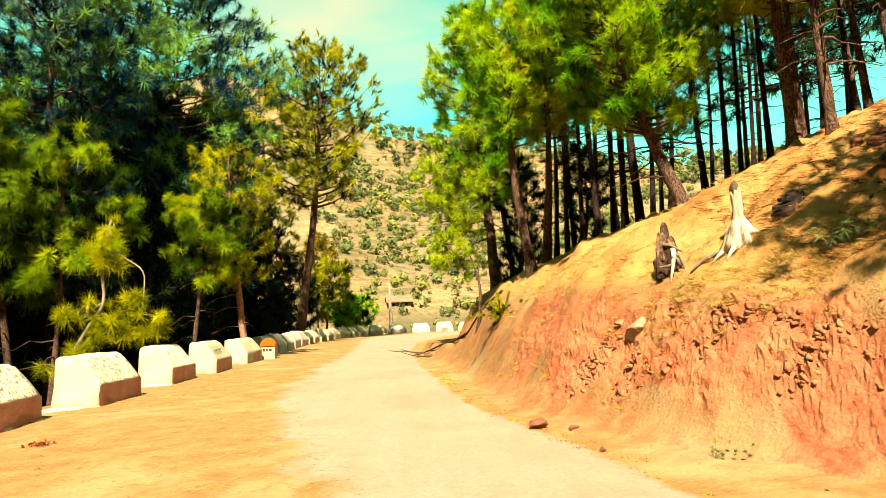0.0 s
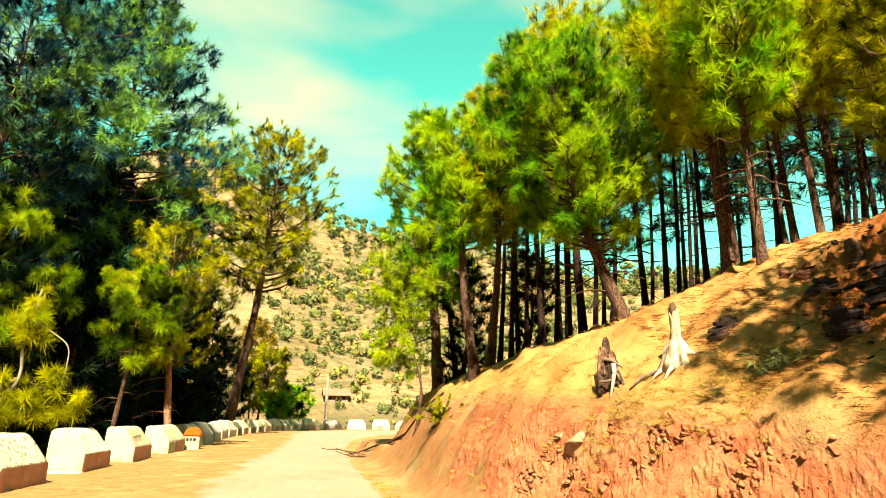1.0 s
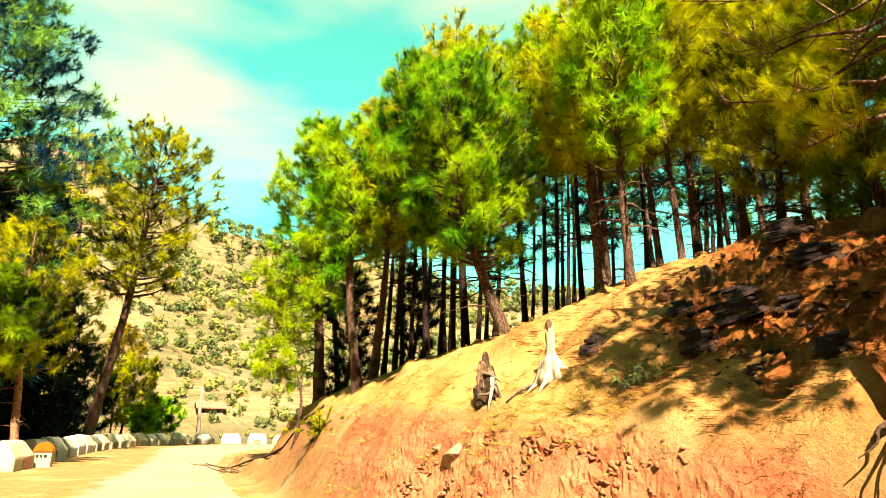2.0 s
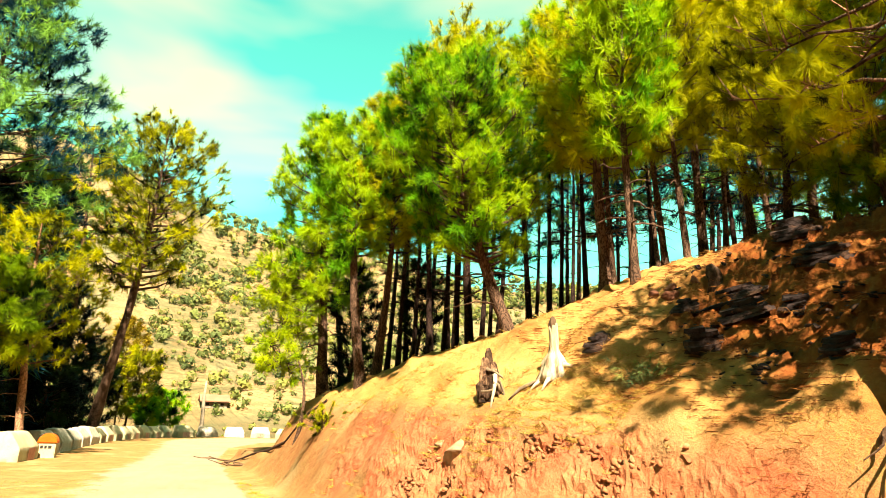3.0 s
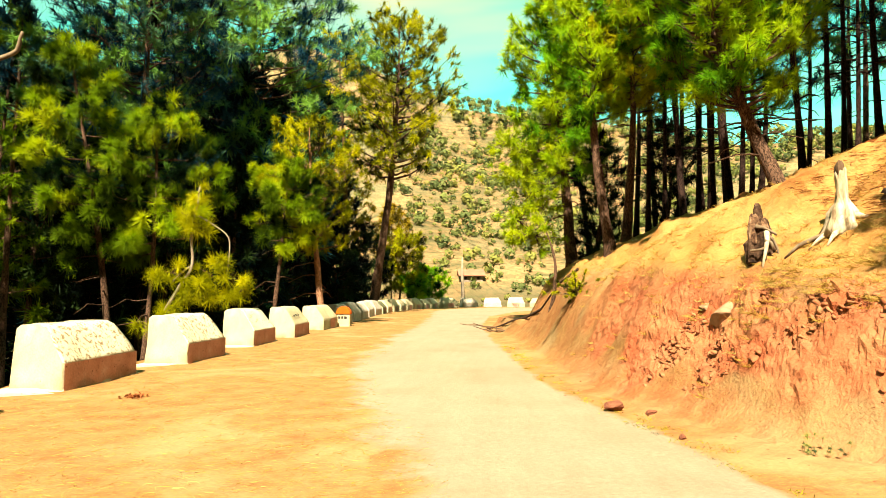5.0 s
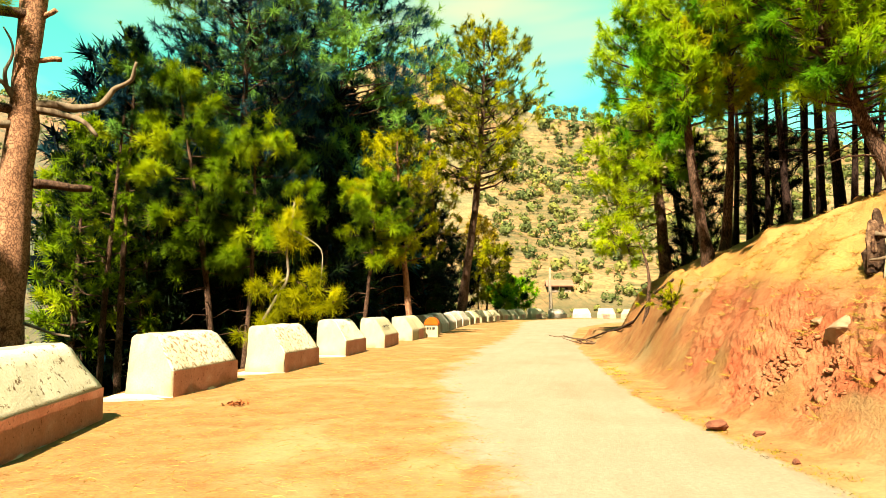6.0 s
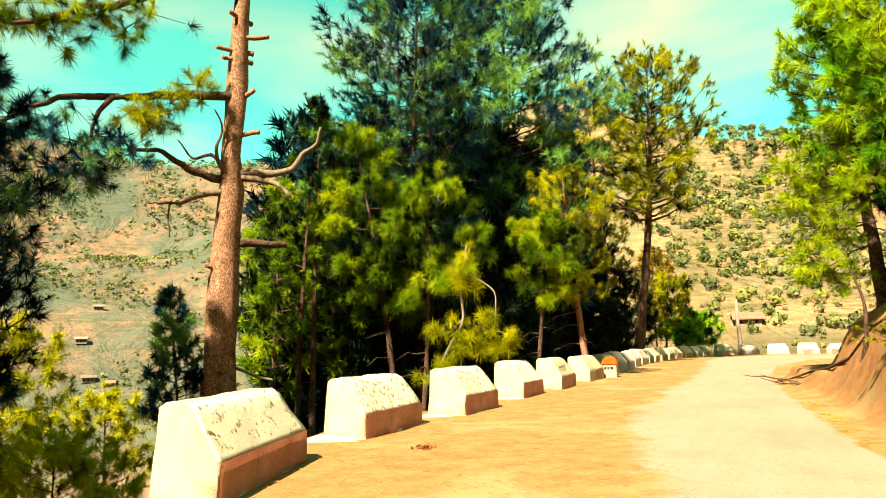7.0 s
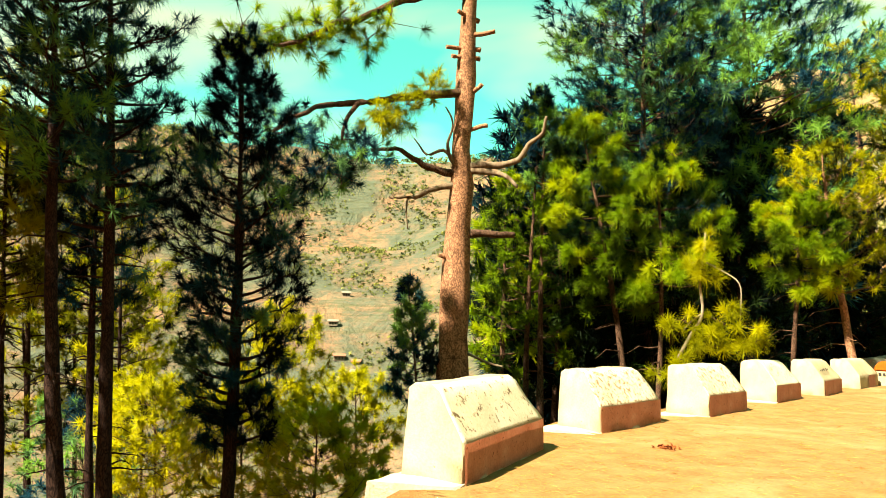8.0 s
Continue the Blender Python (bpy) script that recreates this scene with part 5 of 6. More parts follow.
pine(6.11, 26.15, 15.24, 8.76, 1.77, (-0.00, 0.00), trunk=0.11, mat=NEEDLE_GREEN, shape='round', limbs=36, tufts=10, size=0.5, needles=32, width=0.04, dead=12, bark=SHADED_BARK, rise=0.3)
pine(6.38, 24.03, 14.82, 8.50, 1.65, (-0.00, 0.00), trunk=0.11, mat=NEEDLE_GREEN, shape='round', limbs=36, tufts=10, size=0.5, needles=32, width=0.04, dead=12, bark=SHADED_BARK, rise=0.3)
pine(7.77, 25.71, 17.13, 9.35, 1.79, (-0.00, 0.00), trunk=0.11, mat=NEEDLE_GREEN, shape='round', limbs=36, tufts=10, size=0.5, needles=32, width=0.04, dead=12, bark=SHADED_BARK, rise=0.3)
pine(9.43, 26.22, 18.39, 9.69, 1.87, (0.00, -0.00), trunk=0.11, mat=NEEDLE_GREEN, shape='round', limbs=36, tufts=10, size=0.5, needles=32, width=0.04, dead=12, bark=SHADED_BARK, rise=0.3)
pine(15.01, 21.10, 17.19, 9.90, 1.72, (0.00, -0.00), trunk=0.10, mat=NEEDLE_DEEP, shape='round', limbs=34, tufts=10, size=0.5, needles=36, width=0.04, dead=10, rise=0.2, label='dark pine deeper in the grove beyond the rim')
pine(17.18, 20.71, 17.95, 9.08, 2.51, (0.00, -0.00), trunk=0.10, mat=NEEDLE_DEEP, shape='round', limbs=34, tufts=10, size=0.5, needles=36, width=0.04, dead=10, rise=0.2, label='dark pine deeper in the grove beyond the rim')
pine(16.85, 18.36, 16.17, 8.41, 2.05, (0.00, -0.00), trunk=0.10, mat=NEEDLE_DEEP, shape='round', limbs=34, tufts=10, size=0.5, needles=36, width=0.04, dead=10, rise=0.2, label='dark pine deeper in the grove beyond the rim')
pine(18.66, 18.00, 16.59, 8.30, 2.30, (0.00, -0.00), trunk=0.10, mat=NEEDLE_DEEP, shape='round', limbs=34, tufts=10, size=0.5, needles=36, width=0.04, dead=10, rise=0.2, label='dark pine deeper in the grove beyond the rim')
pine(13.26, 24.53, 17.64, 9.93, 1.88, (0.00, -0.00), trunk=0.10, mat=NEEDLE_DEEP, shape='round', limbs=34, tufts=10, size=0.5, needles=36, width=0.04, dead=10, rise=0.2, label='dark pine deeper in the grove beyond the rim')
pine(15.77, 25.39, 18.92, 10.75, 2.00, (0.00, -0.00), trunk=0.10, mat=NEEDLE_DEEP, shape='round', limbs=34, tufts=10, size=0.5, needles=36, width=0.04, dead=10, rise=0.2, label='dark pine deeper in the grove beyond the rim')
pine(18.44, 15.26, 14.78, 7.55, 2.03, (0.00, -0.00), trunk=0.10, mat=NEEDLE_DEEP, shape='round', limbs=34, tufts=10, size=0.5, needles=36, width=0.04, dead=10, rise=0.2, label='dark pine deeper in the grove beyond the rim')
pine(15.34, 15.65, 15.34, 7.89, 1.58, (0.00, -0.00), trunk=0.10, mat=NEEDLE_DEEP, shape='round', limbs=34, tufts=10, size=0.5, needles=36, width=0.04, dead=10, rise=0.2, label='dark pine deeper in the grove beyond the rim')
# the next two have shade put into their needle colour as well
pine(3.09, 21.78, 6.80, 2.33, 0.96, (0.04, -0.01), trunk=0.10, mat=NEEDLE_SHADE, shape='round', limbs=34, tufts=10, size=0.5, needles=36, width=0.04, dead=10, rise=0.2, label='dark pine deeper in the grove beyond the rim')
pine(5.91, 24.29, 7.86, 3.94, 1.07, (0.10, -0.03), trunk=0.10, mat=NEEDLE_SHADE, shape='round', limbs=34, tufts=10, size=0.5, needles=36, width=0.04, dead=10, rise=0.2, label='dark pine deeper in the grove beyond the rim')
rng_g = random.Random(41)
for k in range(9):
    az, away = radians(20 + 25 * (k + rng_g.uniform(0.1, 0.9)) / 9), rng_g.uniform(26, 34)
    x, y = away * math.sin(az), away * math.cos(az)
    pine(x, y, 1.4 + away * rng_g.uniform(0.42, 0.55), 1.4 + away * (0.24 + 0.012 * k), rng_g.uniform(1.4, 2.0), (0.2, 0.0), trunk=0.12, mat=NEEDLE_DEEP, tone=-0.1, bark=SHADED_BARK, shape='tower', limbs=28, tufts=8,
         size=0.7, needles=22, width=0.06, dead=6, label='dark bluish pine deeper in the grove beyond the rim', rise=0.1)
root_pine = pine(4.99, 3.82, 8.84, 4.0, 1.75, (0.85, -0.50), trunk=0.095, mat=NEEDLE_GOLD, tone=0.08, shape='flat', limbs=64, tufts=15, size=0.25, needles=92, width=0.007, fine=True, dead=2, bend=0.12, bark=BARK_BIG, label='pine with pale scaly trunk and exposed roots on the bank', rise=0.0, sag=0.45, limb_parts=True)

# unseen pines added behind the viewer to shade the bank and the trees below the road
for x, y, top, low, r in ((9.9, 0.9, 12.0, 7.6, 2.5), (9.2, 3.1, 12.0, 8.0, 2.1), (11.5, 2.0, 12.5, 6.5, 2.8), (13.5, 3.6, 14.0, 7.0, 2.8), (9.2, -1.6, 14.0, 9.0, 2.6),
                          (-16.2, -1.9, 20.0, 6.5, 3.0), (-17.3, -2.8, 20.0, 9.0, 1.8), (-13.2, -2.4, 17.0, 6.0, 2.6)):
    pine(x, y, top, low, r, (0.3, 0.2), trunk=0.16, mat=NEEDLE_GREEN, limbs=42, tufts=12, size=0.85, needles=18, width=0.20)


# ---- limbs of the big pine ----
def limb(tree, name, points, r0, r1, mat, label="", seed=0, seg=8):
    """A gnarled limb through points given in the world."""
    o = tree.matrix_basis.translation
    pts = [Vector(p) - o for p in points]
    fine = []
    for i in range(len(pts) - 1):
        a, b, c, d = pts[max(i - 1, 0)], pts[i], pts[i + 1], pts[min(i + 2, len(pts) - 1)]
        for k in range(4):
            t = k / 4
            fine.append(0.5 * (2 * b + (c - a) * t + (2 * a - 5 * b + 4 * c - d) * t * t + (3 * b - a - 3 * c + d) * t ** 3))
    fine.append(pts[-1])
    n = len(fine)
    fine = [p + noise.noise_vector(p * 2.1 + Vector((seed, 0, 0))) * r0 * 0.7 * min(1, i / 3) for i, p in enumerate(fine)]
    bm = bmesh.new()
    tube_mesh(bm, fine, [r0 + (r1 - r0) * (i / (n - 1)) ** 0.8 for i in range(n)], seg, True, 0.10, seed)
    return part(name, bm, mat, tree, label)


limb(big_pine, "limb", [(-15.18, 14.38, 9.45), (-15.80, 13.42, 9.39), (-16.37, 12.46, 9.07), (-16.87, 11.49, 8.81), (-17.22, 10.65, 8.62), (-17.34, 10.12, 8.44), (-17.52, 9.46, 7.92), (-17.67, 8.82, 7.38)], 0.17, 0.05, BARK, seed=1)
limb(big_pine, "limb", [(-16.78, 11.3, 8.75), (-16.90, 10.93, 8.08), (-16.95, 10.85, 7.43)], 0.09, 0.04, BARK, seed=2)
limb(big_pine, "limb", [(-15.15, 14.4, 6.77), (-15.56, 13.65, 6.75), (-15.83, 13.03, 7.00), (-16.13, 12.34, 7.30), (-16.46, 11.58, 7.26)], 0.16, 0.05, BARK, seed=3)
limb(big_pine, "dead_limb", [(-15.15, 14.4, 6.45), (-15.56, 13.55, 6.11), (-15.88, 12.76, 5.78), (-16.06, 12.11, 5.75)], 0.13, 0.04, DEADWOOD, "broken bare grey limb", 4)
limb(big_pine, "dead_limb", [(-15.97, 12.76, 5.82), (-15.97, 12.71, 5.32), (-15.93, 12.76, 4.78)], 0.04, 0.02, DEADWOOD, "hanging bare twig", 5, 5)
limb(big_pine, "dead_limb", [(-15.05, 14.5, 6.93), (-14.26, 15.07, 6.97), (-13.71, 15.41, 7.08), (-13.36, 15.55, 7.60), (-12.91, 15.76, 7.91), (-12.77, 15.71, 8.44)], 0.15, 0.04, DEADWOOD, "twisted bare pale limb", 6)
limb(big_pine, "dead_limb", [(-15.05, 14.5, 6.81), (-14.01, 14.93, 6.65), (-13.34, 14.99, 6.08)], 0.13, 0.05, DEADWOOD, "twisted bare pale limb", 7)
limb(big_pine, "dead_limb", [(-15.10, 14.4, 6.87), (-15.31, 14.04, 7.12), (-15.32, 13.84, 7.59), (-15.14, 13.85, 8.18), (-15.18, 13.62, 8.80)], 0.10, 0.02, DEADWOOD, "curled bare pale limb", 8)
limb(big_pine, "dead_limb", [(-15.2, 14.3, 6.9), (-15.45, 13.75, 7.45), (-15.75, 13.35, 7.25), (-15.95, 12.95, 7.75)], 0.09, 0.02, DEADWOOD, "curled bare pale limb", 9)
limb(big_pine, "limb", [(-15.0, 14.6, 4.76), (-14.57, 15.16, 4.73), (-14.10, 15.78, 4.72)], 0.14, 0.10, BARK, seed=10)
limb(big_pine, "limb", [(-14.95, 14.58, 13.29), (-15.66, 13.46, 12.83), (-16.30, 12.30, 12.33), (-16.73, 11.27, 11.58), (-17.00, 10.40, 11.10), (-17.30, 9.40, 10.37), (-17.53, 8.41, 9.98)], 0.18, 0.05, BARK, seed=11)
limb(big_pine, "limb", [(-15.02, 14.51, 0.93), (-14.30, 14.66, 0.70), (-13.65, 14.71, 0.55)], 0.05, 0.03, DEADWOOD, seed=12)
for a, b in (((-15.05, 14.5, 11.02), (-15.42, 13.80, 11.0)), ((-15.06, 14.48, 10.72), (-15.29, 13.94, 10.7)), ((-14.85, 14.68, 11.52), (-14.28, 14.95, 11.53)), ((-14.9, 14.62, 8.25), (-14.43, 14.81, 8.28)),
             ((-14.9, 14.65, 9.51), (-14.59, 14.66, 9.69)), ((-15.25, 14.3, 3.74), (-15.49, 13.73, 4.0)), ((-15.05, 14.5, 12.17), (-15.11, 14.0, 12.22))):
    inner = Vector(a) - (Vector(b) - Vector(a)).normalized() * 0.4
    limb(big_pine, "stub", [inner, a, b], 0.09, 0.07, BARK_BIG, "broken branch stub", seed=int(a[2] * 10), seg=7)


def foliage_at(tree, spots, per, reach, size, needles, width, mat, seed, low=0.0):
    """Needle tufts on short twigs gathered about places given in the world."""
    rng = np.random.default_rng(seed)
    o = np.array(tree.matrix_basis.translation)
    base = np.repeat(np.array(spots) - o, per, 0)
    off = rng.normal(size=base.shape) * reach * np.array([1, 1, 0.7])
    c = base + off
    soup = Soup()
    soup.add(*rods(base, c, 0.016, 0.006))
    soup.made("twigwork", BARK, tree)["kind"] = "stuff"
    needle_mesh("needles", c, unit(off + np.array([0, 0, 0.25])), size * rng.uniform(0.8, 1.2, len(c)), needles, width, mat, tree, rng, tones=rng.uniform(low, 1, len(c)))["kind"] = "stuff"


foliage_at(big_pine, [(-16.11, 12.05, 8.63), (-16.42, 11.63, 8.33), (-15.78, 12.47, 8.75), (-15.32, 13.01, 9.43), (-16.2, 12.1, 8.2)], 9, 0.32, 0.45, 90, 0.02, NEEDLE_GOLD, 201, 0.3)
foliage_at(big_pine, [(-17.49, 9.97, 7.46), (-17.72, 9.57, 7.9), (-17.95, 9.14, 7.53), (-17.22, 10.42, 7.3), (-16.81, 11.07, 7.5), (-16.57, 11.77, 7.33), (-16.77, 11.48, 7.07), (-17.06, 11.06, 6.76),
                      (-17.52, 10.33, 6.53), (-17.68, 10.05, 6.1), (-17.14, 10.93, 6.4)], 9, 0.42, 0.44, 80, 0.022, NEEDLE_DEEP, 202)
foliage_at(big_pine, [(-16.08, 11.92, 11.42), (-16.49, 11.36, 10.8), (-16.80, 10.90, 11.13), (-17.08, 10.46, 10.88), (-17.43, 9.88, 10.34), (-17.61, 9.57, 10.57), (-18.00, 8.82, 10.27), (-18.37, 8.03, 10.8),
                      (-18.21, 8.38, 10.10), (-18.55, 7.62, 10.23), (-17.01, 10.59, 11.5), (-17.86, 9.09, 10.9), (-17.37, 9.99, 11.2)], 9, 0.45, 0.44, 80, 0.022, NEEDLE_GREEN, 203)

foliage_at(corner_pine, [(0.53, 21.24, 5.51), (0.86, 21.24, 4.56), (0.53, 21.24, 3.81), (1.09, 21.23, 3.24), (1.46, 21.20, 4.94), (0.30, 21.25, 6.48), (1.81, 21.18, 5.89), (1.15, 21.21, 6.09), (0.76, 21.24, 3.30), (1.34, 21.21, 4.19), (0.88, 21.25, 5.28), (0.62, 21.25, 6.03), (1.50, 21.25, 6.65)], 24, 0.40, 0.27, 60, 0.022, NEEDLE_GREEN, 205, 0.6)
for p in ((0.50, 21.24, 5.40), (0.69, 21.24, 4.03), (0.25, 21.25, 6.40), (1.00, 21.25, 3.40)):
    a = Vector((2.31, 21.38, p[2] + 0.6))
    limb(corner_pine, "limb", [a, (a + Vector(p)) / 2 + Vector((0, 0, 0.12)), p], 0.035, 0.012, BARK, seed=int(p[2] * 10), seg=6)

# sunlit pine sapling leaning out behind the blocks
sapling = thing("pine_sapling", (-9.18, 16.86, height(-9.18, 16.86) - 0.2), "small sunlit pine sapling with pale crooked stems behind the blocks", "tree", "pines")
limb(sapling, "stem", [(-9.2, 16.86, height(-9.18, 16.86) - 0.2), (-9.18, 16.86, -0.04), (-9.16, 16.87, 0.77), (-9.04, 16.93, 1.25), (-8.72, 17.10, 1.91), (-8.58, 17.17, 2.40), (-8.63, 17.14, 3.07), (-8.50, 17.21, 3.90), (-8.45, 17.23, 4.41)], 0.065, 0.025, PALE_STEM, seed=60, seg=7)
limb(sapling, "stem", [(-8.64, 17.14, 2.15), (-8.90, 17.01, 1.91), (-9.07, 16.92, 1.66)], 0.03, 0.015, PALE_STEM, seed=61, seg=6)
limb(sapling, "stem", [(-8.46, 17.23, 3.57), (-8.08, 17.41, 3.31), (-7.73, 17.56, 2.98), (-7.71, 17.57, 2.39), (-7.79, 17.54, 1.89)], 0.03, 0.012, PALE_STEM, seed=62, seg=6)
foliage_at(sapling, [(-8.41, 17.03, 4.13), (-8.52, 16.98, 3.38), (-8.30, 17.08, 3.21), (-8.66, 16.90, 3.54), (-8.95, 16.75, 1.99), (-9.23, 16.60, 1.83), (-9.02, 16.72, 0.93), (-8.66, 16.90, 1.25), (-9.30, 16.56, 0.62),
                     (-8.23, 17.12, 1.32), (-7.78, 17.32, 2.22), (-7.48, 17.45, 1.80), (-8.00, 17.22, 1.89), (-7.33, 17.52, 1.47), (-7.63, 17.39, 1.40), (-8.37, 17.05, 1.57)], 4, 0.16, 0.38, 130, 0.016, NEEDLE_GOLD, 204, 0.35)

# exposed roots of the pine on the bank
rx, ry, rz = root_pine.matrix_basis.translation
rr = random.Random(31)
for k in range(13):
    turn, drop = rr.uniform(-3.4, 0.4), rr.uniform(0.3, 0.85)
    out = Vector((math.cos(turn), math.sin(turn), 0)) * rr.uniform(0.2, 0.62)
    a = Vector((rx, ry, rz + 0.36)) + out * 0.2
    m = a + out * 0.55 + Vector((rr.uniform(-0.05, 0.05), rr.uniform(-0.05, 0.05), -0.12 * drop))
    e = a + out * 0.9 + Vector((rr.uniform(-0.1, 0.1), rr.uniform(-0.1, 0.1), -0.75 * drop))
    limb(root_pine, "root", [a, m, (m + e) / 2 + Vector((rr.uniform(-0.06, 0.06), rr.uniform(-0.06, 0.06), 0)), e], rr.uniform(0.010, 0.03), 0.005, (CHARRED, TWIG, TWIG, DEADWOOD)[k % 4], "bare exposed root", 30 + k, 6)


# ---- old stumps on the slope ----
def lobed(profile, lobes, depth, seed, seg=28):
    """An upright trunk with ridged sides: profile rows are height, radius, how far the ridges stand out."""
    bm = bmesh.new()
    rings = []
    for h, r, k in profile:
        ring = []
        for i in range(seg):
            a = math.tau * i / seg
            rr = r * (1 + k * depth * math.cos(lobes * a + seed + 0.8 * math.sin(2 * a + seed)))
            n = noise.noise(Vector((math.cos(a) * 2.2, math.sin(a) * 2.2, h * 1.6 + seed))) + 0.6 * noise.noise(Vector((math.cos(a) * 6, math.sin(a) * 6, h * 3.0 - seed)))
            rr *= 1 + 0.22 * n
            top = 0.05 * noise.noise(Vector((math.cos(a) * 3, math.sin(a) * 3, seed))) if h > 0.4 else 0
            ring.append(bm.verts.new((rr * math.cos(a), rr * math.sin(a), h + top)))
        rings.append(ring)
    for r0, r1 in zip(rings, rings[1:]):
        for i in range(seg):
            bm.faces.new((r0[i], r0[(i + 1) % seg], r1[(i + 1) % seg], r1[i]))
    bm.faces.new(rings[-1])
    bm.faces.new(rings[0][::-1])
    return bm


def grey_stump(x, y):
    z = height(x, y)
    st = thing("tree_stump", (x, y, z), "tall pale weathered stump with flared roots on the slope", "tree stump")
    st.scale = (0.95, 0.95, 0.88)
    bm = lobed([(-0.15, 0.22, 1.0), (-0.03, 0.19, 1.0), (0.04, 0.165, 1.0), (0.10, 0.15, 0.9), (0.17, 0.145, 0.8), (0.24, 0.115, 0.7), (0.30, 0.08, 0.6), (0.36, 0.066, 0.6), (0.44, 0.062, 0.6), (0.54, 0.062, 0.6), (0.63, 0.060, 0.6), (0.70, 0.060, 0.7), (0.74, 0.052, 0.9)], 5, 0.26, 1.3)
    roughen(bm, 0.022, 14.0, 3)
    part("trunk", bm, BLEACHED, st)
    for k, (dx, dy, r) in enumerate(((-0.62, 0.22, 0.034), (-0.30, -0.22, 0.04), (0.22, -0.22, 0.045), (0.26, 0.12, 0.04), (-0.40, 0.05, 0.03))):
        gz = [height(x + dx * q, y + dy * q) - z for q in (0.35, 0.7, 1.0)]
        bm = bmesh.new()
        tube_mesh(bm, [(dx * 0.15, dy * 0.15, 0.10), (dx * 0.35, dy * 0.35, gz[0] + 0.05), (dx * 0.55, dy * 0.5, (gz[0] + gz[1]) / 2 + 0.045), (dx * 0.75, dy * 0.8, gz[1] + 0.02), (dx, dy, gz[2] - 0.02)], [r * 1.5, r * 1.1, r, r * 0.7, r * 0.3], 8, True, 0.22, k)
        roughen(bm, 0.012, 14.0, k)
        part("root", bm, BLEACHED if k else DEADWOOD, st)
    bm = lobed([(0.66, 0.050, 0.5), (0.74, 0.058, 0.5), (0.80, 0.050, 0.8), (0.86, 0.022, 1.0)], 4, 0.4, 4.0, 14)
    bmesh.ops.translate(bm, verts=bm.verts, vec=(-0.02, 0, 0))
    part("broken_top", bm, TWIG, st, "brown splintered top")
    return st


grey_stump(4.03, 8.05)


def rotten_snag(x, y):
    z = height(x, y)
    st = thing("rotten_stump", (x, y, z), "dark rotten stump with pale twisted roots on the bank", "tree stump")
    st.scale = (0.74, 0.74, 0.80)
    bm = lobed([(-0.2, 0.17, 1.0), (-0.05, 0.185, 1.0), (0.06, 0.185, 1.0), (0.18, 0.175, 0.9), (0.30, 0.155, 0.9), (0.40, 0.15, 1.0), (0.48, 0.12, 1.0), (0.54, 0.08, 1.0)], 5, 0.34, 2.2)
    roughen(bm, 0.05, 9.0, 8, False)
    part("trunk", bm, CHARRED, st)
    # split slabs standing on the trunk, the tallest a dark knob
    # the last two dark pieces stand in for shaded hollows at the foot
    for k, (px, py, low, h, r, mat) in enumerate(((-0.02, 0.0, 0.45, 0.84, 0.062, CHARRED), (-0.10, -0.05, 0.34, 0.68, 0.07, ROTTEN), (0.09, -0.03, 0.30, 0.62, 0.06, CHARRED), (0.15, -0.05, 0.22, 0.50, 0.05, ROTTEN), (-0.13, -0.09, 0.20, 0.52, 0.06, ROTTEN),
                                                  (0.02, -0.10, 0.36, 0.60, 0.06, ROTTEN), (-0.17, -0.10, -0.10, 0.26, 0.06, CHARRED), (0.17, -0.10, -0.12, 0.24, 0.055, CHARRED))):
        bm = lobed([(low, r * 1.3, 0.8), (low + (h - low) * 0.45, r * 1.15, 0.9), (h - 0.08, r, 1.0), (h - 0.03, r * 0.75, 1.0), (h, r * 0.35, 1.0)], 3, 0.35, 1.0 + k, 12)
        roughen(bm, 0.02, 16.0, 30 + k, False)
        bmesh.ops.translate(bm, verts=bm.verts, vec=(px, py, 0))
        part("splinter", bm, mat, st)
    for k, (pts, r) in enumerate((([(0.04, -0.20, 0.38), (0.02, -0.26, 0.26), (-0.02, -0.30, 0.10), (-0.07, -0.33, -0.06), (-0.10, -0.36, -0.20)], 0.040), ([(-0.01, -0.28, 0.12), (-0.12, -0.28, 0.09), (-0.25, -0.24, 0.08)], 0.026),
                                  ([(0.03, -0.24, 0.32), (0.12, -0.25, 0.27), (0.19, -0.24, 0.12), (0.23, -0.26, -0.05), (0.22, -0.30, -0.18)], 0.028), ([(-0.12, -0.16, 0.47), (0.02, -0.20, 0.44), (0.12, -0.20, 0.38), (0.22, -0.16, 0.34)], 0.032),
                                  ([(-0.02, -0.27, 0.24), (0.08, -0.29, 0.20), (0.10, -0.30, 0.08)], 0.03))):
        bm = bmesh.new()
        tube_mesh(bm, pts, [r * (1 - 0.15 * i) for i in range(len(pts))], 7, True, 0.25, 20 + k)
        roughen(bm, 0.012, 18.0, k)
        part("root", bm, DEADWOOD if k else BLEACHED, st, "pale bare root")
    return st


rotten_snag(3.30, 8.66)
st = thing("burnt_stump", (6.34, 7.49, height(6.34, 7.49)), "short black burnt stump on the slope", "tree stump")
bm = bmesh.new()
tube_mesh(bm, [(0, 0, -0.2), (0, 0, 0.08), (-0.03, 0, 0.2), (-0.07, 0.02, 0.30)], [0.13, 0.11, 0.10, 0.05], 10, True, 0.2, 6)
part("trunk", bm, CHARRED, st)

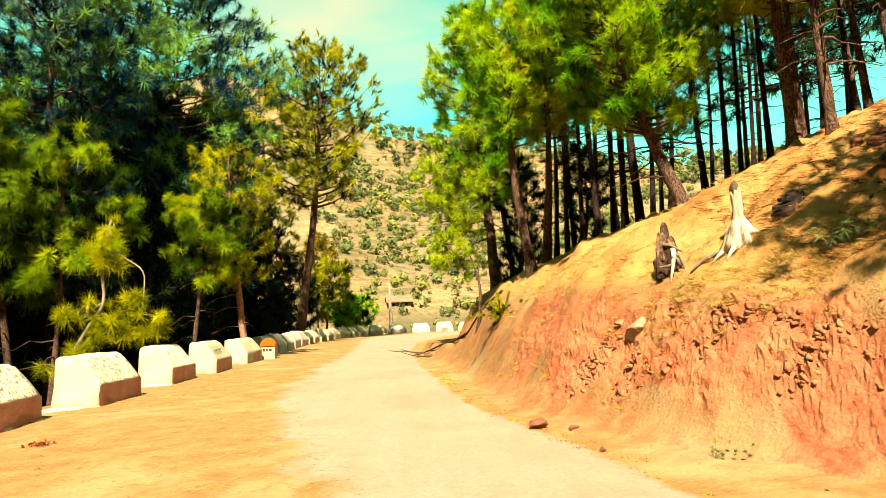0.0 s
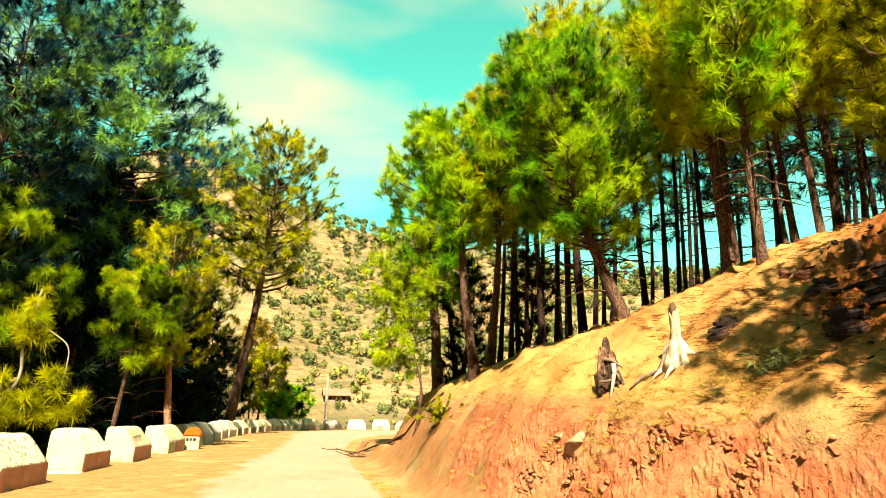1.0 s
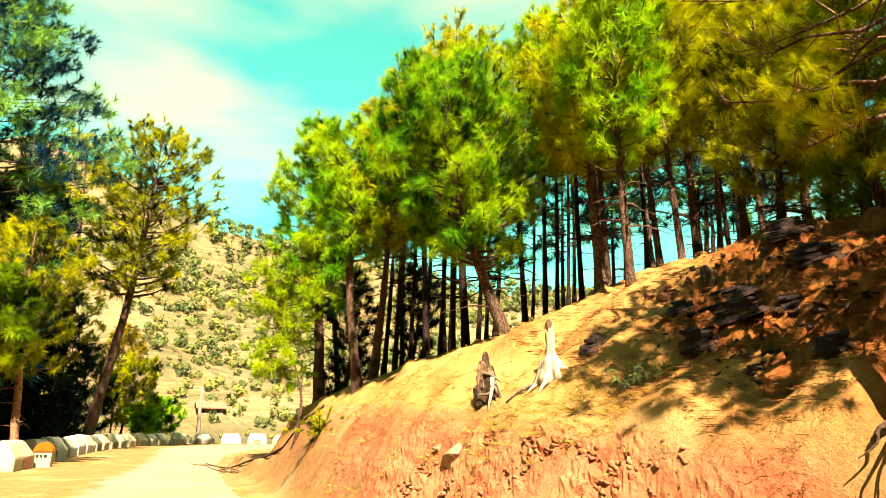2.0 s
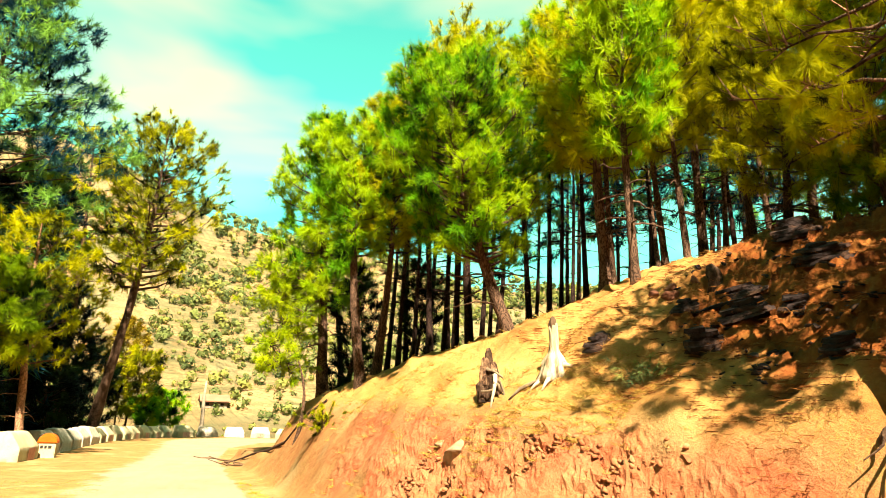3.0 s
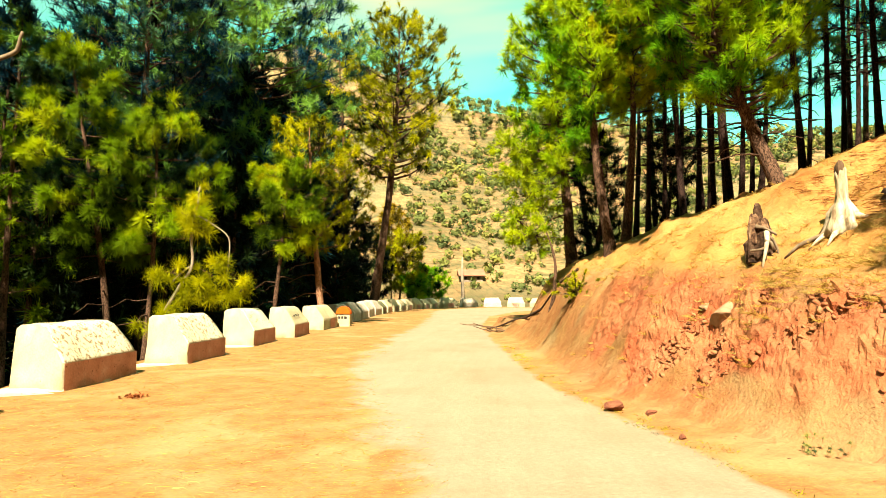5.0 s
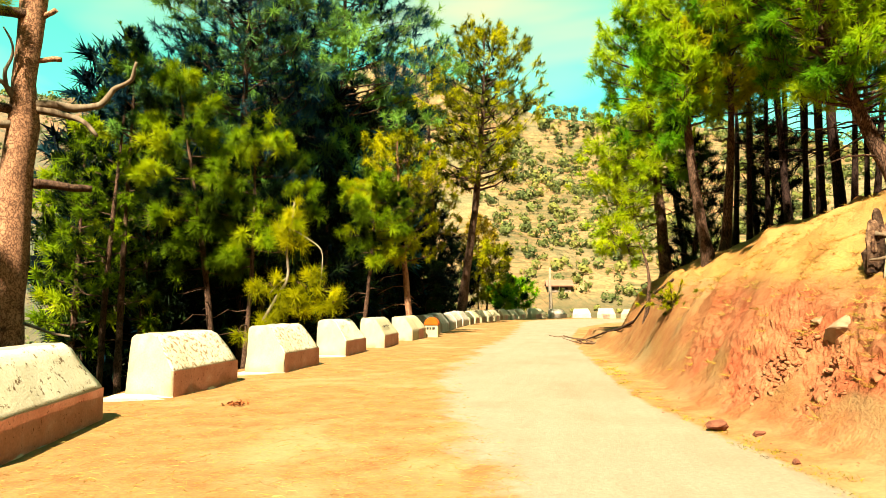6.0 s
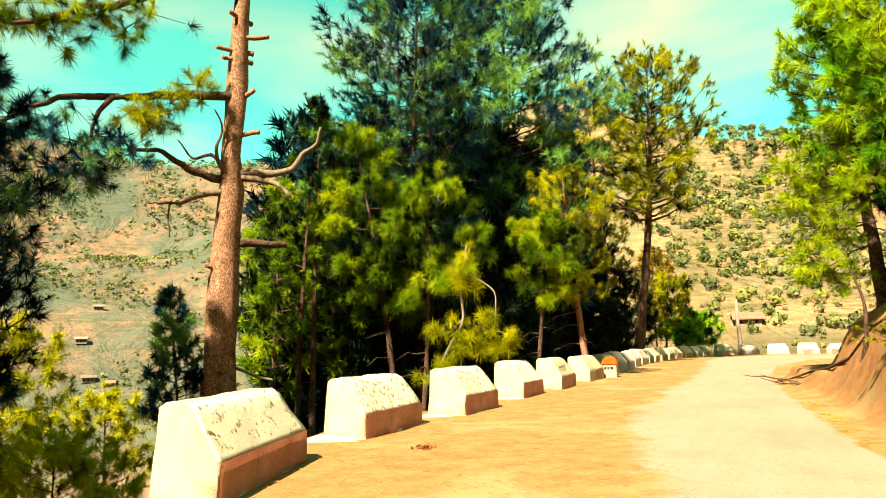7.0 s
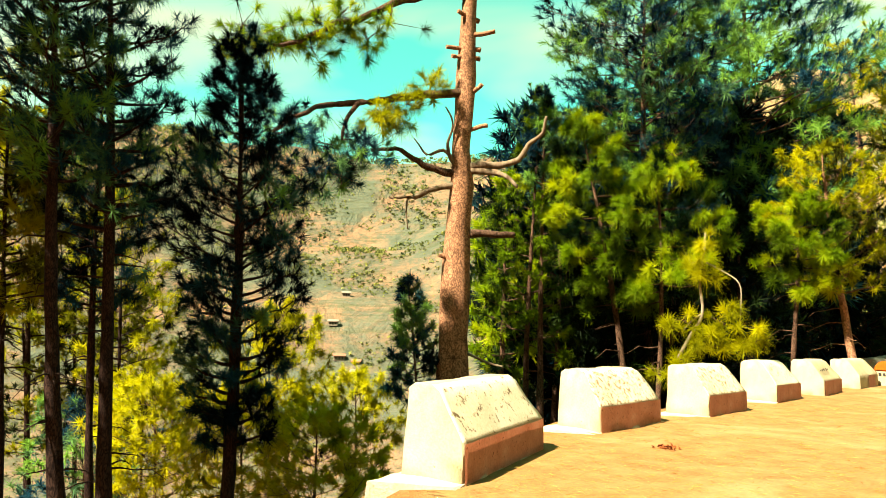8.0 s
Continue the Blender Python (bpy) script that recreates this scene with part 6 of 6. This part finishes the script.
# ---- rocks ----
def outcrop(x, y, size, seed, turn=0.0):
    """Dark rock cropping out in thin tilted beds: broken slabs of uneven outline, one above another."""
    rng = random.Random(seed)
    bm = bmesh.new()
    sx, sy, sz = size
    beds = 6
    for i in range(beds):
        k = i / (beds - 1)
        n = rng.randint(7, 10)
        grow = 1.0 - 0.55 * k + rng.uniform(-0.12, 0.12)
        cx, cy = rng.uniform(-0.18, 0.18) * sx, (0.25 * k + rng.uniform(-0.1, 0.1)) * sy
        z0, z1 = sz * (k - 0.35) * 0.9, sz * (k - 0.35 + 1.25 / beds) * 0.9
        low, high = [], []
        for j in range(n):
            a = math.tau * (j + rng.uniform(-0.3, 0.3)) / n
            r = grow * rng.uniform(0.7, 1.1)
            low.append(bm.verts.new((cx + r * sx * math.cos(a), cy + r * sy * math.sin(a), z0 + rng.uniform(-0.2, 0.2) * sz / beds)))
            r *= rng.uniform(0.82, 0.99)
            high.append(bm.verts.new((cx + r * sx * math.cos(a), cy + r * sy * math.sin(a), z1 + rng.uniform(-0.25, 0.25) * sz / beds)))
        for j in range(n):
            bm.faces.new((low[j], low[(j + 1) % n], high[(j + 1) % n], high[j]))
        bm.faces.new(high)
    bmesh.ops.triangulate(bm, faces=[f for f in bm.faces if len(f.verts) > 4])
    me = bpy.data.meshes.new("slope_rock")
    bm.to_mesh(me)
    bm.free()
    me.materials.append(DARK_ROCK)
    ob = new("slope_rock", me)
    ob.matrix_basis = pose(x, y, height(x, y) + 0.02, 14, -16, turn)
    return tagged(ob, "dark slaty rock cropping out of the needle-strewn slope", "rock", "rocks on the slope")


for k, (x, y, sx, sy, sz) in enumerate(((4.57, 7.74, 0.28, 0.2, 0.20), (5.14, 6.27, 0.36, 0.28, 0.26), (6.09, 6.71, 0.5, 0.3, 0.20), (6.12, 5.72, 0.45, 0.28, 0.18), (5.43, 4.70, 0.30, 0.22, 0.18), (5.69, 6.20, 0.4, 0.26, 0.18), (6.9, 6.1, 0.5, 0.35, 0.22), (7.4, 7.0, 0.5, 0.35, 0.24),
                                        (5.3, 5.4, 0.26, 0.14, 0.12), (5.75, 7.35, 0.3, 0.2, 0.16))):
    outcrop(x, y, (sx, sy, sz), 40 + k, -20 + 17 * math.sin(k * 2.2))
g = np.random.default_rng(77)
ox, oy = g.uniform(4.6, 9.0, 1400), g.uniform(4.2, 8.0, 1400)
ok = fbm(ox * 1.3, oy * 1.6, 3, 97) > 0.12
ox, oy = ox[ok], oy[ok]
shards("slope_rubble", np.stack([ox, oy, terrain(ox, oy)[0] + 0.01], 1), 0.015 + 0.07 * g.uniform(0, 1, len(ox)) ** 2, 0.25, DARK_ROCK, "layered dark broken rock cropping out of the shaded slope", "rocks", 78, (-0.3, -0.2, 1.0), 0.35)
by = g.uniform(4.3, 10.2, 9000)
bs = g.uniform(0.12, 1.3, 9000)
bx = np.interp(by, [p[1] for p in FOOT[1:13]], [p[0] for p in FOOT[1:13]]) + bs * 1.12
ok = crumbled(bx, by) + 0.7 * fbm(bx * 2.6, by * 2.6, 3, 87) + 0.4 * g.uniform(-1, 1, len(bx)) > 1.0
bx, by = bx[ok], by[ok]
shards("bank_rubble", np.stack([bx, by, terrain(bx, by)[0] - 0.022], 1), 0.010 + 0.045 * g.uniform(0, 1, len(bx)) ** 3, 0.4, RUBBLE, "crumbling broken red shale in the cut bank", "rocks", 79, (0.15, -0.55, 0.82), 0.22)
for k, (x, y, s) in enumerate(((5.84, 8.23, 0.11), (5.84, 7.87, 0.13), (5.98, 8.01, 0.12), (6.2, 7.75, 0.10))):
    rock("red_rock", (x, y), (s * 1.4, s, s), RED_ROCK, "blocky brick-red rock on the sunlit slope", 70 + k, k * 23, "red rocks", 0.2)
rock("pale_rock", (2.74, 8.20, height(2.74, 8.20) - 0.08), (0.38, 0.36, 0.30), PALE_ROCK, "pale smooth boulder set in the red cut bank", 80, 20, "pale rocks", 0.4, 0.12)
rock("pale_rock", (2.63, 8.74, height(2.60, 8.74) - 0.02), (0.16, 0.16, 0.12), PALE_ROCK, "small pale stone set in the red cut bank", 82, 70, "pale rocks", 0.4, 0.12)
rock("fallen_rock", (1.30, 7.86), (0.17, 0.13, 0.09), RED_ROCK, "dark red broken rock at the foot of the bank", 84, 15, "fallen rocks", 0.25)
rock("fallen_rock", (1.63, 7.55), (0.10, 0.07, 0.05), RED_ROCK, "small red rock at the foot of the bank", 85, 45, "fallen rocks", 0.25)
rock("fallen_rock", (1.66, 6.39), (0.06, 0.05, 0.05), RED_ROCK, "small red rock at the foot of the bank", 86, 75, "fallen rocks", 0.25)

# stones in the cut bank and along its foot
STONES = []
for k in range(7):
    bm = rock_mesh((1.0, 0.7, 0.42), 90 + k, 1, 0.3)
    me = bpy.data.meshes.new("stone")
    bm.to_mesh(me)
    bm.free()
    me.materials.append((RED_ROCK, RUBBLE, RUBBLE, RED_ROCK, PALE_ROCK, RUBBLE, RUBBLE)[k])
    STONES.append(me)
rng = np.random.default_rng(5)
made = 0
while made < 130:
    if made < 45:
        y = rng.uniform(4.4, 10.0)
        s = rng.uniform(0.15, 1.25)
    else:
        y = rng.uniform(3.2, 16.0)
        s = rng.uniform(-0.75, 0.12)
    x = float(np.interp(y, [p[1] for p in FOOT[1:13]], [p[0] for p in FOOT[1:13]])) + s * 1.15
    if s > 0.12 and float(crumbled(np.array([x]), np.array([y]))[0]) < 0.25:
        made += 0.2
        continue
    size = 0.014 + 0.024 * rng.uniform(0, 1) ** 2 if s > 0.12 else rng.uniform(0.012, 0.04)
    ob = new("stone", STONES[int(rng.integers(0, 7))])
    ob.parent = ground
    ob.matrix_basis = pose(x, y, height(x, y) - size * 0.05, rng.uniform(-30, 30), rng.uniform(-30, 30), rng.uniform(0, 360)) @ Matrix.Scale(size, 4)
    made += 1


# ---- grass, litter, scrub ----
def blades(name, x, y, count, length, width, spread, mat, label, seed, up=1.0, lift=0.0):
    """Tufts of dry blades at x, y."""
    rng = np.random.default_rng(seed)
    z = terrain(x, y)[0] + lift
    n = len(x)
    base = np.repeat(np.stack([x, y, z - 0.01], 1), count, 0) + rng.normal(size=(n * count, 3)) * np.array([0.03, 0.03, 0])
    d = unit(np.column_stack([rng.normal(size=(n * count, 2)) * spread, np.full(n * count, up)]))
    ln = np.repeat(length * rng.uniform(0.6, 1.2, n), count)[:, None] * rng.uniform(0.5, 1.1, (n * count, 1))
    side = unit(np.cross(d, rng.normal(size=(n * count, 3)))) * width / 2
    mid = base + d * ln * 0.6
    tip = base + d * ln + np.array([0, 0, -0.22]) * ln
    v = np.stack([base - side, base + side, mid + side * 0.7, mid - side * 0.7, tip - side * 0.1, tip + side * 0.1], 1).reshape(-1, 3)
    i = np.arange(n * count)[:, None] * 6
    f = np.concatenate([i + np.array([[0, 1, 2, 3]]), i + np.array([[3, 2, 5, 4]])], 0)
    ob = mesh_object(name, v, f, mat, False)
    point_attribute(ob, "tone", np.repeat(np.repeat(rng.uniform(0, 1, n), count), 6))
    return tagged(ob, label, "grass", kind="stuff")


rng = np.random.default_rng(8)
ty = 4.0 + 18 * rng.uniform(0, 1, 1500) ** 1.4
tx = np.interp(ty, [p[1] for p in FOOT[1:13]], [p[0] for p in FOOT[1:13]]) + rng.uniform(1.0, 4.6, 1500)
keep = terrain(tx, ty)[1]["litter_shade"] < 0.35
blades("slope_grass", tx[keep], ty[keep], 14, 0.11, 0.0055, 1.4, STRAW, "thin dry straw on the needle-strewn slope", 8)
ty = 4.2 + 5.6 * rng.uniform(0, 1, 1900)
tx = 4.2 + 5.0 * rng.uniform(0, 1, 1900) ** 1.3
blades("fallen_needles", tx, ty, 9, 0.16, 0.007, 5.0, LITTER, "brown fallen pine needles strewn over the shaded slope", 12, 0.4, 0.02)
spots = ((3.91, 7.32, 0.4), (4.0, 6.58, 0.35), (2.46, 11.8, 0.6), (2.4, 13.4, 0.3), (3.3, 8.0, 0.4), (3.6, 6.9, 0.4), (2.9, 9.2, 0.5), (3.0, 7.45, 0.22), (4.2, 6.9, 0.3))
gx2 = np.concatenate([rng.normal(a, r, 38) for a, b, r in spots])
gy2 = np.concatenate([rng.normal(b, r, 38) for a, b, r in spots])
blades("grass_clump", gx2, gy2, 30, 0.17, 0.005, 1.5, STRAW, "golden dry grass clumps hanging over the bank rim", 9, 0.7)
sx, sy = rng.uniform(-6.6, 1.0, 9000), 2.6 + 15 * rng.uniform(0, 1, 9000) ** 1.5
keep = (inside_distance(sx, sy, EDGE) > 0.2) & ~((sx > np.interp(sy, [r[0] for r in ROAD_SIDE], [r[1] for r in ROAD_SIDE]) + 0.3) & (sx < np.interp(sy, [r[0] for r in ROAD_SIDE], [r[2] for r in ROAD_SIDE]) - 0.05))
blades("needle_litter", sx[keep], sy[keep], 2, 0.11, 0.003, 6.0, STRAW, "scattered dry pine needles on the shoulder", 10, 0.25, 0.03)

vy = np.repeat(rng.uniform(4.6, 17, 60), 7) + rng.normal(size=420) * 0.10
vx = np.interp(vy, [r[0] for r in ROAD_SIDE], [r[2] for r in ROAD_SIDE]) + np.repeat(rng.uniform(0.02, 0.30, 60), 7) + rng.normal(size=420) * 0.05
blades("verge_grass", vx, vy, 10, 0.06, 0.005, 1.2, NEEDLE_GOLD, "short yellow-green weeds along the road verge", 14, 0.8)

bush = thing("bank_bush", (1.60, 14.3, height(1.60, 14.3) - 0.02), "small yellow-green bush on the red bank", "bush")
c = np.random.default_rng(3).normal(size=(60, 3)) * np.array([0.24, 0.24, 0.15]) + np.array([0, 0, 0.22])
needle_mesh("leaves", c, unit(c), np.full(60, 0.10), 60, 0.016, NEEDLE_GOLD, bush, np.random.default_rng(3))["kind"] = "stuff"
soup = Soup()
soup.add(*rods(np.zeros((60, 3)), c, 0.01, 0.004))
soup.made("stems", TWIG, bush)["kind"] = "stuff"
weed = thing("roadside_weed", (2.55, 5.75, height(2.55, 5.75)), "small dry weed at the foot of the bank", "plant")
c = np.random.default_rng(4).normal(size=(16, 3)) * np.array([0.09, 0.09, 0.05]) + np.array([0, 0, 0.08])
needle_mesh("leaves", c, unit(c), np.full(16, 0.05), 30, 0.005, SCRUB, weed, np.random.default_rng(4))["kind"] = "stuff"
dry = thing("slope_bush", (4.51, 6.6, height(4.51, 6.6)), "small dry brown bush at the edge of the shade", "bush")
c = np.random.default_rng(6).normal(size=(40, 3)) * np.array([0.17, 0.17, 0.1]) + np.array([0, 0, 0.14])
needle_mesh("leaves", c, unit(c), np.full(40, 0.12), 18, 0.008, SCRUB, dry, np.random.default_rng(6))["kind"] = "stuff"

# fallen dark branches at the corner of the bank
heap = thing("fallen_branches", (0.0, 23.2, 0.0), "dark dry branches fallen at the foot of the bank", "branches")
rng2 = random.Random(12)
for k in range(9):
    a = rng2.uniform(-0.6, 0.6)
    p = [(a, rng2.uniform(-1.2, 1.2), 0.05 + 0.1 * rng2.random())]
    for j in range(4):
        q = p[-1]
        p.append((q[0] + rng2.uniform(-0.45, -0.05) if k % 2 else q[0] + rng2.uniform(0.05, 0.35), q[1] + rng2.uniform(-0.2, 0.3), max(0.03, q[2] + rng2.uniform(-0.06, 0.12))))
    bm = bmesh.new()
    tube_mesh(bm, p, [0.035, 0.03, 0.024, 0.018, 0.01], 5, True, 0.1, k)
    part("branch", bm, TWIG, heap)
rim_root = thing("rim_root", (0, 0, 0), "dark root hanging over the corner of the bank", "root")
pts = [(x, y, height(x, y) + 0.05) for x, y in ((1.9, 16.6), (1.55, 17.8), (1.15, 19.2), (0.75, 20.8), (0.35, 22.0), (0.0, 22.9), (-0.5, 23.4))]
bm = bmesh.new()
tube_mesh(bm, pts, [0.03, 0.035, 0.045, 0.04, 0.035, 0.03, 0.015], 7, True, 0.2, 2)
part("root", bm, CHARRED, rim_root)

# pine cones and brown leaf litter on the shoulder
patch = thing("leaf_litter", (-4.95, 8.45, 0.0), "small patch of reddish-brown leaves on the shoulder", "leaves")
c = np.random.default_rng(7).normal(size=(26, 3)) * np.array([0.10, 0.08, 0.006]) + np.array([0, 0, 0.03])
needle_mesh("leaves", c, np.repeat([[0, 0, 1.0]], 26, 0), np.full(26, 0.045), 8, 0.03, None, patch, np.random.default_rng(7))["kind"] = "stuff"
patch.children[0].data.materials.append(CONE)


def clumps(name, x, y, wide, tall, leaves, leaf, mat, label, seed):
    """Shrubs and small trees far off: leaf blades set about uneven rounded crowns."""
    rng = np.random.default_rng(seed)
    n = len(x)
    z = terrain(x, y)[0]
    m = n * leaves
    d = unit(rng.normal(size=(m, 3)))
    w, t = np.repeat(wide, leaves)[:, None], np.repeat(tall, leaves)[:, None]
    bump_ = 1 + 0.2 * np.sin(d[:, :1] * 5 + np.repeat(rng.uniform(0, 6, n), leaves)[:, None]) * np.cos(d[:, 2:] * 4)
    c = np.repeat(np.stack([x, y, z], 1), leaves, 0) + d * np.concatenate([w, w, t * 0.5], 1) * bump_ * rng.uniform(0.82, 1.0, (m, 1)) + np.concatenate([0 * w, 0 * w, t * 0.48], 1)
    a = unit(np.cross(d, rng.normal(size=(m, 3))))
    b = np.cross(d, a)
    s = leaf * np.repeat(wide, leaves)[:, None] * rng.uniform(0.7, 1.3, (m, 1))
    tilt = d * s * rng.uniform(-0.5, 0.5, (m, 1))
    v = np.stack([c - a * s * 0.6 - b * s * 0.4, c + a * s * 0.6 - b * s * 0.4, c + b * s * 0.8 + tilt], 1).reshape(-1, 3)
    ob = mesh_object(name, v, np.arange(m * 3).reshape(-1, 3), mat, False)
    point_attribute(ob, "tone", np.repeat(np.repeat(np.clip(rng.uniform(0, 1, n), 0, 1), leaves), 3))
    return tagged(ob, label, "trees", kind="stuff")


def scatter(count, az0, az1, d0, d1, seed, patchy):
    rng = np.random.default_rng(seed)
    az, d = np.radians(rng.uniform(az0, az1, count)), np.sqrt(rng.uniform(d0 ** 2, d1 ** 2, count))
    x, y = d * np.sin(az), d * np.cos(az)
    dens = fbm(x * 0.03 + seed, y * 0.03, 4, seed) + 0.25 * rng.uniform(-1, 1, count) + 0.16 * smooth(d, d0 + 0.35 * (d1 - d0), d1)
    ok = (dens > patchy) & (inside_distance(x, y, EDGE) < -3) & (inside_distance(x, y, FOOT) < -3)
    return x[ok], y[ok]


x, y = scatter(6800, -30, 32, 84, 250, 21, 0.03)
r = (0.30 + 0.75 * np.random.default_rng(1).uniform(0, 1, len(x)) ** 2.5) * (0.5 + np.hypot(x, y) / 150)
clumps("hillside_trees", x, y, r, r * np.random.default_rng(4).uniform(1.4, 2.1, len(x)), 38, 0.46, SCRUB, "scattered olive-green pines and scrub on the dry hillside", 31)
x, y = scatter(36000, -95, -24, 120, 440, 22, -0.08)
r = (0.2 + 0.6 * np.random.default_rng(3).uniform(0, 1, len(x)) ** 2) * (0.4 + np.hypot(x, y) / 190)
clumps("valley_scrub", x, y, r * 0.8, r * 1.25, 8, 0.75, SCRUB, "scattered scrub and small pines on the far valley side", 32)
x, y = scatter(900, -110, -28, 34, 120, 23, -0.2)
r = np.random.default_rng(5).uniform(0.8, 2.0, len(x))
clumps("slope_scrub", x, y, r, r * 2.0, 90, 0.35, SCRUB, "green scrub on the slope falling to the valley", 33)
az_r = np.radians(np.random.default_rng(11).uniform(-30, 30, 260))
dr = np.random.default_rng(12).uniform(236, 250, 260)
clumps("ridge_trees", dr * np.sin(az_r), dr * np.cos(az_r), np.random.default_rng(13).uniform(0.5, 1.3, 260), np.random.default_rng(14).uniform(1.2, 3.2, 260), 60, 0.4, SCRUB, "row of pines along the skyline ridge", 34)


# ---- the bend: pale dead trunk, bushes, houses over the valley ----
pole = thing("dead_trunk", (-4.1, 66.6, height(-4.1, 66.6) - 0.3), "pale bare dead trunk standing at the bend", "tree trunk")
h = 5.1 - (height(-4.1, 66.6) - 0.3)
bm = bmesh.new()
tube_mesh(bm, [(0, 0, 0), (0.05, 0, h * 0.4), (-0.02, 0, h * 0.75), (0.03, 0, h)], [0.20, 0.18, 0.15, 0.08], 9, True, 0.12, 5)
part("trunk", bm, PALE_STEM, pole)
for k, (a, b) in enumerate((((0, 0, h * 0.66), (-0.3, 0, h * 0.76)), ((0, 0, h * 0.5), (0.22, 0.1, h * 0.58)))):
    bm = bmesh.new()
    tube_mesh(bm, [a, b], [0.06, 0.025], 6, True, 0.1, k)
    part("stub", bm, PALE_STEM, pole)
for k, (x, y, w) in enumerate(((-1.9, 68.5, 1.1), (-0.2, 69.0, 0.9), (0.9, 70, 0.8))):
    b = thing("round_bush", (x, y, height(x, y) - 0.1), "rounded green bush beyond the parapet at the bend", "bush", "bushes at the bend")
    g = np.random.default_rng(50 + k)
    c = unit(g.normal(size=(130, 3))) * g.uniform(0.5, 1.0, (130, 1)) * np.array([w, w, w * 1.1]) + np.array([0, 0, w * 1.3])
    needle_mesh("leaves", c, unit(c - np.array([0, 0, w * 1.1])), np.full(130, 0.3), 20, 0.07, NEEDLE_GREEN, b, g)["kind"] = "stuff"
    bm = bmesh.new()
    tube_mesh(bm, [(0, 0, -0.5), (0, 0, w * 1.2)], [0.1, 0.05], 6)
    part("stem", bm, BARK, b)


def house(x, y, w, d, h, turn, roof_mat, label):
    z = height(x, y) - 0.6
    hs = thing("house", (x, y, z), label, "house", "valley houses", turn)
    bm = bmesh.new()
    bmesh.ops.create_cube(bm, size=1.0, matrix=Matrix.Translation((0, 0, h / 2)) @ Matrix.Diagonal((w, d, h, 1)))
    wall = part("wall", bm, PLASTER, hs)
    bm = prism([(-d / 2 - 0.5, h - 0.1), (0, h + d * 0.28), (d / 2 + 0.5, h - 0.1), (d / 2 + 0.5, h + 0.05), (0, h + d * 0.28 + 0.15), (-d / 2 - 0.5, h + 0.05)], lambda a, b: (-w / 2 - 0.4, w / 2 + 0.4), 2)
    part("roof", bm, roof_mat, hs)
    for k in range(3):
        bm = bmesh.new()
        bmesh.ops.create_cube(bm, size=1.0, matrix=Matrix.Translation((w * (k - 1) * 0.3, -d / 2, h * 0.55)) @ Matrix.Diagonal((w * 0.12, 0.2, h * (0.6 if k == 1 else 0.35), 1)))
        part("door" if k == 1 else "window", bm, WINDOW_DARK, wall)
    return hs


house(-4.9, 102.0, 3.4, 3.0, 1.0, 8, ROOF_RED, "low house with pinkish-red roof on the hillside")
house(-167.7, 117.7, 2.8, 2.0, 1.7, 40, PLASTER, "small white house in the valley")
house(-177.9, 118.0, 3.4, 2.0, 1.5, 60, ROOF_RED, "low red-roofed house in the valley")
house(-172.5, 121.0, 2.5, 2.0, 1.5, 50, ROOF_RED, "low red-roofed house in the valley")
house(-166.2, 112.0, 2.5, 1.9, 1.9, 45, PLASTER, "small white house in the valley")
house(-194.2, 125.9, 3.1, 2.0, 1.5, 50, PLASTER, "pale house on the far slope")
house(-218.2, 147.2, 3.1, 2.0, 1.6, 55, PLASTER, "pale house on the far slope")
